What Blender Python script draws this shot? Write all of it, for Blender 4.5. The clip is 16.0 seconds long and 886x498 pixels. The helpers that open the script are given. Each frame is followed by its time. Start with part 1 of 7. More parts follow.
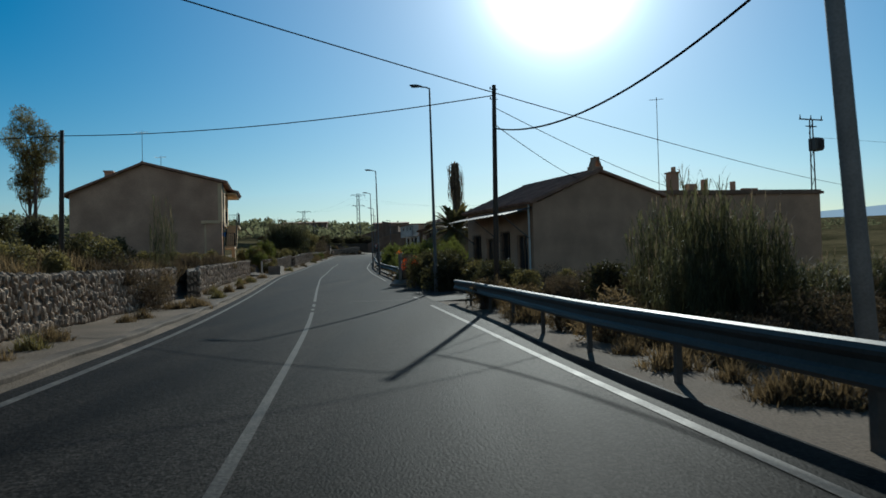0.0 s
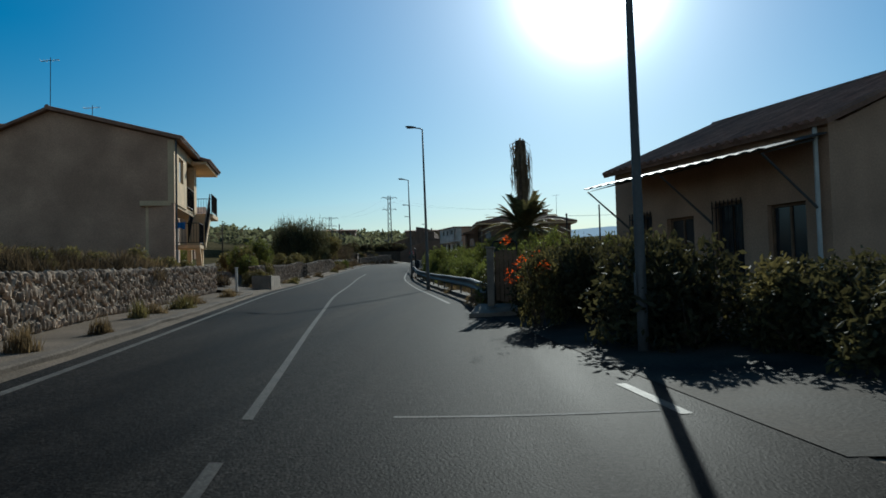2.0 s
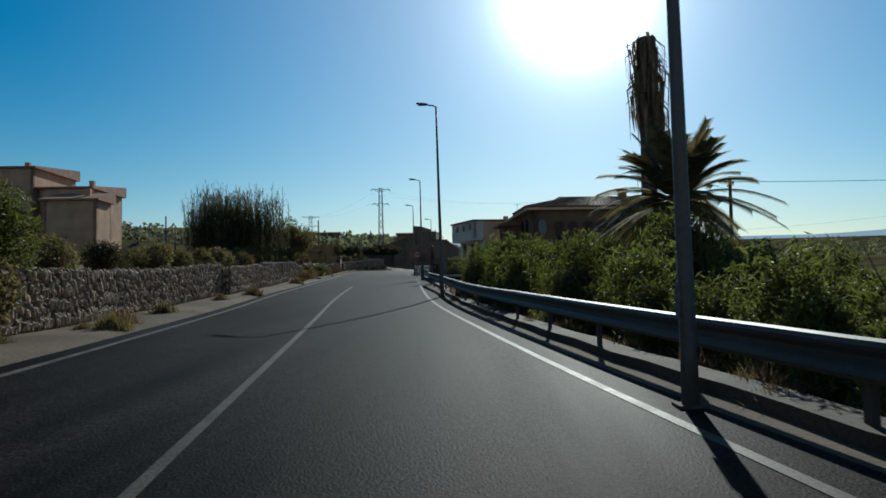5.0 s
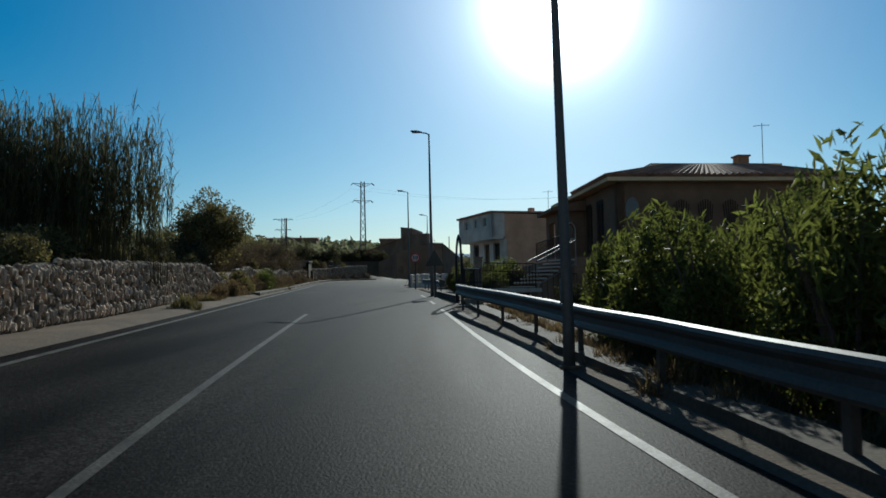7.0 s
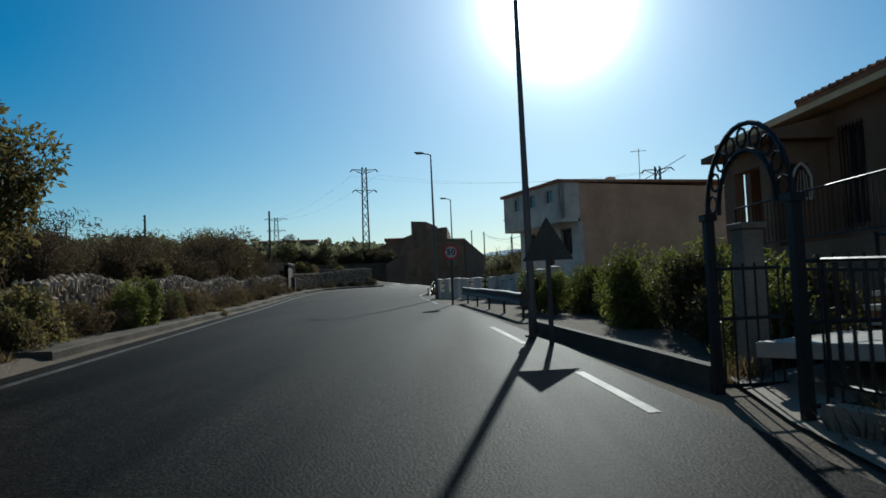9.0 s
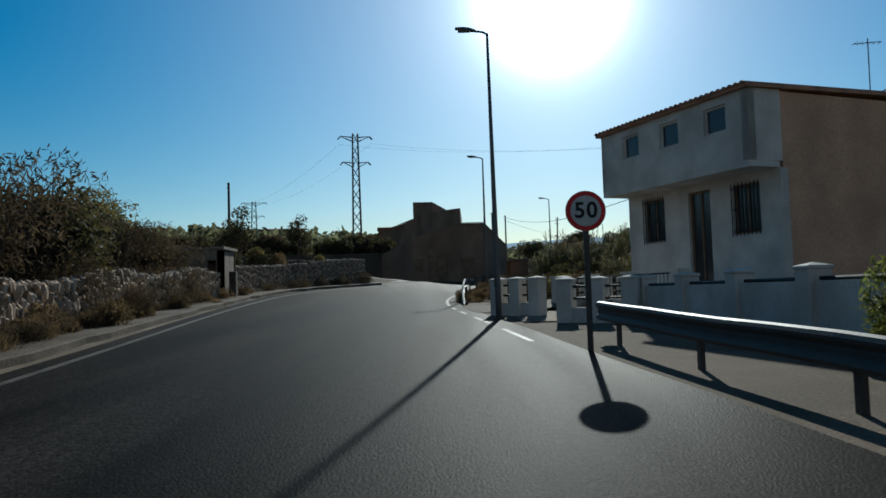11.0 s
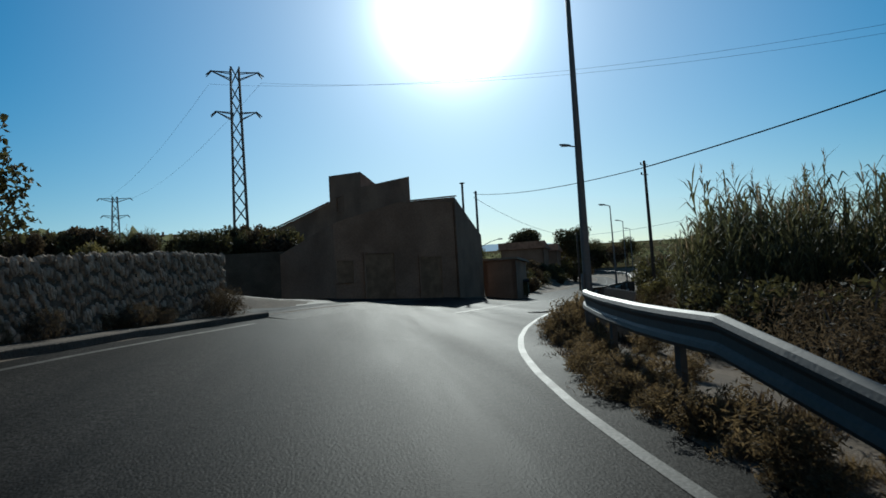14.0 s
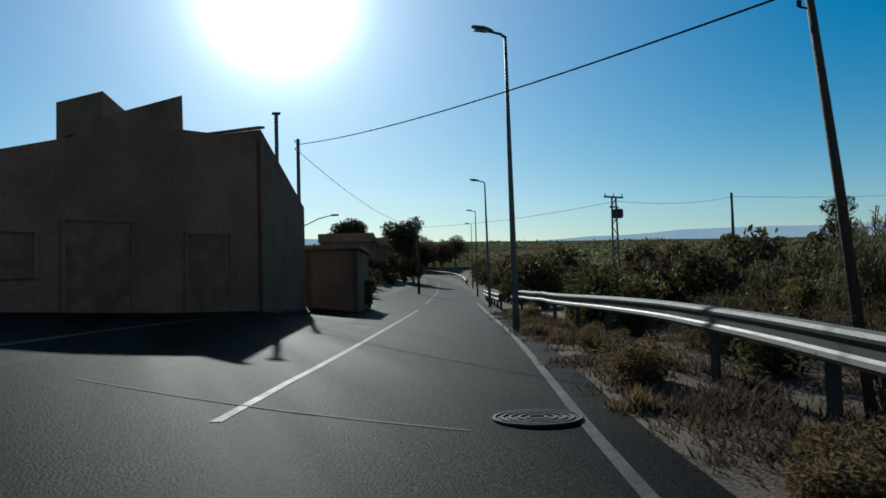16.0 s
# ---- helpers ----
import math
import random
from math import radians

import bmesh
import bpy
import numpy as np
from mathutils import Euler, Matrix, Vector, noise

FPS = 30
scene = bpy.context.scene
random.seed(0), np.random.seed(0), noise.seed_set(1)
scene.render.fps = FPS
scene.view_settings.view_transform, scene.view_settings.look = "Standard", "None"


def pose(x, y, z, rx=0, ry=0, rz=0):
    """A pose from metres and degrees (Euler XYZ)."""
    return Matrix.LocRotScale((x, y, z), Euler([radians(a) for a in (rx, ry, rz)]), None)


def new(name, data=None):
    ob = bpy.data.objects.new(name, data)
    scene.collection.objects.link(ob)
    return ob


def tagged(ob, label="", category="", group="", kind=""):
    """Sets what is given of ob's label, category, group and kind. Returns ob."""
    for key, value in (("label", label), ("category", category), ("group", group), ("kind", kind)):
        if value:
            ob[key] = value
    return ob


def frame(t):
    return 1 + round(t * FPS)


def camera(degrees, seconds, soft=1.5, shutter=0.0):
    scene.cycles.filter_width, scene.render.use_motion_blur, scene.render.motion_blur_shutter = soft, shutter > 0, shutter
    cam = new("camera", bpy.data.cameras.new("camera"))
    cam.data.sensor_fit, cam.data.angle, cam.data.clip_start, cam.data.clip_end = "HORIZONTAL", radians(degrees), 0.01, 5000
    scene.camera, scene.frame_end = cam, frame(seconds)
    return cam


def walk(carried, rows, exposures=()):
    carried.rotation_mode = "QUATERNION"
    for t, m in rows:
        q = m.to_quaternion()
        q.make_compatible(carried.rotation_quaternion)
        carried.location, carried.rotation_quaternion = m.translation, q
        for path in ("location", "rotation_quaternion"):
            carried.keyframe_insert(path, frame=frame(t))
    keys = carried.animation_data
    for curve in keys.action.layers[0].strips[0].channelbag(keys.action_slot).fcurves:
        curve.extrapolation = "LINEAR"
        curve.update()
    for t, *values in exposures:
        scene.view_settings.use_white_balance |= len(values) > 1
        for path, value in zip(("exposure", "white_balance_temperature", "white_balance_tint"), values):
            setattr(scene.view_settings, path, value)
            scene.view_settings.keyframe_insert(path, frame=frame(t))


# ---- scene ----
cam = camera(60.35, 16.0, soft=1.6, shutter=0.06)
# seconds, place, then tilt, lean and heading in degrees
PATH = [
    (0.0, -2.107, -0.429, 0.782, 91.55, 1.59, 0.09),
    (0.5, -2.680, 4.778, 0.791, 91.76, 1.16, 1.25),
    (1.0, -3.377, 9.949, 0.808, 92.04, 0.98, 1.75),
    (1.5, -3.991, 14.700, 0.836, 92.07, 1.12, 2.07),
    (2.0, -4.715, 19.699, 0.898, 92.46, 1.44, 2.29),
    (2.5, -5.403, 24.456, 0.974, 92.47, 1.96, 2.46),
    (3.0, -6.137, 29.417, 1.062, 93.24, 1.66, 2.57),
    (3.5, -6.845, 34.146, 1.179, 93.60, 1.31, 2.39),
    (4.0, -7.552, 38.882, 1.321, 93.54, 1.58, 2.18),
    (4.5, -8.210, 43.794, 1.461, 93.19, 1.43, 1.73),
    (5.0, -8.849, 48.851, 1.590, 92.99, 1.05, 1.20),
    (5.5, -9.445, 53.896, 1.714, 92.94, 0.61, 0.60),
    (6.0, -10.002, 59.223, 1.840, 93.04, 0.31, 0.05),
    (6.5, -10.498, 64.339, 1.983, 93.31, 0.34, -0.26),
    (7.0, -11.099, 69.862, 2.154, 93.69, 0.88, -0.22),
    (7.5, -11.541, 74.952, 2.355, 93.64, 1.52, -0.08),
    (8.0, -11.997, 80.094, 2.546, 93.47, 1.87, 0.07),
    (8.5, -12.518, 84.798, 2.729, 93.68, 2.49, 0.09),
    (9.0, -12.942, 89.274, 2.926, 93.84, 2.24, 0.19),
    (9.5, -13.449, 93.983, 3.128, 93.93, 1.97, 0.40),
    (10.0, -13.948, 98.534, 3.322, 93.76, 1.76, 0.35),
    (10.5, -14.434, 103.190, 3.486, 93.50, 1.66, 0.01),
    (11.0, -14.883, 107.769, 3.630, 93.35, 1.72, -0.57),
    (11.5, -15.256, 112.275, 3.763, 93.37, 2.00, -1.21),
    (12.0, -15.636, 116.784, 3.890, 93.38, 2.55, -1.71),
    (12.5, -15.950, 121.026, 4.038, 93.19, 2.74, -2.20),
    (13.0, -16.166, 125.465, 4.170, 92.50, 3.51, -3.10),
    (13.5, -16.279, 129.798, 4.298, 92.85, 4.45, -4.68),
    (14.0, -16.232, 134.215, 4.443, 93.74, 3.37, -7.31),
    (14.5, -16.053, 138.326, 4.598, 93.60, 2.46, -10.53),
    (15.0, -15.528, 142.564, 4.747, 93.75, 1.63, -14.94),
    (15.5, -14.667, 146.475, 4.875, 93.35, 1.44, -19.24),
    (16.0, -13.585, 150.341, 4.978, 92.91, 1.55, -21.34),
]
walk(cam, [(r[0], pose(*r[1:])) for r in PATH], [(0.0, 0.0, 5250, -1), (16.0, 0.0, 5250, -1)])

# ---------- light ----------
SUN_YAW, SUN_EL = -9.4, 25.5
sun_dir = Vector((-math.sin(radians(SUN_YAW)) * math.cos(radians(SUN_EL)), math.cos(radians(SUN_YAW)) * math.cos(radians(SUN_EL)), math.sin(radians(SUN_EL))))
world = bpy.data.worlds.new("sky")
scene.world = world
world.use_nodes = True
wn, wl = world.node_tree.nodes, world.node_tree.links
sky = wn.new("ShaderNodeTexSky")
sky.sky_type = "NISHITA"
sky.sun_disc = False
sky.sun_elevation = radians(SUN_EL)
sky.sun_rotation = radians(-SUN_YAW)
sky.altitude, sky.air_density, sky.dust_density, sky.ozone_density = 50, 1.1, 0.4, 3.0
wn["Background"].inputs[1].default_value = 0.051
# a clear, deep blue
deep = wn.new("ShaderNodeHueSaturation")
deep.inputs["Hue"].default_value = 0.487
wl.new(sky.outputs[0], deep.inputs["Color"])
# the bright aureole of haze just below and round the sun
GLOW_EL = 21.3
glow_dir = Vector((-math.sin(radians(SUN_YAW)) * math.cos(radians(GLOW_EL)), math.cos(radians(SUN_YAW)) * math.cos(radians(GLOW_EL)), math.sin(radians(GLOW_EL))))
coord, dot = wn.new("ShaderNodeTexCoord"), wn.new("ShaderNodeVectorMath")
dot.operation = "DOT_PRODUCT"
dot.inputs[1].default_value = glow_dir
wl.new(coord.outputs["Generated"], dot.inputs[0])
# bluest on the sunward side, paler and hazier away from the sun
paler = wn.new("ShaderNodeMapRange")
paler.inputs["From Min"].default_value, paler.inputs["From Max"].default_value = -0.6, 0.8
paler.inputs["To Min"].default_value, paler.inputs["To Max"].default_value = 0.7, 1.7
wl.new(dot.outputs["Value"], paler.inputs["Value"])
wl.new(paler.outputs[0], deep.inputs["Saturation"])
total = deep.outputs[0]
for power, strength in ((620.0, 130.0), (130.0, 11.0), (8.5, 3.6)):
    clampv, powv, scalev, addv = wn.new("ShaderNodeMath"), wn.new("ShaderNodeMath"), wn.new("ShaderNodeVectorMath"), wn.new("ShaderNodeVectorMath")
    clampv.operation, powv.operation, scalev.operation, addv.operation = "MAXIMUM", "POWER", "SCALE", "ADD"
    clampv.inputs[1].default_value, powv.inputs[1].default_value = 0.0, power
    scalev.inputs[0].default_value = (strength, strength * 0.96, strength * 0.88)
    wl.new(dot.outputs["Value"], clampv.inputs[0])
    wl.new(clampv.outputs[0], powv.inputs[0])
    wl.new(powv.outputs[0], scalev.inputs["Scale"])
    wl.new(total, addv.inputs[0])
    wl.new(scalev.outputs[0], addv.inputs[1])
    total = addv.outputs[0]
# pale haze low over the horizon
split, low, lowp, lows, lowa = wn.new("ShaderNodeSeparateXYZ"), wn.new("ShaderNodeMath"), wn.new("ShaderNodeMath"), wn.new("ShaderNodeVectorMath"), wn.new("ShaderNodeVectorMath")
low.operation, lowp.operation, lows.operation, lowa.operation = "SUBTRACT", "POWER", "SCALE", "ADD"
low.use_clamp = True
low.inputs[0].default_value, lowp.inputs[1].default_value = 1.0, 9.0
lows.inputs[0].default_value = (3.3, 3.1, 2.85)
wl.new(coord.outputs["Generated"], split.inputs[0])
wl.new(split.outputs["Z"], low.inputs[1])
wl.new(low.outputs[0], lowp.inputs[0])
wl.new(lowp.outputs[0], lows.inputs["Scale"])
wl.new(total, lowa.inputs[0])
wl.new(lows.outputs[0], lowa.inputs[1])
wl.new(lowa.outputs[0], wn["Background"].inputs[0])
sun = new("sun", bpy.data.lights.new("sun", "SUN"))
sun.data.energy, sun.data.angle, sun.data.color = 4.6, radians(0.55), (1.0, 0.87, 0.70)
sun.rotation_euler = sun_dir.to_track_quat("Z", "Y").to_euler()


# ---------- small helpers ----------
def lerp_table(table, y):
    if y <= table[0][0]:
        return table[0][1]
    for (y0, v0), (y1, v1) in zip(table, table[1:]):
        if y <= y1:
            return v0 + (v1 - v0) * (y - y0) / (y1 - y0)
    return table[-1][1]


def smooth_table(table, y):
    """A table read with rounded corners."""
    return sum(lerp_table(table, y + d) * w for d, w in ((-5, 1), (-2.5, 2), (0, 3), (2.5, 2), (5, 1))) / 9


def step01(a, b, v):
    t = min(1.0, max(0.0, (v - a) / (b - a)))
    return t * t * (3 - 2 * t)


LEFT = [(-70, 4.2), (-25, -1.9), (6.2, -6.0), (12.6, -6.85), (33.8, -10.3), (40, -11.3), (48, -12.55), (53, -13.2), (78, -15.95), (82, -16.2), (99, -17.6), (115, -19.3), (128, -20.6), (134.5, -21.0), (139.5, -20.95), (143, -20.5), (147.6, -19.4), (150.5, -18.4), (157, -16.2), (168.3, -11.4), (200, 1.9), (240, 17.9), (256, 23.8), (268, 27.0), (278, 27.4), (290, 24.5), (310, 16), (400, -24), (700, -150)]
MID = [(-70, 6.4), (-25, 0.3), (4, -3.44), (16, -5.05), (30, -7.25), (34, -7.9), (46, -9.7), (49, -10.2), (76, -13.4), (89, -14.55), (97.4, -15.2), (115, -16.6), (126, -17.5), (137.6, -17.8), (148.5, -16.2), (153.4, -14.6), (156.5, -13.1), (159.2, -11.8), (168.3, -8.0), (200, 4.8), (216, 11.4), (240, 20.9), (256, 27.0), (268, 30.4), (278, 31.0), (290, 28.3), (310, 20), (400, -20), (700, -146)]
RIGHT = [(-70, 9.9), (-25, 3.6), (4.3, -0.1), (8.8, -0.7), (16.3, -1.6), (46, -5.8), (52, -6.65), (57, -7.4), (76, -9.8), (81.5, -10.25), (93.4, -11.1), (107, -12.05), (124.7, -13.6), (128.3, -13.95), (134.6, -14.5), (138.4, -14.5), (145.7, -13.75), (150, -12.6), (155.9, -10.25), (160, -8.4), (171.7, -3.5), (200, 8.3), (240, 24.2), (256, 30.4), (268, 34.0), (278, 34.8), (290, 32.3), (310, 24), (400, -16), (700, -142)]
LEVEL = [(-70, -0.6), (-20, -0.5), (0, -0.47), (10, -0.44), (20, -0.35), (29, -0.19), (39, 0.07), (49, 0.34), (59, 0.59), (70, 0.9), (80, 1.3), (89, 1.68), (98.5, 2.07), (108, 2.38), (117, 2.64), (125, 2.92), (134, 3.19), (142.6, 3.5), (150, 3.73), (156, 3.93), (165, 4.0), (181, 3.93), (194, 3.98), (216, 4.3), (248, 5.3), (267, 6.5), (300, 8.6), (700, 34)]
# the banks beside the dip in the far road
BANKS = [(160, 0.0), (165, 0.07), (181, 0.48), (194, 0.82), (216, 1.2), (240, 1.35), (267, 1.2), (300, 0.9), (700, 0.0)]
LANE = [(-70, 8), (0, -2.13), (10, -3.38), (20, -4.75), (29, -6.1), (39, -7.56), (49, -8.86), (59, -9.98), (70, -11.12), (80, -12.0), (89, -12.92), (98.5, -13.95), (108, -14.9), (117, -15.65), (125, -16.15), (134, -16.23), (142.6, -15.5), (150, -13.7), (160, -9.9), (200, 6.6), (240, 22.5), (268, 32), (278, 32.6), (310, 22), (400, -18), (700, -144)]


def x_left(y):
    return smooth_table(LEFT, y)


def x_mid(y):
    return smooth_table(MID, y)


def x_right(y):
    return smooth_table(RIGHT, y)


def road_z(x, y):
    """Height of the road's plane, lightly dished and banked to the left."""
    l = x - smooth_table(LANE, y)
    return smooth_table(LEVEL, y) - 0.0227 * max(-14.0, min(14.0, l)) + 0.011 * min(abs(l), 6.0) ** 2


# how high the terrace behind the left wall lies over the verge
TERRACE = [(-70, 0.8), (22, 0.8), (24.6, 0.3), (25.8, 0.3), (28, 0.75), (45, 0.8), (49.5, 0.15), (53, 0.15), (58, 0.75), (76, 0.72), (97, 0.8), (99, 0.8), (103, 0.9), (133, 1.0), (152, 1.0), (156, 0.2), (165, 0.0), (700, 0.0)]


def terrain_z(x, y):
    """Ground height anywhere."""
    xl, xr = x_left(y), x_right(y)
    n = noise.noise(Vector((x * 0.06, y * 0.06, 3.1)))
    n2 = noise.noise(Vector((x * 0.4, y * 0.4, 7.7)))
    if x < xl:
        u = xl - x
        z = road_z(xl, y) + 0.10 * step01(0.15, 0.5, u) + 0.05 * n2 * step01(0.5, 1.5, u)
        wall = 2.1 if y < 60 else 1.75
        if y > 153:
            z += 0.1 * step01(0, 6, u) + smooth_table(BANKS, y) * step01(1.5, 7, u)
        z += smooth_table(TERRACE, y) * step01(wall + 0.15, wall + 0.55, u)
        z += 0.6 * step01(6, 14, u) * (1 - step01(150, 158, y)) + 0.5 * n * step01(5, 14, u)
        if y > 168 and x < -16:
            line = 172.2 + max(0.0, x + 31) * 0.1
            z += 2.7 * step01(1.2, 3.0, y - line) * step01(-16, -19, x)
        z += 0.058 * max(0.0, u - 28) + 2.0 * n * step01(30, 90, u)
    elif x > xr:
        v = x - xr
        z = road_z(xr, y) + 0.03 * n2 * step01(0.4, 1.2, v)
        drop = 0.35 * (1 - step01(95, 104, y)) * step01(24, 40, y) + 0.3 * step01(132, 140, y) + 0.25 * (1 - step01(18, 24, y))
        z -= drop * step01(1.0, 3.0, v)
        z += smooth_table(BANKS, y) * step01(2.0, 8.0, v)
        z += 0.25 * n * step01(4, 10, v)
        z += 0.054 * (1 - 0.75 * step01(140, 185, y)) * max(0.0, v - 30) + 1.5 * n * step01(40, 110, v)
    else:
        z = road_z(x, y) - 0.05
    far = max(0.0, math.hypot(x + 10, max(0.0, y - 215)) - 10)
    if y > 215:
        z += 0.03 * (y - 215) * step01(215, 260, y) * min(1.0, abs(x - x_mid(min(y, 700))) / 40) * (0.45 if x > xr else 1.0)
    ridge = noise.noise(Vector((math.atan2(x, y + 40) * 6.0, 0.3, 1.7)))
    d = math.hypot(x, y)
    if d > 260:
        z = min(z, 26 + 5 * ridge)
    if d > 330:
        z = z * (1 - step01(330, 900, d)) + (0.062 * min(d, 420) + 5 * ridge) * step01(330, 900, d)
    return z


def thing(name, label, category, at=(0, 0, 0), turn=0.0, group="", kind=""):
    """An empty at a thing's base that carries its parts."""
    ob = new(name)
    ob.empty_display_size = 0.2
    ob.matrix_basis = pose(*at, 0, 0, turn)
    return tagged(ob, label, category, group, kind)


def mesh_of(bm, name, material, smooth=False):
    me = bpy.data.meshes.new(name)
    bmesh.ops.recalc_face_normals(bm, faces=bm.faces)
    bm.to_mesh(me)
    bm.free()
    me.materials.append(material)
    if smooth:
        me.polygons.foreach_set("use_smooth", [True] * len(me.polygons))
    return me


def part(name, bm, material, parent, label="", smooth=False):
    """One mesh object under a thing or a part."""
    ob = new(name, mesh_of(bm, name, material, smooth))
    ob.parent = parent
    return tagged(ob, label)


def solid(name, bm, material, label, category, group="", kind="", smooth=False):
    """A thing that is one mesh."""
    return tagged(new(name, mesh_of(bm, name, material, smooth)), label, category, group, kind)


def box(bm, c, s, turn=0.0, bevel=0.0):
    """A box with its middle at c; turn in degrees about z."""
    m = pose(*c, 0, 0, turn) @ Matrix.Diagonal((*s, 1))
    vs = bmesh.ops.create_cube(bm, size=1, matrix=m)["verts"]
    if bevel:
        es = list({e for v in vs for e in v.link_edges})
        bmesh.ops.bevel(bm, geom=es, offset=bevel, segments=1, affect="EDGES")
    return bm


def boxes(*items):
    bm = bmesh.new()
    for it in items:
        box(bm, *it)
    return bm


def tube(bm, points, radii, sides=8, caps=True):
    """A tube through points; radii is one number or one a point."""
    pts = [Vector(p) for p in points]
    if not isinstance(radii, (list, tuple)):
        radii = [radii] * len(pts)
    rings, up = [], Vector((0.31, 0.17, 0.93)).normalized()
    for i, p in enumerate(pts):
        d = (pts[min(i + 1, len(pts) - 1)] - pts[max(i - 1, 0)]).normalized()
        a = d.cross(up)
        if a.length < 0.05:
            a = d.cross(Vector((1, 0, 0)))
        a.normalize()
        b = d.cross(a)
        rings.append([bm.verts.new(p + (a * math.cos(k * math.tau / sides) + b * math.sin(k * math.tau / sides)) * radii[i]) for k in range(sides)])
    for r0, r1 in zip(rings, rings[1:]):
        for k in range(sides):
            bm.faces.new((r0[k], r0[(k + 1) % sides], r1[(k + 1) % sides], r1[k]))
    if caps:
        bm.faces.new(rings[0][::-1])
        bm.faces.new(rings[-1])
    return bm


def prism(bm, outline, z0, z1):
    """An upright prism over an outline of (x, y); z0 and z1 are numbers or one a corner."""
    n = len(outline)
    z0 = z0 if isinstance(z0, (list, tuple)) else [z0] * n
    z1 = z1 if isinstance(z1, (list, tuple)) else [z1] * n
    lo = [bm.verts.new((x, y, z)) for (x, y), z in zip(outline, z0)]
    hi = [bm.verts.new((x, y, z)) for (x, y), z in zip(outline, z1)]
    bm.faces.new(lo[::-1])
    bm.faces.new(hi)
    for i in range(n):
        bm.faces.new((lo[i], lo[(i + 1) % n], hi[(i + 1) % n], hi[i]))
    return bm


def loft(bm, rows, closed=False):
    """A skin over rows of points that have the same length."""
    vs = [[bm.verts.new(p) for p in row] for row in rows]
    for a, b in zip(vs, vs[1:]):
        m = len(a)
        for k in range(m if closed else m - 1):
            bm.faces.new((a[k], a[(k + 1) % m], b[(k + 1) % m], b[k]))
    if closed:
        bm.faces.new(vs[0][::-1])
        bm.faces.new(vs[-1])
    return bm


# ---------- materials ----------
def material(name, colour, rough=0.8, vary=0.25, scale=3.0, fine=40.0, bump=0.3, metal=0.0, spec=0.18, tint=None, island=0.0, objrand=0.0, through_light=0.0, bump_scale=None):
    """A surface with stains at one scale and grain at another. tint: the colour that the stains lean to."""
    m = bpy.data.materials.new(name)
    m.use_nodes = True
    n, l = m.node_tree.nodes, m.node_tree.links
    b = n["Principled BSDF"]
    tc = n.new("ShaderNodeTexCoord")
    big, small = n.new("ShaderNodeTexNoise"), n.new("ShaderNodeTexNoise")
    big.inputs["Scale"].default_value, small.inputs["Scale"].default_value = scale, fine
    big.inputs["Detail"].default_value, small.inputs["Detail"].default_value = 5, 3
    for t in (big, small):
        l.new(tc.outputs["Object"], t.inputs["Vector"])
    ramp = n.new("ShaderNodeValToRGB")
    ramp.color_ramp.elements[0].position, ramp.color_ramp.elements[1].position = 0.35, 0.68
    dark = [c * (1 - vary) for c in colour] if tint is None else tint
    ramp.color_ramp.elements[0].color = (*dark, 1)
    ramp.color_ramp.elements[1].color = (*[min(1, c * (1 + vary * 0.5)) for c in colour], 1)
    l.new(big.outputs["Fac"], ramp.inputs[0])
    hsv = n.new("ShaderNodeHueSaturation")
    l.new(ramp.outputs[0], hsv.inputs["Color"])
    grain = n.new("ShaderNodeMapRange")
    grain.inputs["From Min"].default_value, grain.inputs["From Max"].default_value = 0.3, 0.7
    grain.inputs["To Min"].default_value, grain.inputs["To Max"].default_value = 1 - vary * 0.6, 1 + vary * 0.6
    l.new(small.outputs["Fac"], grain.inputs["Value"])
    value = grain.outputs[0]
    for amount, node, socket in ((island, "ShaderNodeNewGeometry", "Random Per Island"), (objrand, "ShaderNodeObjectInfo", "Random")):
        if amount:
            src, mr, mul = n.new(node), n.new("ShaderNodeMapRange"), n.new("ShaderNodeMath")
            mr.inputs["To Min"].default_value, mr.inputs["To Max"].default_value = 1 - amount, 1 + amount
            mul.operation = "MULTIPLY"
            l.new(src.outputs[socket], mr.inputs["Value"])
            l.new(mr.outputs[0], mul.inputs[0])
            l.new(value, mul.inputs[1])
            value = mul.outputs[0]
    l.new(value, hsv.inputs["Value"])
    l.new(hsv.outputs[0], b.inputs["Base Color"])
    rr = n.new("ShaderNodeMapRange")
    rr.inputs["To Min"].default_value, rr.inputs["To Max"].default_value = max(0.05, rough - 0.12), min(1, rough + 0.12)
    l.new(big.outputs["Fac"], rr.inputs["Value"])
    l.new(rr.outputs[0], b.inputs["Roughness"])
    b.inputs["Metallic"].default_value = metal
    b.inputs["Specular IOR Level"].default_value = spec
    if bump:
        bp = n.new("ShaderNodeBump")
        bp.inputs["Strength"].default_value, bp.inputs["Distance"].default_value = bump, 0.02 if bump_scale is None else bump_scale
        l.new(small.outputs["Fac"], bp.inputs["Height"])
        l.new(bp.outputs[0], b.inputs["Normal"])
    if through_light:
        tr, mix = n.new("ShaderNodeBsdfTranslucent"), n.new("ShaderNodeMixShader")
        warm = n.new("ShaderNodeHueSaturation")
        warm.inputs["Saturation"].default_value, warm.inputs["Value"].default_value = 1.15, 1.5
        l.new(hsv.outputs[0], warm.inputs["Color"])
        l.new(warm.outputs[0], tr.inputs["Color"])
        mix.inputs[0].default_value = through_light
        l.new(b.outputs[0], mix.inputs[1])
        l.new(tr.outputs[0], mix.inputs[2])
        l.new(mix.outputs[0], n["Material Output"].inputs["Surface"])
    return m


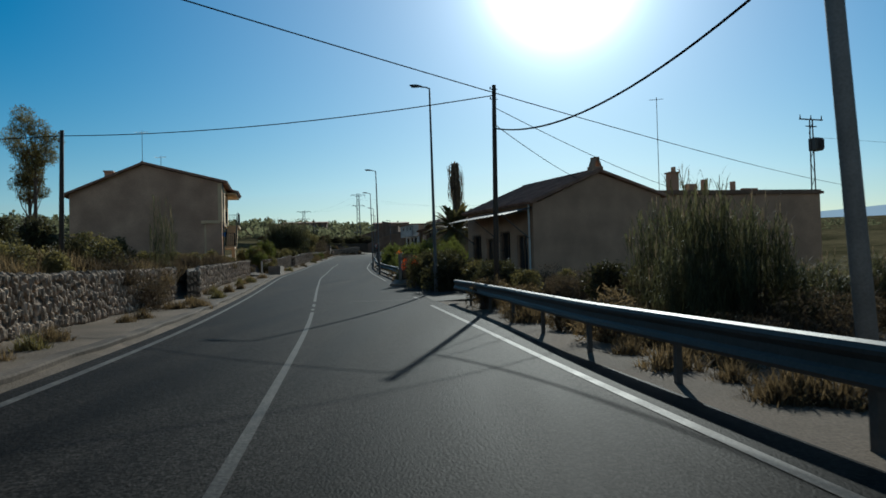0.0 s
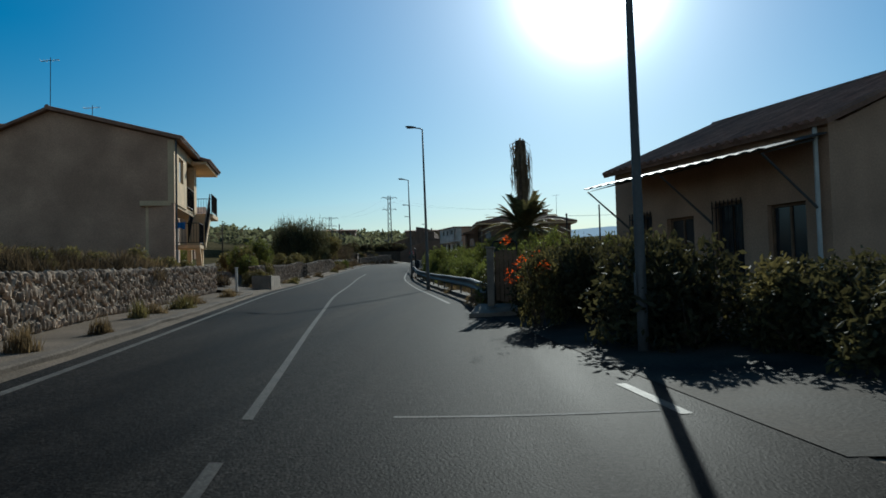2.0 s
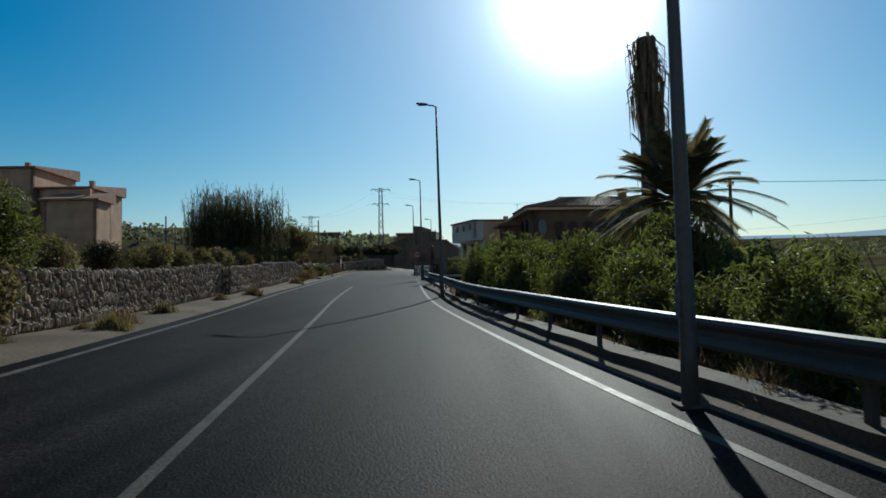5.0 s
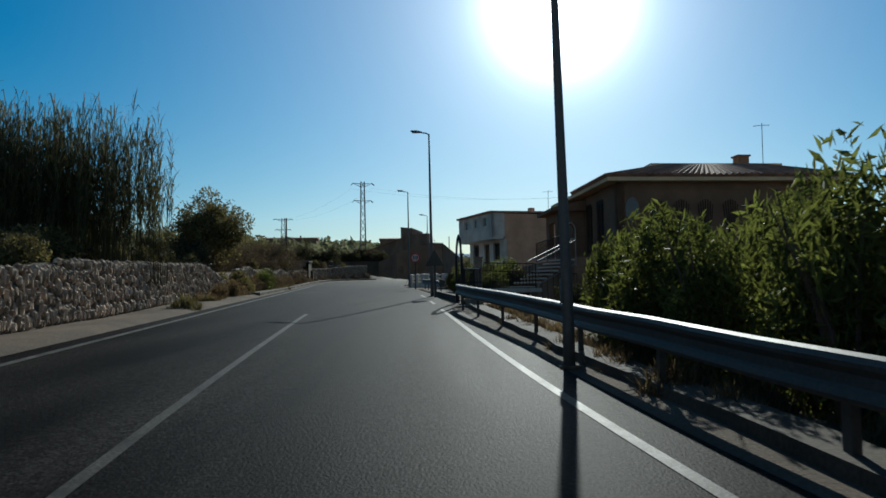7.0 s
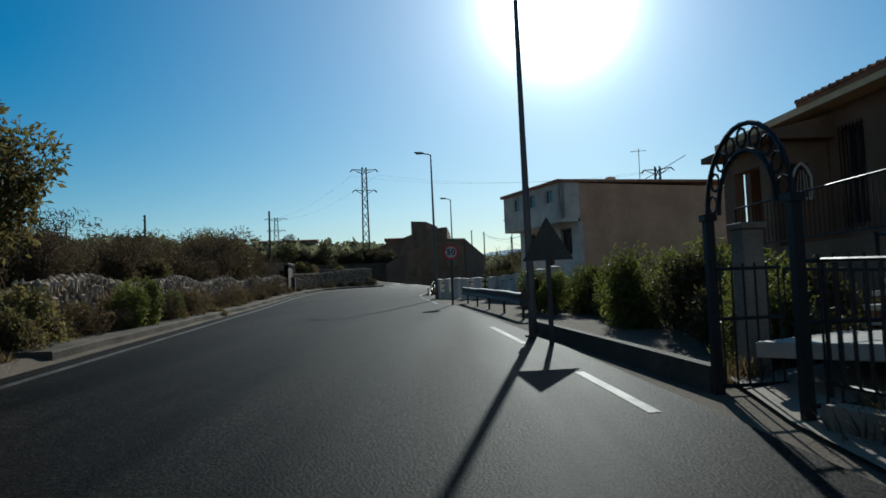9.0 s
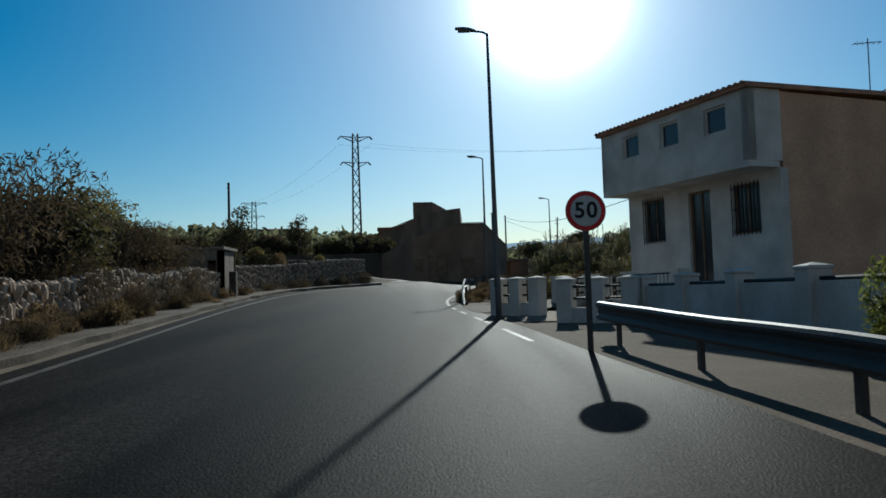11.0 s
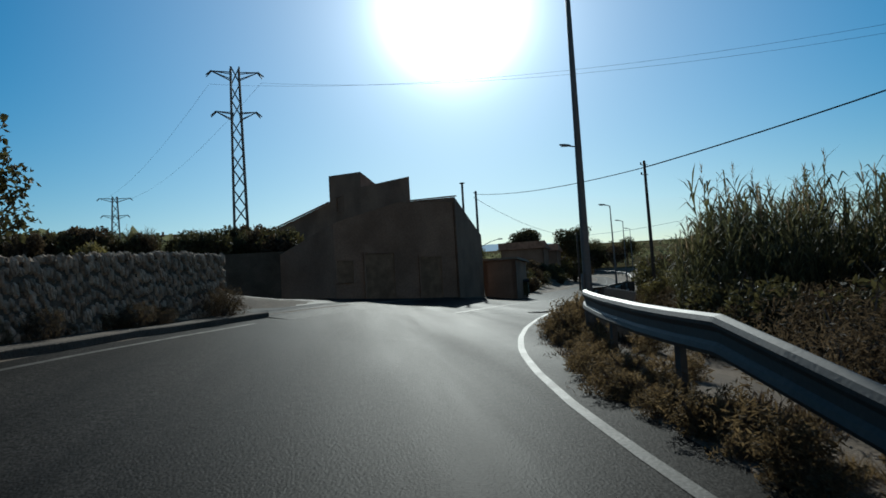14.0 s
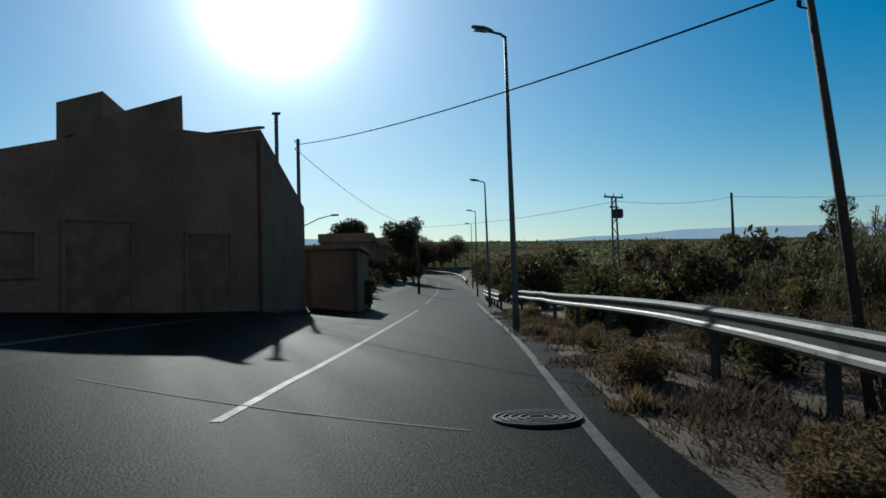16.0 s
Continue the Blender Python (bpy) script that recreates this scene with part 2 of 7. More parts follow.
ASPHALT = material("asphalt", (0.0165, 0.0146, 0.0128), 0.6, 0.8, 0.5, 50.0, 0.7, spec=0.0105, bump_scale=0.010)
# worn lanes: the stains run along the road
an, al = ASPHALT.node_tree.nodes, ASPHALT.node_tree.links
amap = an.new("ShaderNodeMapping")
amap.inputs["Scale"].default_value = (2.2, 0.16, 1.0)
amap.inputs["Rotation"].default_value = (0.0, 0.0, radians(-6))
al.new(an["Texture Coordinate"].outputs["Object"], amap.inputs["Vector"])
al.new(amap.outputs[0], an["Noise Texture"].inputs["Vector"])
# single chips of aggregate, pale and dark
chips, chip_value, chip_mix = an.new("ShaderNodeTexVoronoi"), an.new("ShaderNodeMapRange"), an.new("ShaderNodeMath")
chips.inputs["Scale"].default_value = 42.0
chip_value.inputs["From Min"].default_value, chip_value.inputs["From Max"].default_value = 0.25, 1.0
chip_value.inputs["To Min"].default_value, chip_value.inputs["To Max"].default_value = 0.6, 2.3
chip_mix.operation = "MULTIPLY"
al.new(an["Texture Coordinate"].outputs["Object"], chips.inputs["Vector"])
al.new(chips.outputs["Color"], chip_value.inputs["Value"])
al.new(chip_value.outputs[0], chip_mix.inputs[0])
al.new(an["Map Range"].outputs[0], chip_mix.inputs[1])
al.new(chip_mix.outputs[0], an["Hue/Saturation/Value"].inputs["Value"])
PAINT = material("road_paint", (0.08, 0.074, 0.065), 0.6, 0.6, 3.2, 30.0, 0.4, spec=0.05, tint=(0.05, 0.044, 0.037), bump_scale=0.008)
WORN_PAINT = material("worn_road_paint", (0.05, 0.046, 0.04), 0.6, 0.6, 2.2, 30.0, 0.4, spec=0.045, tint=(0.032, 0.028, 0.024), bump_scale=0.01)
SIDE_RENDER = material("bare_cement_render", (0.25, 0.208, 0.168), 0.9, 0.25, 0.9, 30.0, 0.4, tint=(0.17, 0.142, 0.113))
SOIL = material("dry_soil", (0.145, 0.112, 0.083), 0.95, 0.4, 0.6, 34.0, 0.6, spec=0.05, tint=(0.105, 0.082, 0.06), bump_scale=0.025)
SCRUB = material("scrubland", (0.115, 0.093, 0.05), 0.95, 0.4, 0.12, 1.5, 0.8, spec=0.0, tint=(0.062, 0.054, 0.028), bump_scale=0.3)
CONCRETE = material("weathered_concrete", (0.26, 0.205, 0.155), 0.85, 0.25, 2.0, 35.0, 0.4)
STONE = material("dry_stone", (0.43, 0.325, 0.235), 0.92, 0.35, 5.0, 30.0, 0.7, objrand=0.28, island=0.28, tint=(0.16, 0.118, 0.082), spec=0.08)
RUBBLE = material("wall_core", (0.12, 0.094, 0.07), 0.95, 0.3, 6.0, 30.0, 0.6)
STEEL = material("galvanised_steel", (0.075, 0.067, 0.058), 0.6, 0.25, 2.0, 25.0, 0.1, spec=0.25, tint=(0.06, 0.053, 0.045))
POLE_STEEL = material("grey_lamp_steel", (0.13, 0.125, 0.118), 0.55, 0.15, 2.0, 20.0, 0.1, metal=0.25)
POLE_WOOD = material("tarred_wood", (0.085, 0.065, 0.05), 0.8, 0.3, 1.5, 25.0, 0.6)
POLE_CONCRETE = material("pole_concrete", (0.26, 0.25, 0.235), 0.85, 0.2, 1.5, 30.0, 0.3)
CABLE = material("black_cable", (0.02, 0.02, 0.022), 0.9, 0.1, 5.0, 30.0, 0, spec=0.0)
GREY_RENDER = material("grey_cement_render", (0.56, 0.35, 0.225), 0.9, 0.22, 0.6, 20.0, 0.3, tint=(0.43, 0.265, 0.17))
CREAM = material("cream_render", (0.74, 0.54, 0.32), 0.88, 0.16, 0.9, 25.0, 0.2)
BROWN_RENDER = material("brown_render", (0.50, 0.315, 0.20), 0.9, 0.2, 0.8, 25.0, 0.3)
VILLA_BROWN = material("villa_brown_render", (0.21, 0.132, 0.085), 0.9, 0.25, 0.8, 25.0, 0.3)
WHITE = material("white_wash", (0.58, 0.545, 0.49), 0.85, 0.14, 1.2, 25.0, 0.2, tint=(0.44, 0.405, 0.36))
OLD_PLASTER = material("old_plaster", (0.25, 0.157, 0.105), 0.92, 0.25, 0.45, 14.0, 0.5, tint=(0.18, 0.112, 0.075), spec=0.08)
TILE = material("clay_tile", (0.33, 0.185, 0.12), 0.85, 0.3, 2.0, 30.0, 0.4, objrand=0.2, island=0.2)
WOOD = material("weathered_wood", (0.20, 0.125, 0.075), 0.75, 0.3, 3.0, 40.0, 0.3)
IRON = material("black_iron", (0.022, 0.022, 0.024), 0.5, 0.15, 4.0, 30.0, 0.1, metal=0.3)
BLUE_CLOTH = material("blue_cloth", (0.03, 0.18, 0.62), 0.8, 0.15, 3.0, 40.0, 0.2)
DARK_GLASS = material("window_glass", (0.03, 0.035, 0.04), 0.12, 0.1, 2.0, 20.0, 0, spec=0.6)
SHUTTER = material("roller_shutter", (0.60, 0.58, 0.53), 0.7, 0.1, 2.0, 30.0, 0.1)
RED = material("sign_red", (0.55, 0.03, 0.03), 0.45, 0.08, 4.0, 30.0, 0)
SIGN_WHITE = material("sign_white", (0.5, 0.48, 0.45), 0.5, 0.08, 4.0, 30.0, 0)
BLACK = material("sign_black", (0.02, 0.02, 0.02), 0.5, 0.08, 4.0, 30.0, 0)
BARK = material("bark", (0.13, 0.10, 0.075), 0.95, 0.35, 4.0, 30.0, 0.8)
DEAD_FROND = material("dead_frond", (0.20, 0.15, 0.095), 0.9, 0.3, 2.0, 30.0, 0.2, island=0.35, through_light=0.25)
LEAF_OLIVE = material("olive_leaf", (0.152, 0.128, 0.056), 0.7, 0.3, 1.0, 20.0, 0, island=0.4, objrand=0.2, through_light=0.35)
LEAF_GREEN = material("fresh_leaf", (0.112, 0.12, 0.036), 0.6, 0.3, 1.0, 20.0, 0, island=0.45, objrand=0.25, through_light=0.42)
LEAF_DARK = material("dark_leaf", (0.074, 0.066, 0.031), 0.7, 0.3, 1.0, 20.0, 0, island=0.4, objrand=0.2, through_light=0.25)
REED = material("reed_leaf", (0.095, 0.09, 0.045), 0.7, 0.3, 1.0, 20.0, 0, island=0.5, through_light=0.34)
PLUME = material("reed_plume", (0.23, 0.18, 0.115), 0.9, 0.3, 3.0, 30.0, 0, island=0.3, through_light=0.4)
DRY_GRASS = material("dry_grass", (0.145, 0.106, 0.06), 0.9, 0.3, 1.0, 20.0, 0, island=0.4, objrand=0.2, through_light=0.4)
BROWN_GRASS = material("brown_grass", (0.088, 0.066, 0.042), 0.9, 0.3, 1.0, 20.0, 0, island=0.45, objrand=0.25, through_light=0.3)
RED_GRASS = material("reddish_dry_grass", (0.078, 0.056, 0.04), 0.9, 0.3, 1.0, 20.0, 0, island=0.4, objrand=0.2, through_light=0.35)
FLOWER = material("orange_flower", (0.75, 0.12, 0.03), 0.7, 0.2, 3.0, 30.0, 0, island=0.3, through_light=0.4)
FAR_WOOD = material("far_foliage", (0.12, 0.12, 0.07), 0.85, 0.3, 0.1, 4.0, 0, island=0.3, through_light=0.5)

# ---------- ground, road, markings ----------
def grid_mesh(name, ys, columns, height, mat):
    verts, faces = [], []
    for y in ys:
        for x in columns(y):
            verts.append((x, y, height(x, y)))
    w = len(columns(ys[0]))
    for i in range(len(ys) - 1):
        for k in range(w - 1):
            a = i * w + k
            faces.append((a, a + 1, a + w + 1, a + w))
    me = bpy.data.meshes.new(name)
    me.from_pydata(verts, [], faces)
    me.materials.append(mat)
    me.polygons.foreach_set("use_smooth", [True] * len(me.polygons))
    return new(name, me)


GROUND_YS = [-400, -250, -150, -100, -70, -50, -40, -30] + [-25 + i for i in range(0, 236)] + [212 + 3 * i for i in range(0, 30)] + [305 + 12 * i for i in range(0, 20)] + [560, 640, 760, 1000, 1500, 2200, 3200]
OUT = [0.1, 0.3, 0.55, 0.9, 1.3, 1.65, 1.9, 2.15, 2.4, 2.7, 3.2, 4, 5.5, 7.5, 10, 13, 17, 22, 28, 36, 46, 60, 80, 110, 150, 210, 300, 420, 600, 900, 1400, 2200]


def ground_columns(y):
    yy = max(-70, min(y, 700))
    xl, xr = x_left(yy), x_right(yy)
    return [xl - o for o in OUT[::-1]] + [xl + (xr - xl) * k / 6 for k in range(7)] + [xr + o for o in OUT]


ground = grid_mesh("ground", GROUND_YS, ground_columns, terrain_z, SOIL)
ground.data.materials.append(SCRUB)
for poly in ground.data.polygons:
    c = poly.center
    if c.y > 300 or x_left(max(-70, min(c.y, 700))) - c.x > 9 or c.x - x_right(max(-70, min(c.y, 700))) > 7:
        poly.material_index = 1
tagged(ground, "dry brown soil verges, terraces and far low hills", "ground", kind="structure")

ROAD_YS = [-60 + 1.0 * i for i in range(0, 330)] + [270 + 8 * i for i in range(0, 24)]


def road_columns(y):
    xl, xr = x_left(y) - 0.32, x_right(y) + 0.42 + 0.06 * noise.noise(Vector((0.3, y * 0.35, 1)))
    return [xl + (xr - xl) * k / 12 for k in range(13)]


road = grid_mesh("road", ROAD_YS, road_columns, road_z, ASPHALT)
tagged(road, "worn dark grey asphalt two-lane road", "road", kind="structure")


def stripe(name, edge, y0, y1, width, lift=0.006, mat=None, steps=None):
    """A painted line along one of the road's lines."""
    n = steps or max(2, int((y1 - y0) / 1.0) + 1)
    verts, faces = [], []
    for i in range(n):
        y = y0 + (y1 - y0) * i / (n - 1)
        for d in (-width / 2, width / 2):
            x = edge(y) + d
            verts.append((x, y, road_z(x, y) + lift))
    for i in range(n - 1):
        a = 2 * i
        faces.append((a, a + 1, a + 3, a + 2))
    me = bpy.data.meshes.new(name)
    me.from_pydata(verts, [], faces)
    me.materials.append(mat or PAINT)
    ob = new(name, me)
    ob.parent = road
    return ob


# far ranges all round the horizon, with distance haze put into their colour
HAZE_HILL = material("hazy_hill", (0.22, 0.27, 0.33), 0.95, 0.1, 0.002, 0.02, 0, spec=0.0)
# faint emission added so the hills pale like lit haze
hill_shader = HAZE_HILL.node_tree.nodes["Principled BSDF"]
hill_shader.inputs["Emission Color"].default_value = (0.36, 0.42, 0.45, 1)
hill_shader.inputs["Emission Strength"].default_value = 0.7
verts, faces = [], []
for i in range(181):
    a = math.tau * i / 180
    top = 128 + 26 * noise.noise(Vector((math.cos(a) * 3, math.sin(a) * 3, 5))) + 12 * noise.noise(Vector((math.cos(a) * 14, math.sin(a) * 14, 2)))
    for r, z in ((1900, -20), (2200, top), (2900, -20)):
        verts.append((math.sin(a) * r, math.cos(a) * r, z))
for i in range(180):
    for k in range(2):
        q = i * 3 + k
        faces.append((q, q + 1, q + 4, q + 3))
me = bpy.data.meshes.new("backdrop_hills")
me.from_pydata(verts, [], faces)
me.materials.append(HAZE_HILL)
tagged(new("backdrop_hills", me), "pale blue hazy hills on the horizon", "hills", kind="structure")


stripe("edge_line", lambda y: x_left(y) + 0.05, -40, 151, 0.09)
for a, b in ((-40, 22.6), (26.0, 27.6), (43.5, 92.5), (95.5, 98.0), (101.5, 105.5), (120.6, 123.4), (125.0, 127.4), (129.0, 130.4), (131.6, 132.8), (134.0, 193)):
    stripe("edge_line", lambda y: x_right(y) - 0.04, a, b, 0.105)
for a, b in ((-40, 20.6), (21.4, 22.2), (23.2, 24.6), (26, 90), (156.5, 183), (192, 266)):
    stripe("centre_line", x_mid, a, b, 0.095, mat=WORN_PAINT)
# a thin dusty joint across the road near the drive, and the crest joint at the junction
JOINT = material("dusty_joint", (0.14, 0.128, 0.112), 0.85, 0.3, 4.0, 50.0, 0.3, tint=(0.09, 0.088, 0.085))


def cross_band(name, y, depth, a=0.0, b=1.0, mat=None):
    verts, faces = [], []
    for i in range(13):
        s = a + (b - a) * i / 12
        x = x_left(y) + (x_right(y) - x_left(y)) * s
        w = depth * (0.7 + 0.6 * noise.noise(Vector((s * 9, y, 0))) ** 2)
        for d in (-w / 2, w / 2):
            verts.append((x, y + d, road_z(x, y + d) + 0.005))
    faces = [(2 * i, 2 * i + 1, 2 * i + 3, 2 * i + 2) for i in range(12)]
    me = bpy.data.meshes.new(name)
    me.from_pydata(verts, [], faces)
    me.materials.append(mat or JOINT)
    ob = new(name, me)
    ob.parent = road
    return ob


for a, b in ((0.6, 0.8), (0.8, 0.97)):
    cross_band("joint", 26.2, 0.09, a, b)
verts = []
for i in range(11):
    x, y = -14.2 + i * 0.29, 158.6 - i * 0.29
    w = 0.02 + 0.03 * abs(noise.noise(Vector((i * 0.9, 4.0, 0))))
    verts += [(x, y - w, road_z(x, y - w) + 0.007), (x, y + w, road_z(x, y + w) + 0.007)]
me = bpy.data.meshes.new("joint")
me.from_pydata(verts, [], [(2 * i, 2 * i + 2, 2 * i + 3, 2 * i + 1) for i in range(10)])
me.materials.append(JOINT)
new("joint", me).parent = road

# side road to the left at the junction, the farm track on the right, and two paved drives
TRACK = material("pale_track", (0.12, 0.095, 0.073), 0.9, 0.4, 0.8, 25.0, 0.5, spec=0.06, tint=(0.072, 0.057, 0.044))


def sheet(name, rows, mat, label, category, lift=0.02, level=True, w=9):
    """A paved sheet laid on the ground; rows of (x, y) pairs."""
    verts, faces = [], []
    for (x0, y0), (x1, y1) in rows:
        for k in range(w):
            x, y = x0 + (x1 - x0) * k / (w - 1), y0 + (y1 - y0) * k / (w - 1)
            verts.append((x, y, (max(terrain_z(x, y), road_z(x, y) - 0.03) if level else terrain_z(x, y)) + lift))
    for i in range(len(rows) - 1):
        for k in range(w - 1):
            a = i * w + k
            faces.append((a, a + 1, a + w + 1, a + w))
    me = bpy.data.meshes.new(name)
    me.from_pydata(verts, [], faces)
    me.materials.append(mat)
    return tagged(new(name, me), label, category, kind="structure")


side_rows = []
for i in range(27):
    y = 152.4 + i * 0.75
    x1 = x_left(y) + 0.3
    side_rows.append(((x1 - 34 + i * 0.2, y + 3 - i * 0.09), (x1, y)))
sheet("road_side", side_rows, ASPHALT, "grey asphalt side road joining at the corner", "road", 0.03, w=61)
sheet("track", [((x_right(y) + 0.3, y), (x_right(y) + 9 + i, y - 0.4 + i * 0.15)) for i, y in ((j, 129.2 + 0.55 * j) for j in range(8))], TRACK, "pale dusty concrete farm track", "track", 0.015)
sheet("drive_left", [((x_left(y) - 9, y + 1.2), (x_left(y) - 0.25, y)) for y in (48.6, 49.6, 50.6, 51.6, 52.6)], TRACK, "pale dusty concrete house drive", "drive", 0.02)
DUSTY = material("dusty_tarmac", (0.06, 0.05, 0.04), 0.75, 0.5, 0.9, 26.0, 0.5, spec=0.035, tint=(0.026, 0.023, 0.019), bump_scale=0.012)
sheet("apron_right", [((x_right(y) + 0.3, y), (x_right(y) + 2.4, y)) for y in (24.5, 26, 28, 30, 32, 34, 36, 38, 40)], DUSTY, "dusty cracked tarmac apron before the yard gate", "apron", 0.02)

# manhole cover
mh = thing("manhole_cover", "round iron manhole cover in worn asphalt", "manhole", (-10.62, 155.9, road_z(-10.62, 155.9) + 0.006))
MANHOLE_IRON = material("manhole_iron", (0.032, 0.029, 0.026), 0.7, 0.3, 6.0, 40.0, 0.3, spec=0.06)
MANHOLE_RIM = material("worn_iron", (0.07, 0.064, 0.057), 0.6, 0.3, 6.0, 40.0, 0.3, spec=0.08)
bm = bmesh.new()
tube(bm, [(0, 0, -0.02), (0, 0, 0.008)], 0.36, 32)
part("cover", bm, MANHOLE_IRON, mh)
for k, r in enumerate((0.08, 0.155, 0.23, 0.295, 0.36)):
    bm = bmesh.new()
    loops = [[bm.verts.new((q * math.cos(a * math.tau / 32), q * math.sin(a * math.tau / 32), z)) for a in range(32)] for q, z in ((r - 0.022, 0.0085), (r - 0.016, 0.02), (r + 0.006, 0.02), (r + 0.012, 0.0085))]
    for p, q in zip(loops, loops[1:]):
        for i in range(32):
            bm.faces.new((p[i], p[(i + 1) % 32], q[(i + 1) % 32], q[i]))
    part("ring", bm, MANHOLE_RIM, mh)

# raised kerb along the left side beyond the bend
def kerb(name, edge, y0, y1, width, height, label, mat=CONCRETE, ragged=0.0):
    bm = bmesh.new()
    rows = []
    n = int((y1 - y0) / 1.0) + 1
    for i in range(n):
        y = y0 + (y1 - y0) * i / (n - 1)
        x = edge(y) + ragged * noise.noise(Vector((y * 0.6, 2, 0)))
        z = road_z(x, y)
        rows.append([(x, y, z - 0.1), (x, y, z + height - 0.02), (x - 0.02, y, z + height), (x - width, y, z + height), (x - width, y, z - 0.1)])
    loft(bm, rows, closed=True)
    return solid(name, bm, mat, label, "kerb", kind="structure")


kerb("kerb_left", lambda y: x_left(y) - 0.34, 99, 152.6, 0.9, 0.13, "worn concrete kerb with sandy footway", TRACK, 0.12)
kerb("kerb_near", lambda y: x_left(y) - 0.36, -30, 47.5, 0.22, 0.09, "low broken kerb edge with dust", TRACK, 0.1)
# concrete darkened in colour for shade under the barrier and on shaded faces
GUTTER = material("dark_concrete", (0.085, 0.068, 0.052), 0.92, 0.35, 1.5, 25.0, 0.4, tint=(0.06, 0.048, 0.034))
kerb("gutter_right", lambda y: x_right(y) + 1.25, 44, 93, 0.42, 0.07, "dark concrete gutter edge under the crash barrier", GUTTER, 0.1)


# ---------- dry-stone walls ----------
def stone_mesh(seed):
    rnd = random.Random(seed)
    bm = bmesh.new()
    bmesh.ops.create_icosphere(bm, subdivisions=1, radius=0.5)
    for v in bm.verts:
        d = v.co.normalized()
        box_d = max(abs(d.x), abs(d.y), abs(d.z))
        v.co = d * (0.5 / box_d) * (0.90 + 0.10 * box_d) * rnd.uniform(0.86, 1.05)
    return mesh_of(bm, "stone", STONE)


STONES = [stone_mesh(40 + i) for i in range(14)]


def stone_wall(name, points, height, label, tall=1.0, seed=1, limit=290):
    """A dry-stone wall along points of (x, y); stones on the face towards the road and on top."""
    rnd = random.Random(seed)
    h_at = height if callable(height) else (lambda s: height)
    length = sum(math.hypot(b[0] - a[0], b[1] - a[1]) for a, b in zip(points, points[1:]))

    def at(s):
        for a, b in zip(points, points[1:]):
            d = math.hypot(b[0] - a[0], b[1] - a[1])
            if s <= d:
                return a[0] + (b[0] - a[0]) * s / d, a[1] + (b[1] - a[1]) * s / d, math.atan2(b[1] - a[1], b[0] - a[0])
            s -= d
        a, b = points[-2], points[-1]
        return b[0], b[1], math.atan2(b[1] - a[1], b[0] - a[0])

    def foot(x, y, a):
        return terrain_z(x + math.sin(a) * 0.35, y - math.cos(a) * 0.35) - 0.03

    def top(x, y, q):
        return road_z(x, y) + 0.1 + h_at(q)

    bm = bmesh.new()
    rows, n = [], max(2, int(length / 0.8))
    for i in range(n + 1):
        s = length * i / n
        x, y, a = at(s)
        nx, ny = math.sin(a), -math.cos(a)
        z0, z1 = foot(x, y, a) - 0.25, top(x, y, s) - 0.06
        rows.append([(x, y, z0), (x - nx * 0.04, y - ny * 0.04, z1), (x - nx * 0.42, y - ny * 0.42, z1), (x - nx * 0.46, y - ny * 0.46, z0)])
    loft(bm, rows, closed=True)
    wall = solid(name, bm, RUBBLE, label, "wall", kind="structure")
    verts, faces, count = [], [], [0]
    need = sum(h_at(length * i / 40) for i in range(40)) / 40 * length
    cell = max(0.14, math.sqrt(need / (4.2 * limit)))
    sw, sh = cell * 0.74, cell * 1.55 * tall

    def column(x, y, a, width, z, z_top):
        """One upright row of stones, from the ground to the top of the wall."""
        nx, ny = math.sin(a), -math.cos(a)
        while z < z_top - 0.05:
            hh = min(sh * rnd.uniform(0.6, 1.35), z_top - z + 0.04)
            if z_top - z - hh < 0.09:
                hh = z_top - z + rnd.uniform(-0.02, 0.05)
            me = STONES[rnd.randrange(len(STONES))]
            inset = rnd.uniform(0.035, 0.06)
            m = pose(x - nx * inset, y - ny * inset, z + hh / 2, rnd.uniform(-3, 3), rnd.uniform(-9, 9), math.degrees(a) + rnd.uniform(-4, 4)) @ Matrix.Diagonal((width * 0.97, 0.17, hh * 0.96, 1))
            if count[0] % 5 == 0 and count[0] < 5 * limit:
                ob = new("stone", me)
                ob.matrix_basis = m
                ob.parent = wall
            else:
                k = len(verts)
                verts.extend(tuple(m @ v.co) for v in me.vertices)
                faces.extend(tuple(q + k for q in p.vertices) for p in me.polygons)
            z += hh
            count[0] += 1

    s = 0.0
    while s < length:
        width = sw * rnd.uniform(0.75, 1.3)
        x, y, a = at(min(s + width / 2, length))
        column(x, y, a, width, foot(x, y, a), top(x, y, s))
        s += width * 0.94
    # the end that faces the oncoming traffic
    x, y, a = at(0.0)
    for k in range(4):
        q = 0.05 + 0.11 * k
        column(x - math.sin(a) * q, y + math.cos(a) * q, a - math.pi / 2, 0.115, foot(x, y, a), top(x, y, 0.0))
    me = bpy.data.meshes.new("packed_stone")
    me.from_pydata(verts, [], faces)
    me.materials.append(STONE)
    rest = tagged(new("packed_stone", me), kind="stuff")
    rest.parent = wall
    return wall


WALLS = []
WALLS.append(lambda: stone_wall("wall_stone_1", [(x_left(y) - 2.15, y) for y in (0, 5, 10, 14, 18, 22, 24.8)], 0.80, "grey-brown dry-stone field wall beside the road", 1.25, seed=3))
WALLS.append(lambda: stone_wall("wall_stone_2", [(x_left(y) - 2.05 + 0.5 * step01(28, 26, y), y) for y in (26.0, 29, 34, 39, 44, 49.0)], 0.78, "dry-stone wall below the house terrace", 1.25, seed=4))
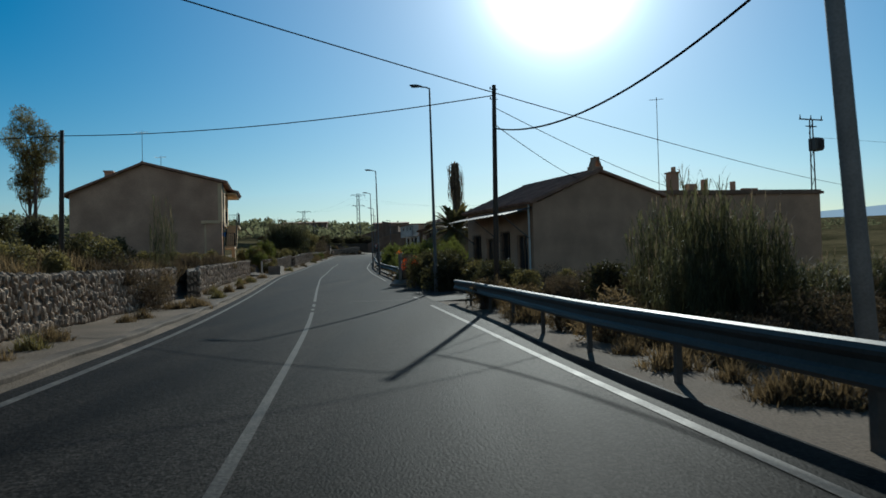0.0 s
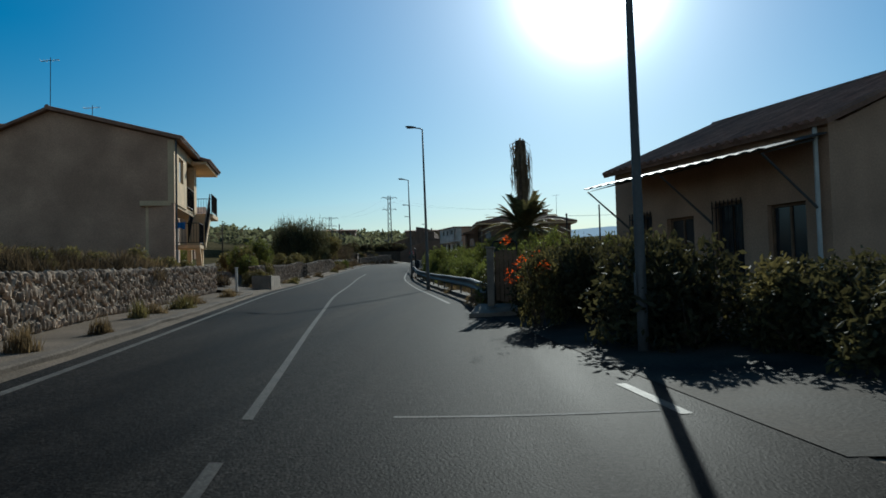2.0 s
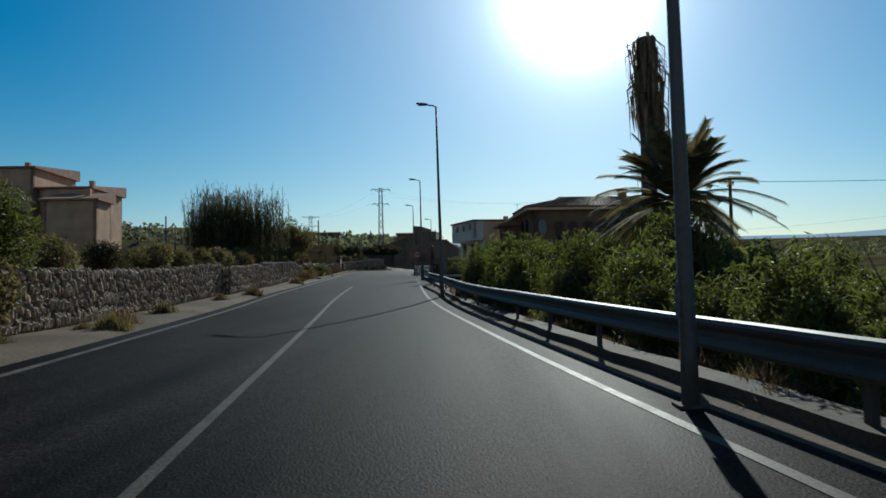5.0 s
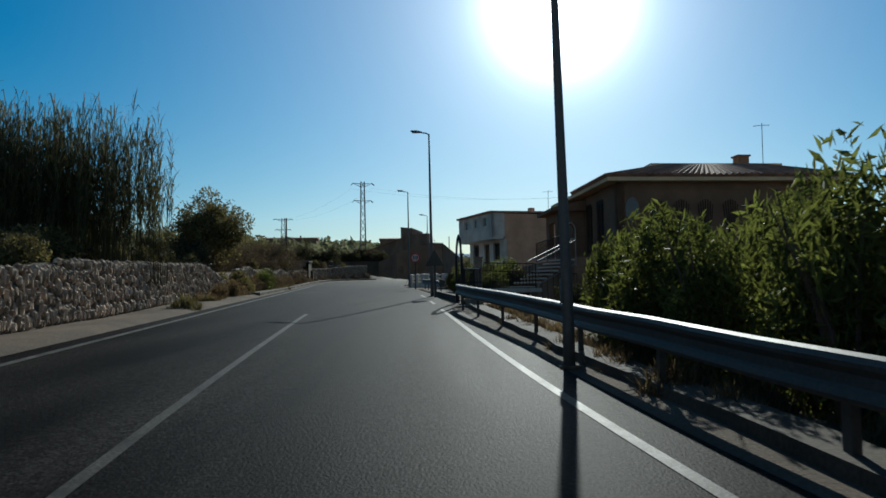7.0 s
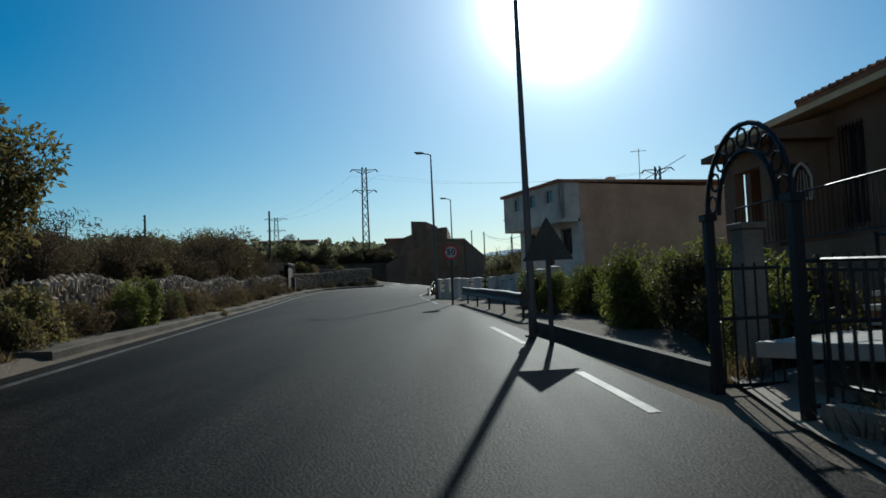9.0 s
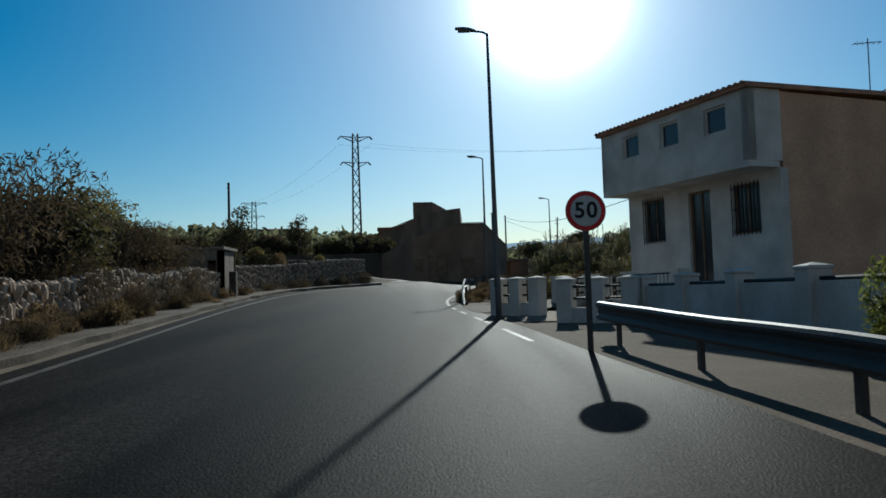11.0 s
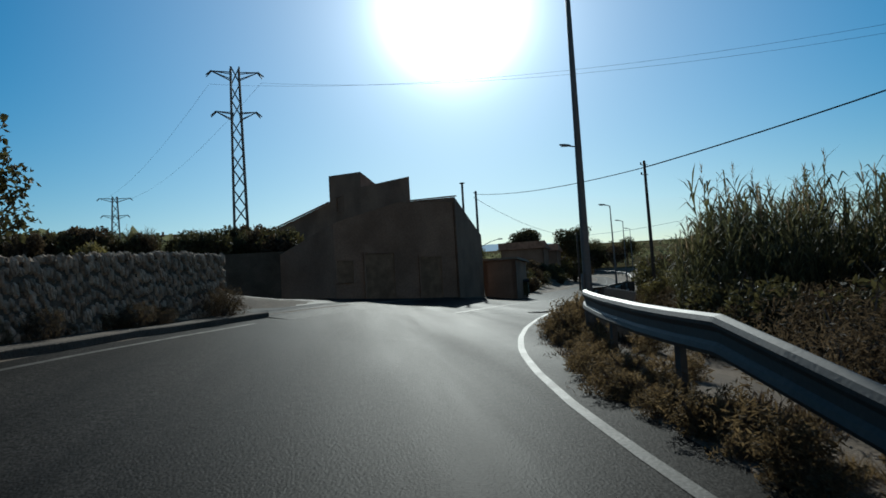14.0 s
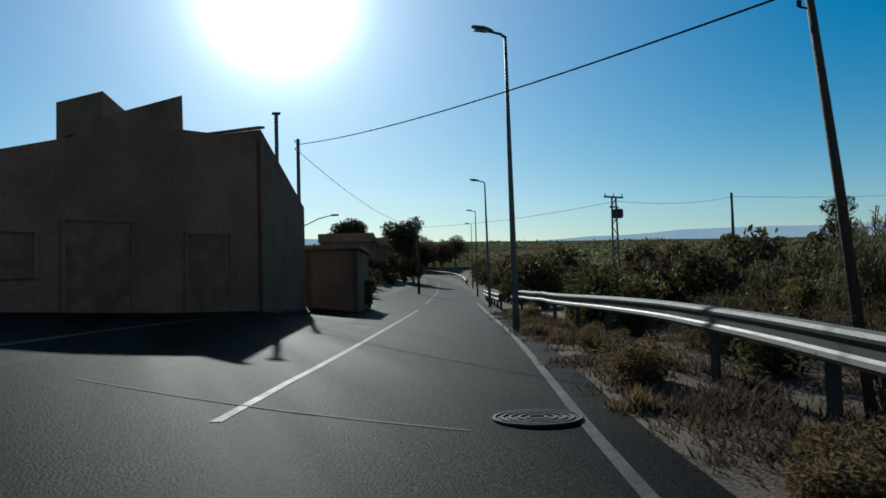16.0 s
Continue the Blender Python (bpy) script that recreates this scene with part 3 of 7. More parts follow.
WALLS.append(lambda: stone_wall("wall_stone_3", [(x_left(y) - 1.75, y) for y in (57, 62, 67, 72, 76.5)], lambda s: 0.80 + 0.1 * step01(12, 18, s), "low dry-stone retaining wall with reeds above", 1.25, seed=5))
WALLS.append(lambda: stone_wall("wall_stone_4", [(x_left(y) - 1.4, y) for y in (76.6, 80, 84, 88, 92, 95, 98.6)], lambda s: (0.96 if s > 6.5 else 0.84) - 0.6 * step01(17, 22, s), "dry-stone retaining wall of upright slabs", 1.35, 6))
WALLS.append(lambda: stone_wall("wall_stone_5", [(x_left(y) - 1.35, y) for y in (101, 106, 111, 116, 121, 126, 131, 134.0)], lambda s: 0.84 + 0.1 * math.sin(s * 0.9), "overgrown dry-stone wall of upright slabs", 1.5, 7))
WALLS.append(lambda: stone_wall("wall_stone_6", [(x_left(y) - 1.3, y) for y in (135.4, 139, 143, 147, 150.5, 152.6)] + [(-20.9, 154.6), (-22.2, 155.8), (-24.2, 156.5)], lambda s: 1.0 + 0.35 * step01(5, 16, s), "rounded end of a dry-stone wall at the junction", 1.2, 8))


# ---------- crash barriers ----------
def barrier(name, edge, y0, y1, label, height=0.72, ends=(True, True), low_rail=False, start_ramp=0.0):
    """A W-beam barrier on posts; start_ramp: the length over which its start rises from the ground."""
    t = thing(name, label, "crash barrier", (0, 0, 0), group="crash barriers")
    prof = [(0.0, -0.155), (0.055, -0.14), (0.075, -0.105), (0.062, -0.065), (0.035, -0.04), (0.035, 0.03), (0.07, 0.075), (0.075, 0.105), (0.055, 0.14), (0.0, 0.155)]

    def beam_z(y):
        low = (1 - min(1.0, (y - y0) / start_ramp)) * (height - 0.12) if start_ramp else 0.0
        return max(terrain_z(edge(y), y), road_z(x_right(y), y) - 0.1) + height - 0.155 - low

    n = int((y1 - y0) / 1.0) + 1
    rows = []
    for i in range(n):
        y = y0 + (y1 - y0) * i / (n - 1)
        x, z = edge(y), beam_z(y)
        rows.append([(x - a, y, z + b) for a, b in prof] + [(x - a + 0.012, y, z + b) for a, b in prof[::-1]])
    bm = bmesh.new()
    loft(bm, rows, closed=True)
    part("beam", bm, STEEL, t)
    if low_rail:
        bm = bmesh.new()
        loft(bm, [[(p[0] + 0.01, p[1], row[0][2] + (p[2] - row[0][2]) * 0.35 - 0.30) for p in row] for row in rows], closed=True)
        part("low_rail", bm, STEEL, t, "narrow lower guard rail")
    for y, sgn, use in ((y0, -1, ends[0]), (y1, 1, ends[1])):
        if use:
            x, z = edge(y), beam_z(y)
            bm = bmesh.new()
            rows = []
            for k in range(6):
                a = k / 5 * 2.2
                rows.append([(x + 0.16 - 0.16 * math.cos(a) - 0.02, y + sgn * 0.16 * math.sin(a), z + b) for b in (-0.165, -0.1, 0.0, 0.1, 0.165)])
            loft(bm, rows)
            part("end_fin", bm, STEEL, t, "curled end plate")
    bm = bmesh.new()
    tube(bm, [(-0.012, 0, 0), (0.012, 0, 0)], 0.02, 6)
    bolt_mesh = mesh_of(bm, "bolt", STEEL)
    y = y0 + 0.5
    while y < y1:
        x = edge(y) + 0.1
        zg, zt = terrain_z(x, y), beam_z(y) + 0.125
        bm = bmesh.new()
        box(bm, (0, 0, (zt - zg) / 2 - 0.1), (0.06, 0.11, zt - zg + 0.2))
        ob = part("post", bm, STEEL, t)
        ob.location = (x, y, zg)
        spacer = part("spacer", boxes(((-0.06, 0, zt - zg - 0.13), (0.05, 0.08, 0.2))), STEEL, ob)
        for dz in (-0.1, 0.1):
            b = new("bolt", bolt_mesh)
            b.parent = ob
            b.location = (-0.152, 0, zt - zg - 0.125 + dz)
        y += 2.9
    return t


barrier("crash_barrier", lambda y: x_right(y) + 0.62 + 0.3 * step01(8, 20, y), -28, 23.9, "galvanised steel crash barrier beside the near verge")
barrier("crash_barrier", lambda y: x_right(y) + 0.5 + 0.35 * step01(39, 46, y) - 0.4 * step01(82, 92, y), 39.2, 92.4, "long galvanised steel crash barrier before green hedge", 0.74)
barrier("crash_barrier", lambda y: x_right(y) + 1.0, 107.5, 120.2, "short dented crash barrier before white garden wall", 0.66)
BEND = [(134, 0.5), (138, 0.65), (142, 0.8), (146, 1.05), (148, 1.35), (150, 1.65), (153, 1.95), (156, 2.15), (160, 2.2), (164, 2.0), (170, 1.6), (177, 1.0), (240, 0.6)]
barrier("crash_barrier", lambda y: x_right(y) + lerp_table(BEND, y), 134.2, 177.0, "galvanised crash barrier on the outside of the bend", 0.85, (False, True), False, 5.0)
barrier("crash_barrier", lambda y: x_right(y) + 0.6, 179.5, 198, "galvanised crash barrier along the far road", 0.72)
barrier("crash_barrier", lambda y: x_right(y) + 0.7, 246, 300, "galvanised crash barrier at the far bend", 0.72)


# ---------- street lamps ----------
def street_lamp(x, y, top_z, lean=(0.0, 0.0), label="tall tapered grey steel street lamp"):
    zg = terrain_z(x, y)
    h = top_z - zg
    t = thing("street_lamp", label, "street lamp", (x, y, zg), group="street lamps along the road")
    bm = bmesh.new()
    tube(bm, [(0, 0, -0.2), (0, 0, 0.5), (lean[0] * 0.5, lean[1] * 0.5, h * 0.5), (lean[0], lean[1], h)], [0.08, 0.075, 0.055, 0.034], 10)
    part("pole", bm, POLE_STEEL, t, smooth=True)
    bm = boxes(((0, 0, 0.02), (0.26, 0.26, 0.03)))
    part("base_plate", bm, RUBBLE, t, "dusty bolted foot plate")
    bm = bmesh.new()
    tube(bm, [(lean[0], lean[1], h - 0.02), (lean[0] - 0.12, lean[1], h + 0.04), (lean[0] - 0.35, lean[1], h + 0.07)], 0.03, 8)
    part("arm", bm, POLE_STEEL, t, smooth=True)
    bm = bmesh.new()
    rows = []
    for k, (w, hh) in enumerate(((0.04, 0.035), (0.09, 0.05), (0.11, 0.05), (0.1, 0.035), (0.05, 0.02))):
        xx = lean[0] - 0.30 - k * 0.125
        zz = h + 0.075 + k * 0.018
        rows.append([(xx, lean[1] - w, zz), (xx, lean[1] - w * 0.6, zz + hh), (xx, lean[1] + w * 0.6, zz + hh), (xx, lean[1] + w, zz), (xx, lean[1] + w * 0.6, zz - 0.03), (xx, lean[1] - w * 0.6, zz - 0.03)])
    loft(bm, rows, closed=True)
    part("lamp_head", bm, POLE_STEEL, t)
    bm = boxes(((lean[0] - 0.58, lean[1], h + 0.068), (0.3, 0.16, 0.02)))
    part("glass", bm, DARK_GLASS, t)
    bm = boxes(((-0.082, 0, 0.95), (0.02, 0.1, 0.3)))
    part("hatch", bm, POLE_STEEL, t)
    return t


for x, y, z, lean in ((-2.45, 30.1, 8.1, (-0.05, 0)), (-6.85, 55.6, 8.15, (-0.1, -0.1)), (-9.52, 79.3, 8.95, (-0.12, 0)), (-11.43, 102.7, 9.3, (-0.05, 0.0)), (-13.35, 126.4, 10.1, (-0.05, 0.1)), (-12.28, 146.3, 10.45, (0.0, 0.0)), (-6.0, 165.4, 10.55, (-0.05, 0)), (2.45, 185.0, 10.2, (-0.1, 0)), (12.0, 208.0, 11.2, (0, 0)), (22.5, 233.0, 12.4, (0, 0))):
    street_lamp(x, y, z, lean)


# ---------- buildings ----------
def wall_panel(bm, p0, p1, z0, z1, thick=0.25, openings=()):
    """An upright wall from p0 to p1 with openings of (s0, s1, z0, z1) right through it; the outer face is on the right-hand side of the way."""
    a, b = Vector(p0), Vector(p1)
    d = (b - a)
    length = d.length
    d.normalize()
    nrm = Vector((-d.y, d.x))
    ss = sorted({0.0, length, *(min(length, max(0, o[k])) for o in openings for k in (0, 1))})
    zs = sorted({z0, z1, *(min(z1, max(z0, o[k])) for o in openings for k in (2, 3))})
    ns, nz = len(ss) - 1, len(zs) - 1
    solid_cell = {}
    for i in range(ns):
        for k in range(nz):
            sm, zm = (ss[i] + ss[i + 1]) / 2, (zs[k] + zs[k + 1]) / 2
            solid_cell[i, k] = not any(o[0] <= sm <= o[1] and o[2] <= zm <= o[3] for o in openings)
    made = {}

    def v(i, k, side):
        if (i, k, side) not in made:
            p = a + d * ss[i] + nrm * (thick * side)
            made[i, k, side] = bm.verts.new((p.x, p.y, zs[k]))
        return made[i, k, side]

    for (i, k), full in solid_cell.items():
        if not full:
            continue
        for side in (0, 1):
            bm.faces.new((v(i, k, side), v(i + 1, k, side), v(i + 1, k + 1, side), v(i, k + 1, side)))
        for di, dk, c0, c1 in ((-1, 0, (i, k), (i, k + 1)), (1, 0, (i + 1, k), (i + 1, k + 1)), (0, -1, (i, k), (i + 1, k)), (0, 1, (i, k + 1), (i + 1, k + 1))):
            if not solid_cell.get((i + di, k + dk)):
                bm.faces.new((v(*c0, 0), v(*c1, 0), v(*c1, 1), v(*c0, 1)))
    return bm


def panels(name, parent, mat, *items, label=""):
    """One wall mesh for each item of (p0, p1, z0, z1, thickness, openings)."""
    for it in items:
        part(name, wall_panel(bmesh.new(), *it), mat, parent, label)


def window(parent, p0, p1, opening, thick=0.25, mat_frame=None, fill=None, bars=0, name="window", mullion=True):
    """A framed window or door set into an opening of a wall_panel."""
    a, b = Vector(p0), Vector(p1)
    d = (b - a).normalized()
    nrm = Vector((-d.y, d.x))
    turn = math.degrees(math.atan2(d.y, d.x))
    s0, s1, z0, z1 = opening
    w, h = s1 - s0, z1 - z0
    o = a + d * ((s0 + s1) / 2) + nrm * (thick * 0.5)
    zc = (z0 + z1) / 2
    bm = bmesh.new()
    f = 0.06
    for sx, cz, ww, hh in ((-(w - f) / 2, zc, f, h), ((w - f) / 2, zc, f, h), (0, z1 - f / 2, w - 2 * f, f), (0, z0 + f / 2, w - 2 * f, f)):
        c = o + d * sx
        box(bm, (c.x, c.y, cz), (ww, 0.07, hh), turn)
    if mullion:
        box(bm, (o.x, o.y, zc), (0.05, 0.06, h - 2 * f), turn)
    frame = part(name, bm, mat_frame or WOOD, parent)
    bm = bmesh.new()
    c = o + nrm * 0.02
    box(bm, (c.x, c.y, zc), (w - 2 * f, 0.03, h - 2 * f), turn)
    part("pane" if fill is None else "shutter", bm, fill or DARK_GLASS, frame)
    if bars:
        bm = bmesh.new()
        k = 0
        n = max(2, int(w / 0.12))
        for i in range(n + 1):
            c = o - nrm * (thick * 0.5 + 0.05) + d * (-w / 2 + w * i / n)
            box(bm, (c.x, c.y, zc), (0.018, 0.018, h + 0.1), turn)
        for hz in (z0 + 0.1, zc, z1 - 0.1):
            c = o - nrm * (thick * 0.5 + 0.05)
            box(bm, (c.x, c.y, hz), (w + 0.04, 0.02, 0.02), turn)
        part("grille", bm, IRON, frame)
    return frame


def tiled_slope(parent, e0, e1, r0, r1, step=0.24, name="roof", thick=0.1, mat=None):
    """A roof slope between an eave e0-e1 and a ridge r0-r1: a deck and rows of round tiles that run up the slope."""
    e0, e1, r0, r1 = map(Vector, (e0, e1, r0, r1))
    up = (e1 - e0).cross(r0 - e0).normalized()
    if up.z < 0:
        up = -up
    bm = bmesh.new()
    vs = [e0, e1, r1, r0]
    lo = [bm.verts.new(v - up * thick) for v in vs]
    hi = [bm.verts.new(v) for v in vs]
    bm.faces.new(lo)
    bm.faces.new(hi[::-1])
    for i in range(4):
        bm.faces.new((lo[i], hi[i], hi[(i + 1) % 4], lo[(i + 1) % 4]))
    roof = part(name, bm, mat or TILE, parent)
    n = min(290, max(2, int((e1 - e0).length / step)))
    for i in range(n):
        k = (i + 0.5) / n
        a, b = e0.lerp(e1, k), r0.lerp(r1, k)
        bm = bmesh.new()
        side = (e1 - e0).normalized() * 0.09
        rows = []
        for q in range(2):
            p = a if q == 0 else b
            p = p + ((a - b).normalized() * 0.05 if q == 0 else Vector())
            rows.append([p - side + up * 0.0, p - side * 0.6 + up * 0.055, p + up * 0.075, p + side * 0.6 + up * 0.055, p + side + up * 0.0])
        loft(bm, rows, closed=True)
        part("roof_tile", bm, mat or TILE, roof)
    return roof


def railing(parent, pts, height=0.95, step=0.13, name="railing", bow=0.0, mat=None):
    """Iron railing along points (x, y, z): a top and a low rail with round balusters between."""
    first = None
    for a, b in zip(pts, pts[1:]):
        a, b = Vector(a), Vector(b)
        up = Vector((0, 0, height))
        bm = bmesh.new()
        tube(bm, [a, a + up, b + up, b], 0.02, 6)
        rail = part(name, bm, mat or IRON, parent)
        bm = bmesh.new()
        tube(bm, [a + up * 0.1, b + up * 0.1], 0.014, 5)
        part("low_rail", bm, mat or IRON, rail)
        n = max(1, int((b - a).length / step))
        for i in range(1, n):
            p = a.lerp(b, i / n)
            bm = bmesh.new()
            tube(bm, [p + up * 0.1, p + up * 0.99], 0.009, 5)
            part("baluster", bm, mat or IRON, rail)
    return None


def aerial(x, y, z, h, label="thin television aerial on a mast"):
    t = thing("aerial", label, "aerial", (x, y, z))
    bm = bmesh.new()
    tube(bm, [(0, 0, -0.1), (0.02, 0, h)], 0.018, 6)
    part("mast", bm, POLE_STEEL, t)
    bm = bmesh.new()
    tube(bm, [(-0.4, 0, h - 0.15), (0.4, 0, h - 0.1)], 0.012, 5)
    for k in range(6):
        tube(bm, [(-0.35 + k * 0.14, -0.18 + k * 0.015, h - 0.13), (-0.35 + k * 0.14, 0.18 - k * 0.015, h - 0.13)], 0.008, 4)
    part("antenna", bm, POLE_STEEL, t)
    return t


# -- two-storey house on the left terrace --
def terrace_house():
    O, turn, base = (-16.75, 50.0, 0.0), 12.0, 1.25
    h = thing("terrace_house", "two-storey grey rendered house with cream street front and tiled gable roof", "house", O, turn)
    W, L, eave, ridge = 10.0, 9.3, 7.05, 8.45
    # gable wall towards the camera, left side and back
    for y0, y1, zb in ((0.0, 0.25, base - 0.6), (L - 0.25, L, eave - 0.6)):
        bm = bmesh.new()
        skew = 0.25 if y0 == 0 else 0.0
        xr, zr = (0, eave - 0.1) if y0 == 0 else (-1.3, eave + 0.2)
        lo = [bm.verts.new((x, y0 - skew * x, z)) for x, z in ((-W, zb), (xr, zb), (xr, zr), (-5.1, ridge - 0.12), (-W, eave - 0.45))]
        hi = [bm.verts.new((v.co.x, v.co.y + y1 - y0, v.co.z)) for v in lo]
        bm.faces.new(lo)
        bm.faces.new(hi[::-1])
        for i in range(5):
            bm.faces.new((lo[i], hi[i], hi[(i + 1) % 5], lo[(i + 1) % 5]))
        part("gable_wall", bm, GREY_RENDER, h, "bare grey cement gable wall")
    panels("back_wall", h, GREY_RENDER, ((-1.3, L), (-W, L), base - 0.6, eave - 0.62), ((-W, L), (-W, 2.8), base - 0.6, eave - 0.5))
    # street front: upper floor in cream over a set-back ground floor, with an open loggia
    F = 4.45
    win = (1.15, 2.25, 5.38, 6.42)
    bm = bmesh.new()
    wall_panel(bm, (0.02, 0.0), (0.02, 3.1), F - 0.08, eave - 0.12, 0.25, [win])
    part("front_wall", bm, CREAM, h, "cream rendered upper street front")
    part("front_pier", wall_panel(bmesh.new(), (0.02, 5.3), (0.02, 6.05), F - 0.08, eave - 0.12), CREAM, h)
    part("lintel", boxes(((-0.12, 4.2, 6.78), (0.24, 2.18, 0.3))), CREAM, h)
    part("floor_slab", boxes(((-0.68, 3.02, F - 0.09), (1.3, 5.98, 0.2))), CREAM, h)
    fr = window(h, (0.02, 0.0), (0.02, 3.1), win, fill=SHUTTER, mat_frame=CREAM, mullion=False)
    for k in range(11):
        part("shutter_slat", boxes(((-0.085, 1.7, 5.46 + k * 0.083), (0.02, 0.96, 0.07))), SHUTTER, fr)
    d1, d2 = (0.35, 1.2, F + 0.05, 6.45), (1.5, 2.1, F + 0.05, 6.45)
    panels("loggia_wall", h, CREAM, ((-1.3, 3.1), (-1.3, L - 0.26), F + 0.02, eave - 0.12, 0.2, [d1, d2]), ((-1.3, 3.1), (-0.26, 3.1), F + 0.02, eave - 0.12, 0.2), ((-0.26, 6.05), (-1.3, 6.05), F + 0.02, eave - 0.12, 0.2))
    for o in (d1, d2):
        window(h, (-1.3, 3.1), (-1.3, L - 0.26), o, 0.2, name="balcony_door")
    g1, g2 = (0.35, 1.15, base, 3.6), (2.9, 3.9, 2.82, 4.2)
    bm = bmesh.new()
    wall_panel(bm, (-0.9, 0.26), (-0.9, 5.2), base - 0.6, F - 0.2, 0.25, [g1, g2])
    part("ground_wall", bm, CREAM, h, "shaded cream ground-floor wall")
    panels("side_wall", h, SIDE_RENDER, ((-1.3, 5.2), (-1.3, L - 0.26), base - 0.6, F - 0.2, 0.2))
    window(h, (-0.9, 0.26), (-0.9, 5.2), g1, name="glazed_door", mat_frame=WHITE)
    window(h, (-0.9, 0.26), (-0.9, 5.2), g2, name="door")
    railing(h, [(0.0, 3.12, F + 0.02), (0.0, 5.28, F + 0.02)], 0.95, 0.12)
    # roof with deep eave towards the street
    R0, R1 = (-5.1, 0.95, ridge), (-5.1, L + 0.6, ridge)
    tiled_slope(h, (0.35, -0.35, eave - 0.05), (0.35, 4.6, eave - 0.05), R0, (R0[0], 4.6, ridge), 0.3)
    tiled_slope(h, (0.8, 4.6, eave - 0.2), (0.8, 8.9, eave - 0.2), (R0[0], 4.6, ridge), (R0[0], 8.9, ridge), 0.3)
    tiled_slope(h, (-W - 0.45, L + 0.6, eave - 0.62), (-W - 0.45, 2.2, eave - 0.62), R1, R0, 0.3)
    bm = bmesh.new()
    tube(bm, [R0, R1], 0.1, 8)
    part("ridge_cap", bm, TILE, h)
    bm = boxes(((-0.28, 6.62, eave - 0.36), (1.95, 4.35, 0.12)))
    part("soffit", bm, CREAM, h)
    bm = bmesh.new()
    tube(bm, [(0.3, -0.3, eave - 0.06), (0.32, 4.6, eave - 0.1)], 0.05, 6)
    part("gutter", bm, POLE_STEEL, h)
    part("downpipe", tube(bmesh.new(), [(0.1, -0.02, eave - 0.1), (0.1, -0.02, base)], 0.04, 6), POLE_STEEL, h)
    # outer stair: a railed lower landing, nine steps and a projecting upper landing
    for i in range(9):
        y, z = 3.95 + i * 0.2, 2.8 + (i + 1) * 0.165
        bm = bmesh.new()
        lo = [bm.verts.new((-0.1, yy, zz)) for yy, zz in ((y, z - 0.34), (y + 0.2, z - 0.175), (y + 0.2, z), (y, z))]
        hi = [bm.verts.new((0.7, v.co.y, v.co.z)) for v in lo]
        bm.faces.new(lo)
        bm.faces.new(hi[::-1])
        for k in range(4):
            bm.faces.new((lo[k], hi[k], hi[(k + 1) % 4], lo[(k + 1) % 4]))
        part("stair_step", bm, CREAM, h)
    for c, sz in (((0.05, 6.85, F - 0.1), (1.5, 2.1, 0.2)), ((-0.12, 3.3, 2.72), (1.5, 1.3, 0.16))):
        part("landing", box(bmesh.new(), c, sz, 0, 0.01), CREAM, h)
    for c, sz in (((0.5, 3.8, 1.7), (0.22, 0.22, 1.9)), ((-0.55, 7.5, 2.6), (0.22, 0.22, 3.5))):
        part("pillar", box(bmesh.new(), c, sz, 0, 0.01), CREAM, h)
    bm = bmesh.new()
    lo = [bm.verts.new((0.4, yy, zz)) for yy, zz in ((2.75, 2.64), (2.95, 2.64), (3.62, 1.5), (3.42, 1.5))]
    hi = [bm.verts.new((0.62, v.co.y, v.co.z)) for v in lo]
    bm.faces.new(lo)
    bm.faces.new(hi[::-1])
    for k in range(4):
        bm.faces.new((lo[k], hi[k], hi[(k + 1) % 4], lo[(k + 1) % 4]))
    part("brace", bm, CREAM, h, "slanting rendered strut under the landing")
    railing(h, [(0.67, 3.98, 2.95), (0.67, 5.78, 4.45)], 0.95, 0.12, "stair_railing")
    railing(h, [(-0.06, 3.98, 2.95), (-0.06, 5.6, 4.3)], 0.95, 0.12, "stair_railing")
    railing(h, [(0.74, 5.84, F), (0.74, 7.85, F), (-0.66, 7.85, F)], 0.95, 0.12, "landing_railing")
    railing(h, [(-0.84, 2.68, 2.8), (0.6, 2.68, 2.8), (0.6, 3.9, 2.8)], 0.95, 0.12, "landing_railing")
    bm = bmesh.new()
    rows = [[(-0.75 + 0.085 * k, 2.62 + 0.03 * math.sin(k * 2), 3.79 - j * 0.14 - 0.04 * math.sin(k * 1.7) * (j > 1)) for k in range(10)] for j in range(3)]
    loft(bm, rows)
    loft(bm, [[(x, y - 0.025, z) for x, y, z in row] for row in rows])
    part("cloth", bm, BLUE_CLOTH, h, "blue cloth hung over the rail")
    ch = part("chimney", boxes(((-W * 0.77, 3.6, 7.6), (0.5, 0.5, 1.0))), GREY_RENDER, h)
    part("chimney_cap", boxes(((-W * 0.77, 3.6, 8.16), (0.65, 0.65, 0.1))), GREY_RENDER, ch)
    return h


terrace_house()
aerial(-22.2, 50.6, 8.4, 2.3)
aerial(-22.4, 54.5, 8.4, 1.2)


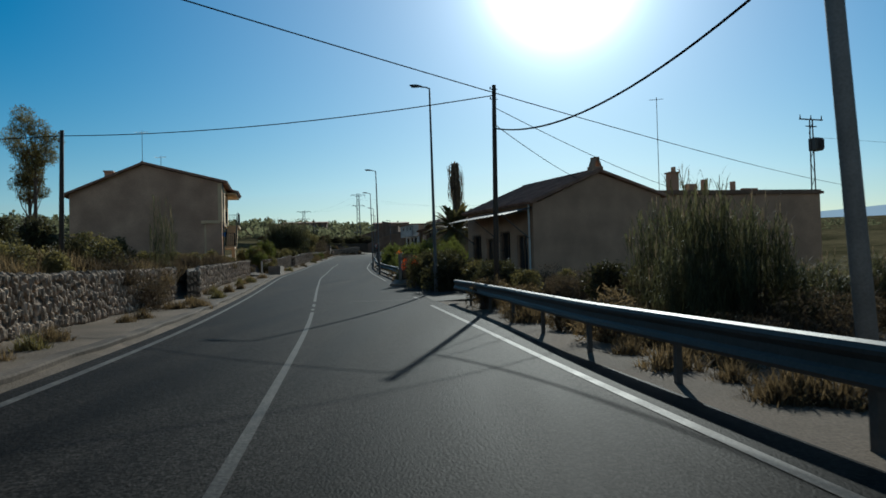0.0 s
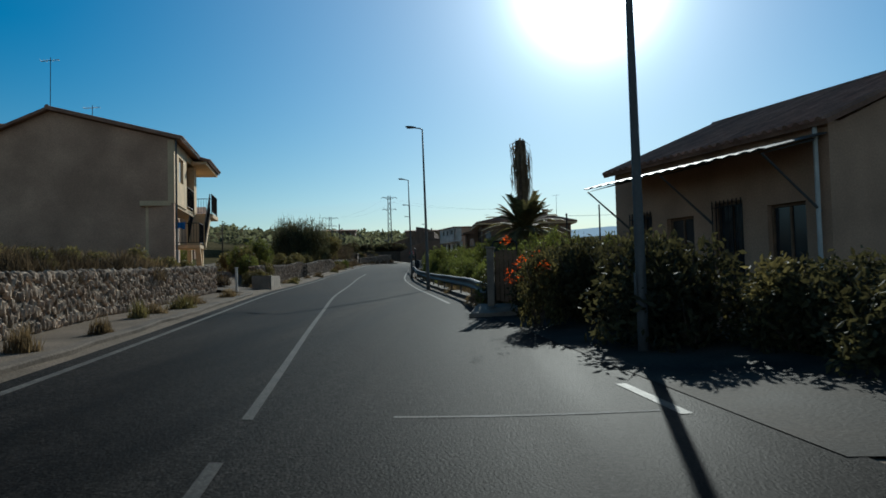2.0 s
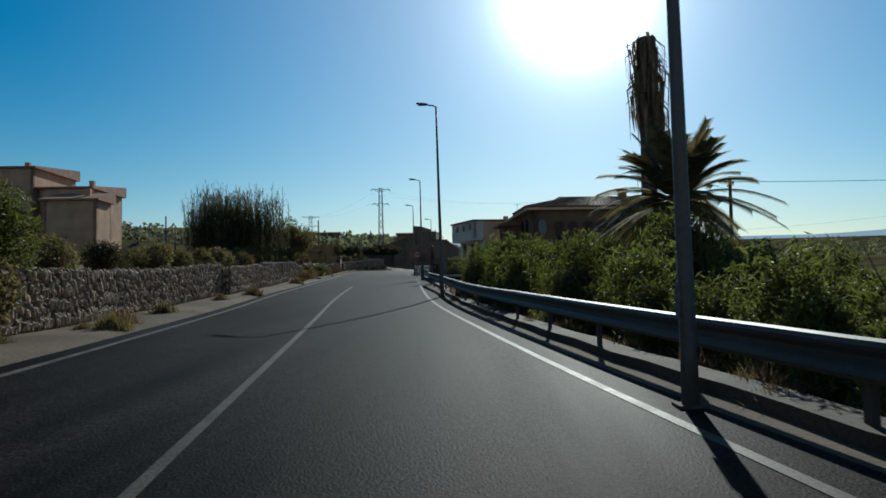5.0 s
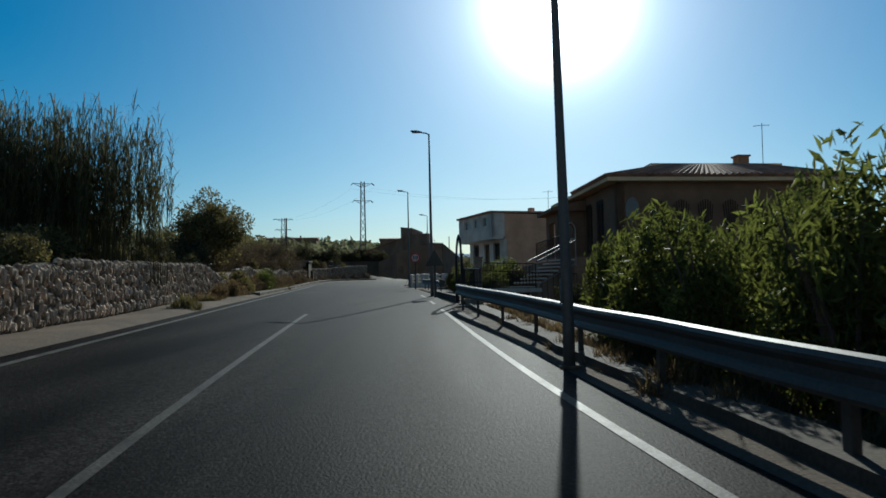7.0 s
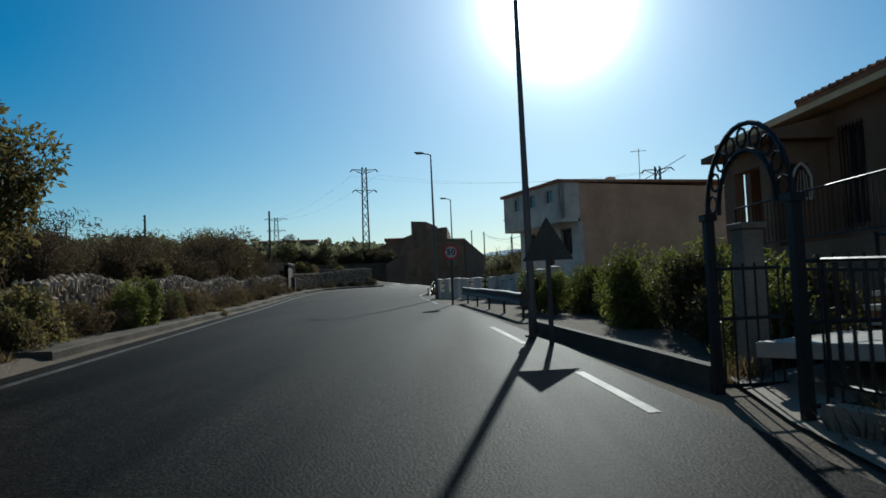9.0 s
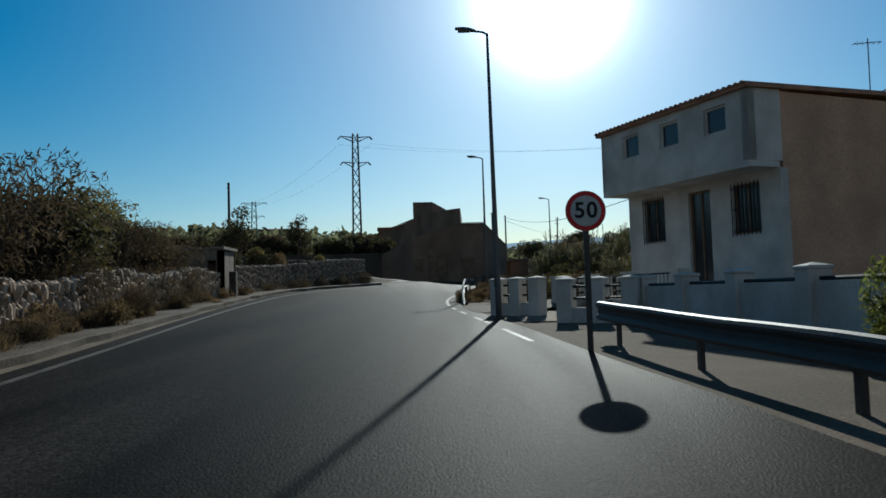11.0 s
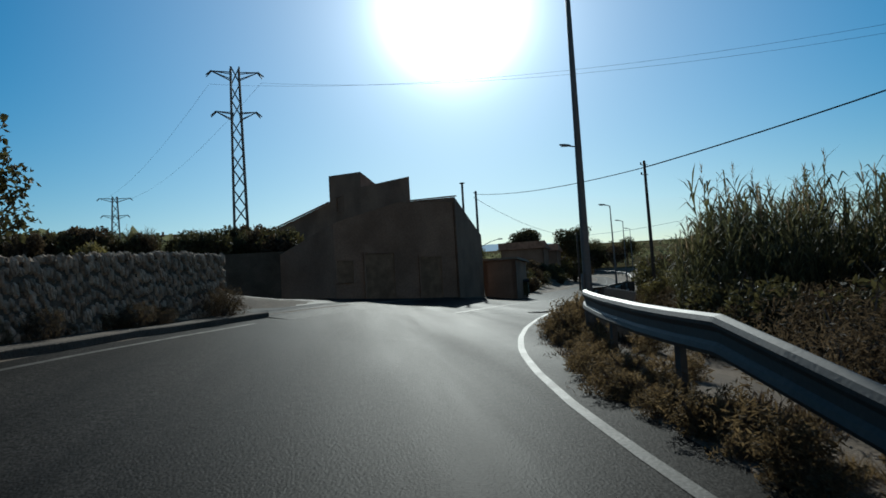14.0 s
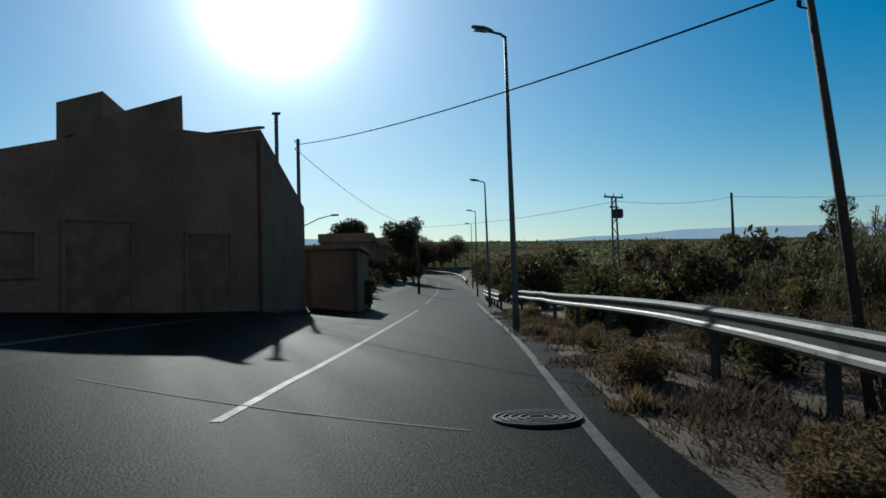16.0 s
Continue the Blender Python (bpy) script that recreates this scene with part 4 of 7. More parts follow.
# -- single-storey house on the right --
def yard_house():
    O, turn = (2.0, 34.15, 0.0), 22.9
    h = thing("yard_house", "old single-storey brown rendered house with tiled gable roof", "house", O, turn)
    base, eave, ridge, W, L = -0.3, 3.75, 5.3, 7.2, 7.1
    d = [(0.6, 1.6, base, 2.3), (2.3, 3.2, base + 1.1, 2.5), (3.9, 4.9, base, 2.3), (5.5, 6.4, base + 1.1, 2.5)]
    bm = bmesh.new()
    wall_panel(bm, (0, L), (0, 0), base - 0.4, eave, 0.3, [(L - b, L - a, z0, z1) for a, b, z0, z1 in d])
    part("front_wall", bm, BROWN_RENDER, h)
    for k, (a, b, z0, z1) in enumerate(d):
        window(h, (0, L), (0, 0), (L - b, L - a, z0, z1), 0.3, name="door" if k % 2 == 0 else "window", bars=k % 2)
    for y0, y1 in ((0.0, 0.3), (L - 0.3, L)):
        bm = bmesh.new()
        lo = [bm.verts.new((x, y0, z)) for x, z in ((0.3, base - 0.4), (W, base - 0.4), (W, eave + 0.4), (W * 0.50, ridge - 0.15), (0.3, eave))]
        hi = [bm.verts.new((v.co.x, y1, v.co.z)) for v in lo]
        bm.faces.new(lo)
        bm.faces.new(hi[::-1])
        for i in range(5):
            bm.faces.new((lo[i], hi[i], hi[(i + 1) % 5], lo[(i + 1) % 5]))
        part("gable_wall", bm, BROWN_RENDER, h)
    part("back_wall", wall_panel(bmesh.new(), (W, 0.3), (W, L - 0.3), base - 0.4, eave + 0.4, 0.3), BROWN_RENDER, h)
    R0, R1 = (W * 0.50, -0.2, ridge), (W * 0.50, L + 0.2, ridge)
    tiled_slope(h, (-0.25, -0.2, eave - 0.02), (-0.25, L + 0.2, eave - 0.02), R0, R1, 0.26)
    tiled_slope(h, (W + 0.3, L + 0.2, eave + 0.38), (W + 0.3, -0.2, eave + 0.38), R1, R0, 0.26)
    bm = bmesh.new()
    tube(bm, [R0, R1], 0.1, 8)
    part("ridge_cap", bm, TILE, h)
    bm = bmesh.new()
    cx, cy, cz = W * 0.50, 0.25, ridge - 0.1
    box(bm, (cx, cy, cz + 0.12), (0.56, 0.5, 0.3))
    for sgn in (-1, 1):
        lo = [bm.verts.new((cx + sgn * a, cy - 0.2, cz + z)) for a, z in ((0.27, 0.24), (0.15, 0.24), (0.02, 0.66), (0.1, 0.66))]
        hi = [bm.verts.new((v.co.x, cy + 0.2, v.co.z)) for v in lo]
        bm.faces.new(lo)
        bm.faces.new(hi[::-1])
        for i in range(4):
            bm.faces.new((lo[i], hi[i], hi[(i + 1) % 4], lo[(i + 1) % 4]))
    box(bm, (cx, cy, cz + 0.69), (0.22, 0.42, 0.08))
    part("chimney", bm, BROWN_RENDER, h, "narrow tent-shaped chimney cap")
    # corrugated lean-to canopy on struts
    bm = bmesh.new()
    rows = []
    for k in range(34):
        y = 0.0 + k * 0.19
        zz = 0.03 * (k % 2)
        rows.append([(-1.5, y, 3.14 + zz), (-0.02, y, 3.5 + zz), (-0.02, y, 3.52 + zz), (-1.5, y, 3.16 + zz)])
    loft(bm, rows, closed=True)
    part("canopy", bm, STEEL, h, "corrugated metal canopy")
    bm = bmesh.new()
    for y in (0.2, 3.2, 6.2):
        bm = bmesh.new()
        tube(bm, [(-0.05, y, 2.05), (-1.42, y, 3.1), (-0.05, y, 3.44)], 0.03, 6)
        part("strut", bm, POLE_STEEL, h)
    bm = bmesh.new()
    tube(bm, [(-0.12, 0.2, eave - 0.05), (-0.1, 0.2, base)], 0.045, 7)
    part("downpipe", bm, SHUTTER, h)
    return h


yard_house()


def back_building():
    """Low flat-roofed outbuilding and chimneys behind the yard house."""
    h = thing("outbuilding", "low flat-roofed rendered outbuilding with square chimney", "outbuilding", (10.6, 40.5, 0), 12.0)
    bm = boxes(((2.6, 2.5, 1.9), (11.0, 6.5, 5.0)))
    part("wall", bm, BROWN_RENDER, h)
    bm = boxes(((2.6, -0.65, 4.5), (11.2, 0.2, 0.25)), ((2.6, 2.5, 4.46), (11.3, 6.8, 0.14)))
    part("parapet", bm, OLD_PLASTER, h)
    bm = boxes(((-0.1, 0.4, 4.9), (0.5, 0.5, 1.5)), ((-0.1, 0.4, 5.68), (0.62, 0.62, 0.08)), ((-0.02, 0.4, 5.86), (0.18, 0.18, 0.3)))
    part("chimney", bm, BROWN_RENDER, h)
    for c, d in (((0.85, 0.2, 4.7), (0.45, 0.4, 0.7)), ((1.6, 0.1, 4.8), (0.22, 0.3, 0.95)), ((3.4, 0.2, 4.7), (0.22, 0.22, 0.95)), ((4.4, 0.2, 4.6), (0.9, 0.3, 0.4))):
        part("flue", boxes((c, d)), BROWN_RENDER, h)
    return h


back_building()
aerial(9.9, 41.6, 4.6, 5.4, "tall thin guyed television aerial")


# -- brown villa with front stair --
PALE_STONE = material("pale_stone", (0.42, 0.375, 0.32), 0.55, 0.12, 3.0, 40.0, 0.1)
RAIL_STEEL = material("bright_rail", (0.28, 0.27, 0.26), 0.5, 0.1, 3.0, 30.0, 0, metal=0.8)
def villa():
    O, turn = (-3.6, 101.6, 0.0), 5.0
    h = thing("villa", "brown two-level villa with railed front stair and iron grilles", "villa", O, turn)
    top, base = 7.45, 1.2
    w1 = [(7.0, 8.2, 4.3, 6.3)]
    bm = bmesh.new()
    wall_panel(bm, (0, 0), (9.6, 0), base, top - 0.5, 0.3, w1)
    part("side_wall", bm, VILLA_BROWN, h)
    for o in w1:
        window(h, (0, 0), (9.6, 0), o, 0.3, bars=1)
    w2 = [(0.5, 1.3, 4.2, 6.4), (2.2, 3.1, 4.2, 6.4)]
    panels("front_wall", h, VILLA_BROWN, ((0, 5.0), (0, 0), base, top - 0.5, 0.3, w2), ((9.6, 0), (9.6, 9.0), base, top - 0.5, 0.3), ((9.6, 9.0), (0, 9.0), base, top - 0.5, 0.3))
    for o in w2:
        window(h, (0, 5.0), (0, 0), o, 0.3, name="door", bars=1)
    bm = bmesh.new()
    prism(bm, [(-0.55, -0.5), (10.2, -0.5), (10.2, 9.6), (-0.55, 9.6)], top - 0.55, top - 0.38)
    part("eave_slab", bm, CREAM, h, "pale eave slab")
    tiled_slope(h, (-0.6, -0.55, top - 0.3), (-0.6, 5.2, top - 0.3), (3.0, 2.0, top + 0.55), (3.0, 5.2, top + 0.55), 0.26)
    tiled_slope(h, (10.2, -0.55, top - 0.3), (-0.6, -0.55, top - 0.3), (7.5, 2.0, top + 0.55), (3.0, 2.0, top + 0.55), 0.26)
    bm = boxes(((5.4, 5.2, top + 0.1), (6.0, 6.0, 0.9)), ((5.4, 5.2, top + 0.58), (6.2, 6.2, 0.12)))
    part("attic", bm, CREAM, h)
    ch = part("chimney", boxes(((7.6, 4.2, top + 0.95), (0.55, 0.55, 0.7))), VILLA_BROWN, h)
    part("chimney_cap", boxes(((7.6, 4.2, top + 1.34), (0.68, 0.68, 0.08))), VILLA_BROWN, ch)
    # stepped porch towards the road with a pointed opening
    bm = bmesh.new()
    wall_panel(bm, (-1.3, 7.6), (-1.3, 5.0), base, 6.25, 0.25, [(0.6, 1.9, 3.9, 5.8)])
    wall_panel(bm, (-1.3, 5.0), (-0.02, 5.0), base, 6.25, 0.25, [(0.36, 0.8, 4.9, 5.72)])
    prism(bm, [(-1.7, 4.7), (0, 4.7), (0, 8.0), (-1.7, 8.0)], 6.25, [6.4, 6.8, 6.8, 6.4])
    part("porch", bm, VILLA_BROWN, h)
    # white frame and bars added to stand for bright sky in the opening
    bm = bmesh.new()
    cx, cz = -0.72, 5.3
    pts = [(-0.22, -0.4), (-0.22, 0.1), (-0.13, 0.3), (0, 0.42), (0.13, 0.3), (0.22, 0.1), (0.22, -0.4)]
    for k in range(len(pts)):
        a, b = pts[k], pts[(k + 1) % len(pts)]
        tube(bm, [(cx + a[0], 4.93, cz + a[1]), (cx + b[0], 4.93, cz + b[1])], 0.03, 6)
    for k in range(4):
        x = -0.15 + k * 0.1
        tube(bm, [(cx + x, 4.93, cz - 0.4), (cx + x * 0.6, 4.93, cz + 0.3 - abs(x))], 0.01, 5)
    part("pointed_frame", bm, WHITE, h, "white pointed frame standing for the bright sky opening")
    # terrace and stair
    bm = bmesh.new()
    prism(bm, [(-2.6, -1.5), (-0.02, -1.5), (-0.02, 5.0), (-1.32, 5.0), (-1.32, 7.58), (-2.6, 7.58)], base - 0.2, 3.7)
    part("terrace", bm, VILLA_BROWN, h)
    for i in range(8):
        x, y, z1 = -4.95 + i * 0.27, -4.05 + i * 0.24, 2.55 + i * 0.145
        st = part("stair_step", box(bmesh.new(), (x, y, z1 - 0.03), (0.42, 0.95, 0.06), 40, 0.008), PALE_STONE, h, "pale stone tread")
        part("riser", box(bmesh.new(), (x + 0.06, y + 0.04, z1 - 0.56), (0.30, 0.9, 1.0), 40), VILLA_BROWN, st)
    part("landing", box(bmesh.new(), (-5.75, -5.0, 2.38), (2.1, 1.6, 0.14), 34, 0.01), PALE_STONE, h, "pale stone landing slab")
    railing(h, [(-4.63, -3.6, 2.52), (-2.94, -2.3, 3.26)], 0.92, 0.55, "stair_railing", mat=RAIL_STEEL)
    railing(h, [(-4.5, -4.8, 2.48), (-2.9, -3.9, 3.26)], 0.92, 0.55, "stair_railing", mat=RAIL_STEEL)
    railing(h, [(-6.6, -6.0, 2.45), (-4.6, -4.85, 2.45)], 0.85, 0.14, "landing_railing")
    # fan-shaped grilles and an oval window on the side wall
    for x in (1.76, 2.75, 3.8, 4.9, 6.0):
        bm = bmesh.new()
        for k in range(7):
            o = (k - 3) * 0.11
            tube(bm, [(x + o * 0.15, -0.06, 4.75), (x + o * 0.75, -0.07, 5.25), (x + o, -0.06, 5.95 + 0.22 * (1 - (o / 0.34) ** 2))], 0.016, 5)
        tube(bm, [(x, -0.06, 4.4), (x, -0.06, 4.8)], 0.025, 5)
        part("fan_grille", bm, IRON, h, "black wrought-iron fan grille")
    bm = bmesh.new()
    lo = [bm.verts.new((0.62 + 0.3 * math.cos(k * math.tau / 20), -0.035, 5.75 + 0.52 * math.sin(k * math.tau / 20))) for k in range(20)]
    hi = [bm.verts.new((v.co.x, 0.02, v.co.z)) for v in lo]
    bm.faces.new(lo)
    for k in range(20):
        bm.faces.new((lo[k], hi[k], hi[(k + 1) % 20], lo[(k + 1) % 20]))
    part("oval_window", bm, DARK_GLASS, h, "dark oval window")
    railing(h, [(-2.5, -1.4, 3.72), (-2.5, 4.6, 3.72)], 0.95, 0.15, "terrace_railing")
    return h


villa()
aerial(5.0, 107.2, 8.4, 2.2)
aerial(-2.6, 128.6, 8.5, 1.9)


# -- white house with overhanging upper floor --
def white_house():
    O, turn = (-6.31, 126.28, 0.0), 21.6
    h = thing("white_house", "whitewashed house with overhanging upper floor and barred windows", "house", O, turn)
    L, top, mid, base = 6.2, 8.45, 6.65, 2.2
    up = [(1.1, 1.9, 7.5, 8.2), (2.85, 3.65, 7.5, 8.2), (4.65, 5.45, 7.5, 8.2)]
    bm = bmesh.new()
    wall_panel(bm, (-0.95, L), (-0.95, 0), mid, top, 0.22, up)
    wall_panel(bm, (-0.95, 0), (0.1, 0), mid, top, 0.22)
    wall_panel(bm, (0.1, L), (-0.95, L), mid, top, 0.22)
    prism(bm, [(-0.95, 0.01), (0.0, 0.01), (0.0, L - 0.01), (-0.95, L - 0.01)], mid - 0.16, mid - 0.004)
    part("upper_wall", bm, WHITE, h, "white overhanging upper storey")
    for o in up:
        window(h, (-0.95, L), (-0.95, 0), o, 0.22, WHITE, mullion=False)
    low = [(0.78, 1.75, 5.0, 6.3), (2.8, 3.7, 3.4, 6.3), (4.55, 5.5, 4.95, 6.25)]
    bm = bmesh.new()
    wall_panel(bm, (0, L), (0, 0), base, mid - 0.16, 0.25, low)
    part("lower_wall", bm, WHITE, h)
    for k, o in enumerate(low):
        window(h, (0, L), (0, 0), o, 0.25, bars=k != 1, name="door" if k == 1 else "window")
    panels("side_wall", h, GREY_RENDER, ((0.12, 0.02), (9.8, 0.02), base, top - 0.05, 0.25), ((9.8, 0.02), (9.8, L - 1), base, top - 0.6, 0.25), ((9.8, L - 0.3), (0.26, L - 0.3), base, top - 0.2, 0.25), label="unpainted brown plaster side wall")
    tiled_slope(h, (-1.08, -0.12, top + 0.04), (-1.08, L + 0.12, top + 0.04), (9.9, -0.15, top + 0.25), (9.9, L + 0.15, top + 0.25), 0.2, thick=0.08)
    bm = bmesh.new()
    prism(bm, [(-3.0, 0.2), (-0.01, 0.2), (-0.01, L), (-3.0, L)], base - 0.2, 3.35)
    part("terrace", bm, WHITE, h)
    for y in (0.4, 2.3, 4.1, 5.9):
        bm = boxes(((-2.9, y, 3.66), (0.3, 0.3, 0.68)), ((-2.9, y, 4.02), (0.36, 0.36, 0.06)))
        part("terrace_pillar", bm, WHITE, h)
    railing(h, [(-2.9, 0.4, 3.36), (-2.9, 5.9, 3.36)], 0.6, 0.14, "terrace_railing")
    bm = boxes(((4.0, 3.0, top + 0.5), (0.4, 0.4, 0.6)))
    part("chimney", bm, GREY_RENDER, h)
    return h


white_house()


# -- white garden wall with square pillars and rails --
def garden_fence(name, p0, p1, label, pillars, low=0.32):
    z0 = terrain_z(*p0)
    d = Vector(p1) - Vector(p0)
    length, turn = d.length, math.degrees(math.atan2(d.y, d.x))
    t = thing(name, label, "garden wall", (p0[0], p0[1], z0), turn, group="white garden walls")
    bm = boxes(((length / 2, 0, low / 2 - 0.15), (length, 0.2, low + 0.3)))
    part("plinth", bm, WHITE, t)
    for i in range(pillars):
        x = length * i / (pillars - 1)
        bm = bmesh.new()
        box(bm, (x, 0, 0.38), (0.34, 0.34, 1.06), 0, 0.012)
        box(bm, (x, 0, 0.93), (0.38, 0.38, 0.05), 0, 0.01)
        prism_top = [bm.verts.new((x + a * 0.18, b * 0.18, 0.955)) for a, b in ((-1, -1), (1, -1), (1, 1), (-1, 1))]
        tip = bm.verts.new((x, 0, 1.0))
        for k in range(4):
            bm.faces.new((prism_top[k], prism_top[(k + 1) % 4], tip))
        part("pillar", bm, WHITE, t)
    for i in range(pillars - 1):
        a, b = length * i / (pillars - 1) + 0.17, length * (i + 1) / (pillars - 1) - 0.17
        for z in (0.52, 0.78):
            bm = bmesh.new()
            tube(bm, [(a, 0, z), (b, 0, z)], 0.03, 7)
            part("rail", bm, IRON, t)
    return t


garden_fence("garden_wall", (-13.2, 128.0), (-12.3, 127.1), "white garden wall with square pillars beside the lamp post", 3)
garden_fence("garden_wall", (-12.0, 124.6), (-10.75, 123.8), "white garden wall with square pillars and iron rails", 3)
garden_fence("garden_wall", (-10.4, 123.9), (-9.4, 114.0), "long white garden wall with square pillars", 6, 0.75)
garden_fence("garden_wall", (-11.4, 128.4), (-8.8, 132.4), "white garden wall around the paved yard", 4)
YARD = material("pale_yard_concrete", (0.23, 0.18, 0.135), 0.9, 0.4, 0.9, 25.0, 0.5, spec=0.06, tint=(0.13, 0.1, 0.076))
sheet("yard_floor", [((-12.9, 124.9), (-8.5, 124.0)), ((-12.95, 126.0), (-8.5, 125.5)), ((-12.7, 127.3), (-8.5, 127.4)), ((-11.6, 128.9), (-8.6, 129.4)), ((-10.4, 131.5), (-9.0, 131.6))], YARD, "pale paved yard before the white house", "yard", 0.03, False)


# -- garden gate with an iron arch, fence and low kerb by the villa --
def arch_gate():
    x, y = -10.45, 95.5
    z = terrain_z(x, y)
    t = thing("garden_gate", "black wrought-iron garden gate with scrolled arch", "gate", (x, y, z), 96.0)
    for sx in (-0.7, 0.7):
        bm = boxes(((sx, 0, 0.75), (0.08, 0.08, 1.7)), ((sx, 0, 1.62), (0.12, 0.12, 0.06)))
        part("gate_post", bm, IRON, t)
    bm = bmesh.new()
    for r in (0.7, 0.48):
        pts = [(r * math.cos(a * math.pi / 16), 0, 1.62 + r * math.sin(a * math.pi / 16)) for a in range(17)]
        tube(bm, pts, 0.022, 6)
    for k in range(9):
        a = math.pi * (k + 0.5) / 9
        c = Vector((0.59 * math.cos(a), 0, 1.62 + 0.59 * math.sin(a)))
        tube(bm, [c + Vector((0.08 * math.cos(q), 0, 0.08 * math.sin(q))) for q in [i * math.tau / 8 for i in range(9)]], 0.012, 5, False)
    part("arch", bm, IRON, t, "scrolled iron arch")
    for sx in (-0.36, 0.36):
        hx = math.copysign(0.66, sx)
        bm = bmesh.new()
        for z2 in (0.1, 0.7, 1.15):
            tube(bm, [(hx, -0.03, z2), (hx + 0.1 * sx, -0.66, z2)], 0.018, 5)
        for k in range(6):
            tube(bm, [(hx + 0.02 * sx * k, -0.06 - k * 0.115, 0.1), (hx + 0.02 * sx * k, -0.06 - k * 0.115, 1.2)], 0.011, 5)
        part("gate_leaf", bm, IRON, t, "iron gate leaf standing open")
    return t


arch_gate()
gp = thing("garden_pillar", "grey square rendered garden pillar with a cap", "pillar", (-9.7, 97.4, terrain_z(-9.7, 97.4)), 10)
part("shaft", box(bmesh.new(), (0, 0, 0.7), (0.24, 0.24, 1.8), 0, 0.01), SIDE_RENDER, gp)
part("cap", box(bmesh.new(), (0, 0, 1.64), (0.3, 0.3, 0.07), 0, 0.01), SIDE_RENDER, gp)


def iron_fence(p0, p1, label):
    z0, z1 = terrain_z(*p0), terrain_z(*p1)
    t = thing("iron_fence", label, "fence", (0, 0, 0), group="iron fences")
    bm = bmesh.new()
    d = Vector((p1[0] - p0[0], p1[1] - p0[1]))
    turn = math.degrees(math.atan2(d.y, d.x))
    mid = ((p0[0] + p1[0]) / 2, (p0[1] + p1[1]) / 2, (z0 + z1) / 2 + 0.02)
    box(bm, mid, (d.length, 0.18, 0.44), turn)
    part("plinth", bm, CONCRETE, t)
    railing(t, [(p0[0], p0[1], z0 + 0.24), (p1[0], p1[1], z1 + 0.24)], 0.95, 0.13, "fence_panel")
    return t


iron_fence((-9.6, 96.8), (-6.0, 98.2), "black iron railing on a low concrete plinth")
iron_fence((-10.3, 94.6), (-9.9, 92.6), "short black iron railing by the gate")
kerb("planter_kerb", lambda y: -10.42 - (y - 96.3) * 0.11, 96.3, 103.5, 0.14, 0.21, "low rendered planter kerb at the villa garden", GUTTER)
sheet("gate_apron", [((-10.6, 93.2), (-8.0, 93.8)), ((-10.5, 94.8), (-8.0, 95.0)), ((-10.2, 96.8), (-8.2, 97.2))], CONCRETE, "pale concrete slab before the garden gate", "apron", 0.04)


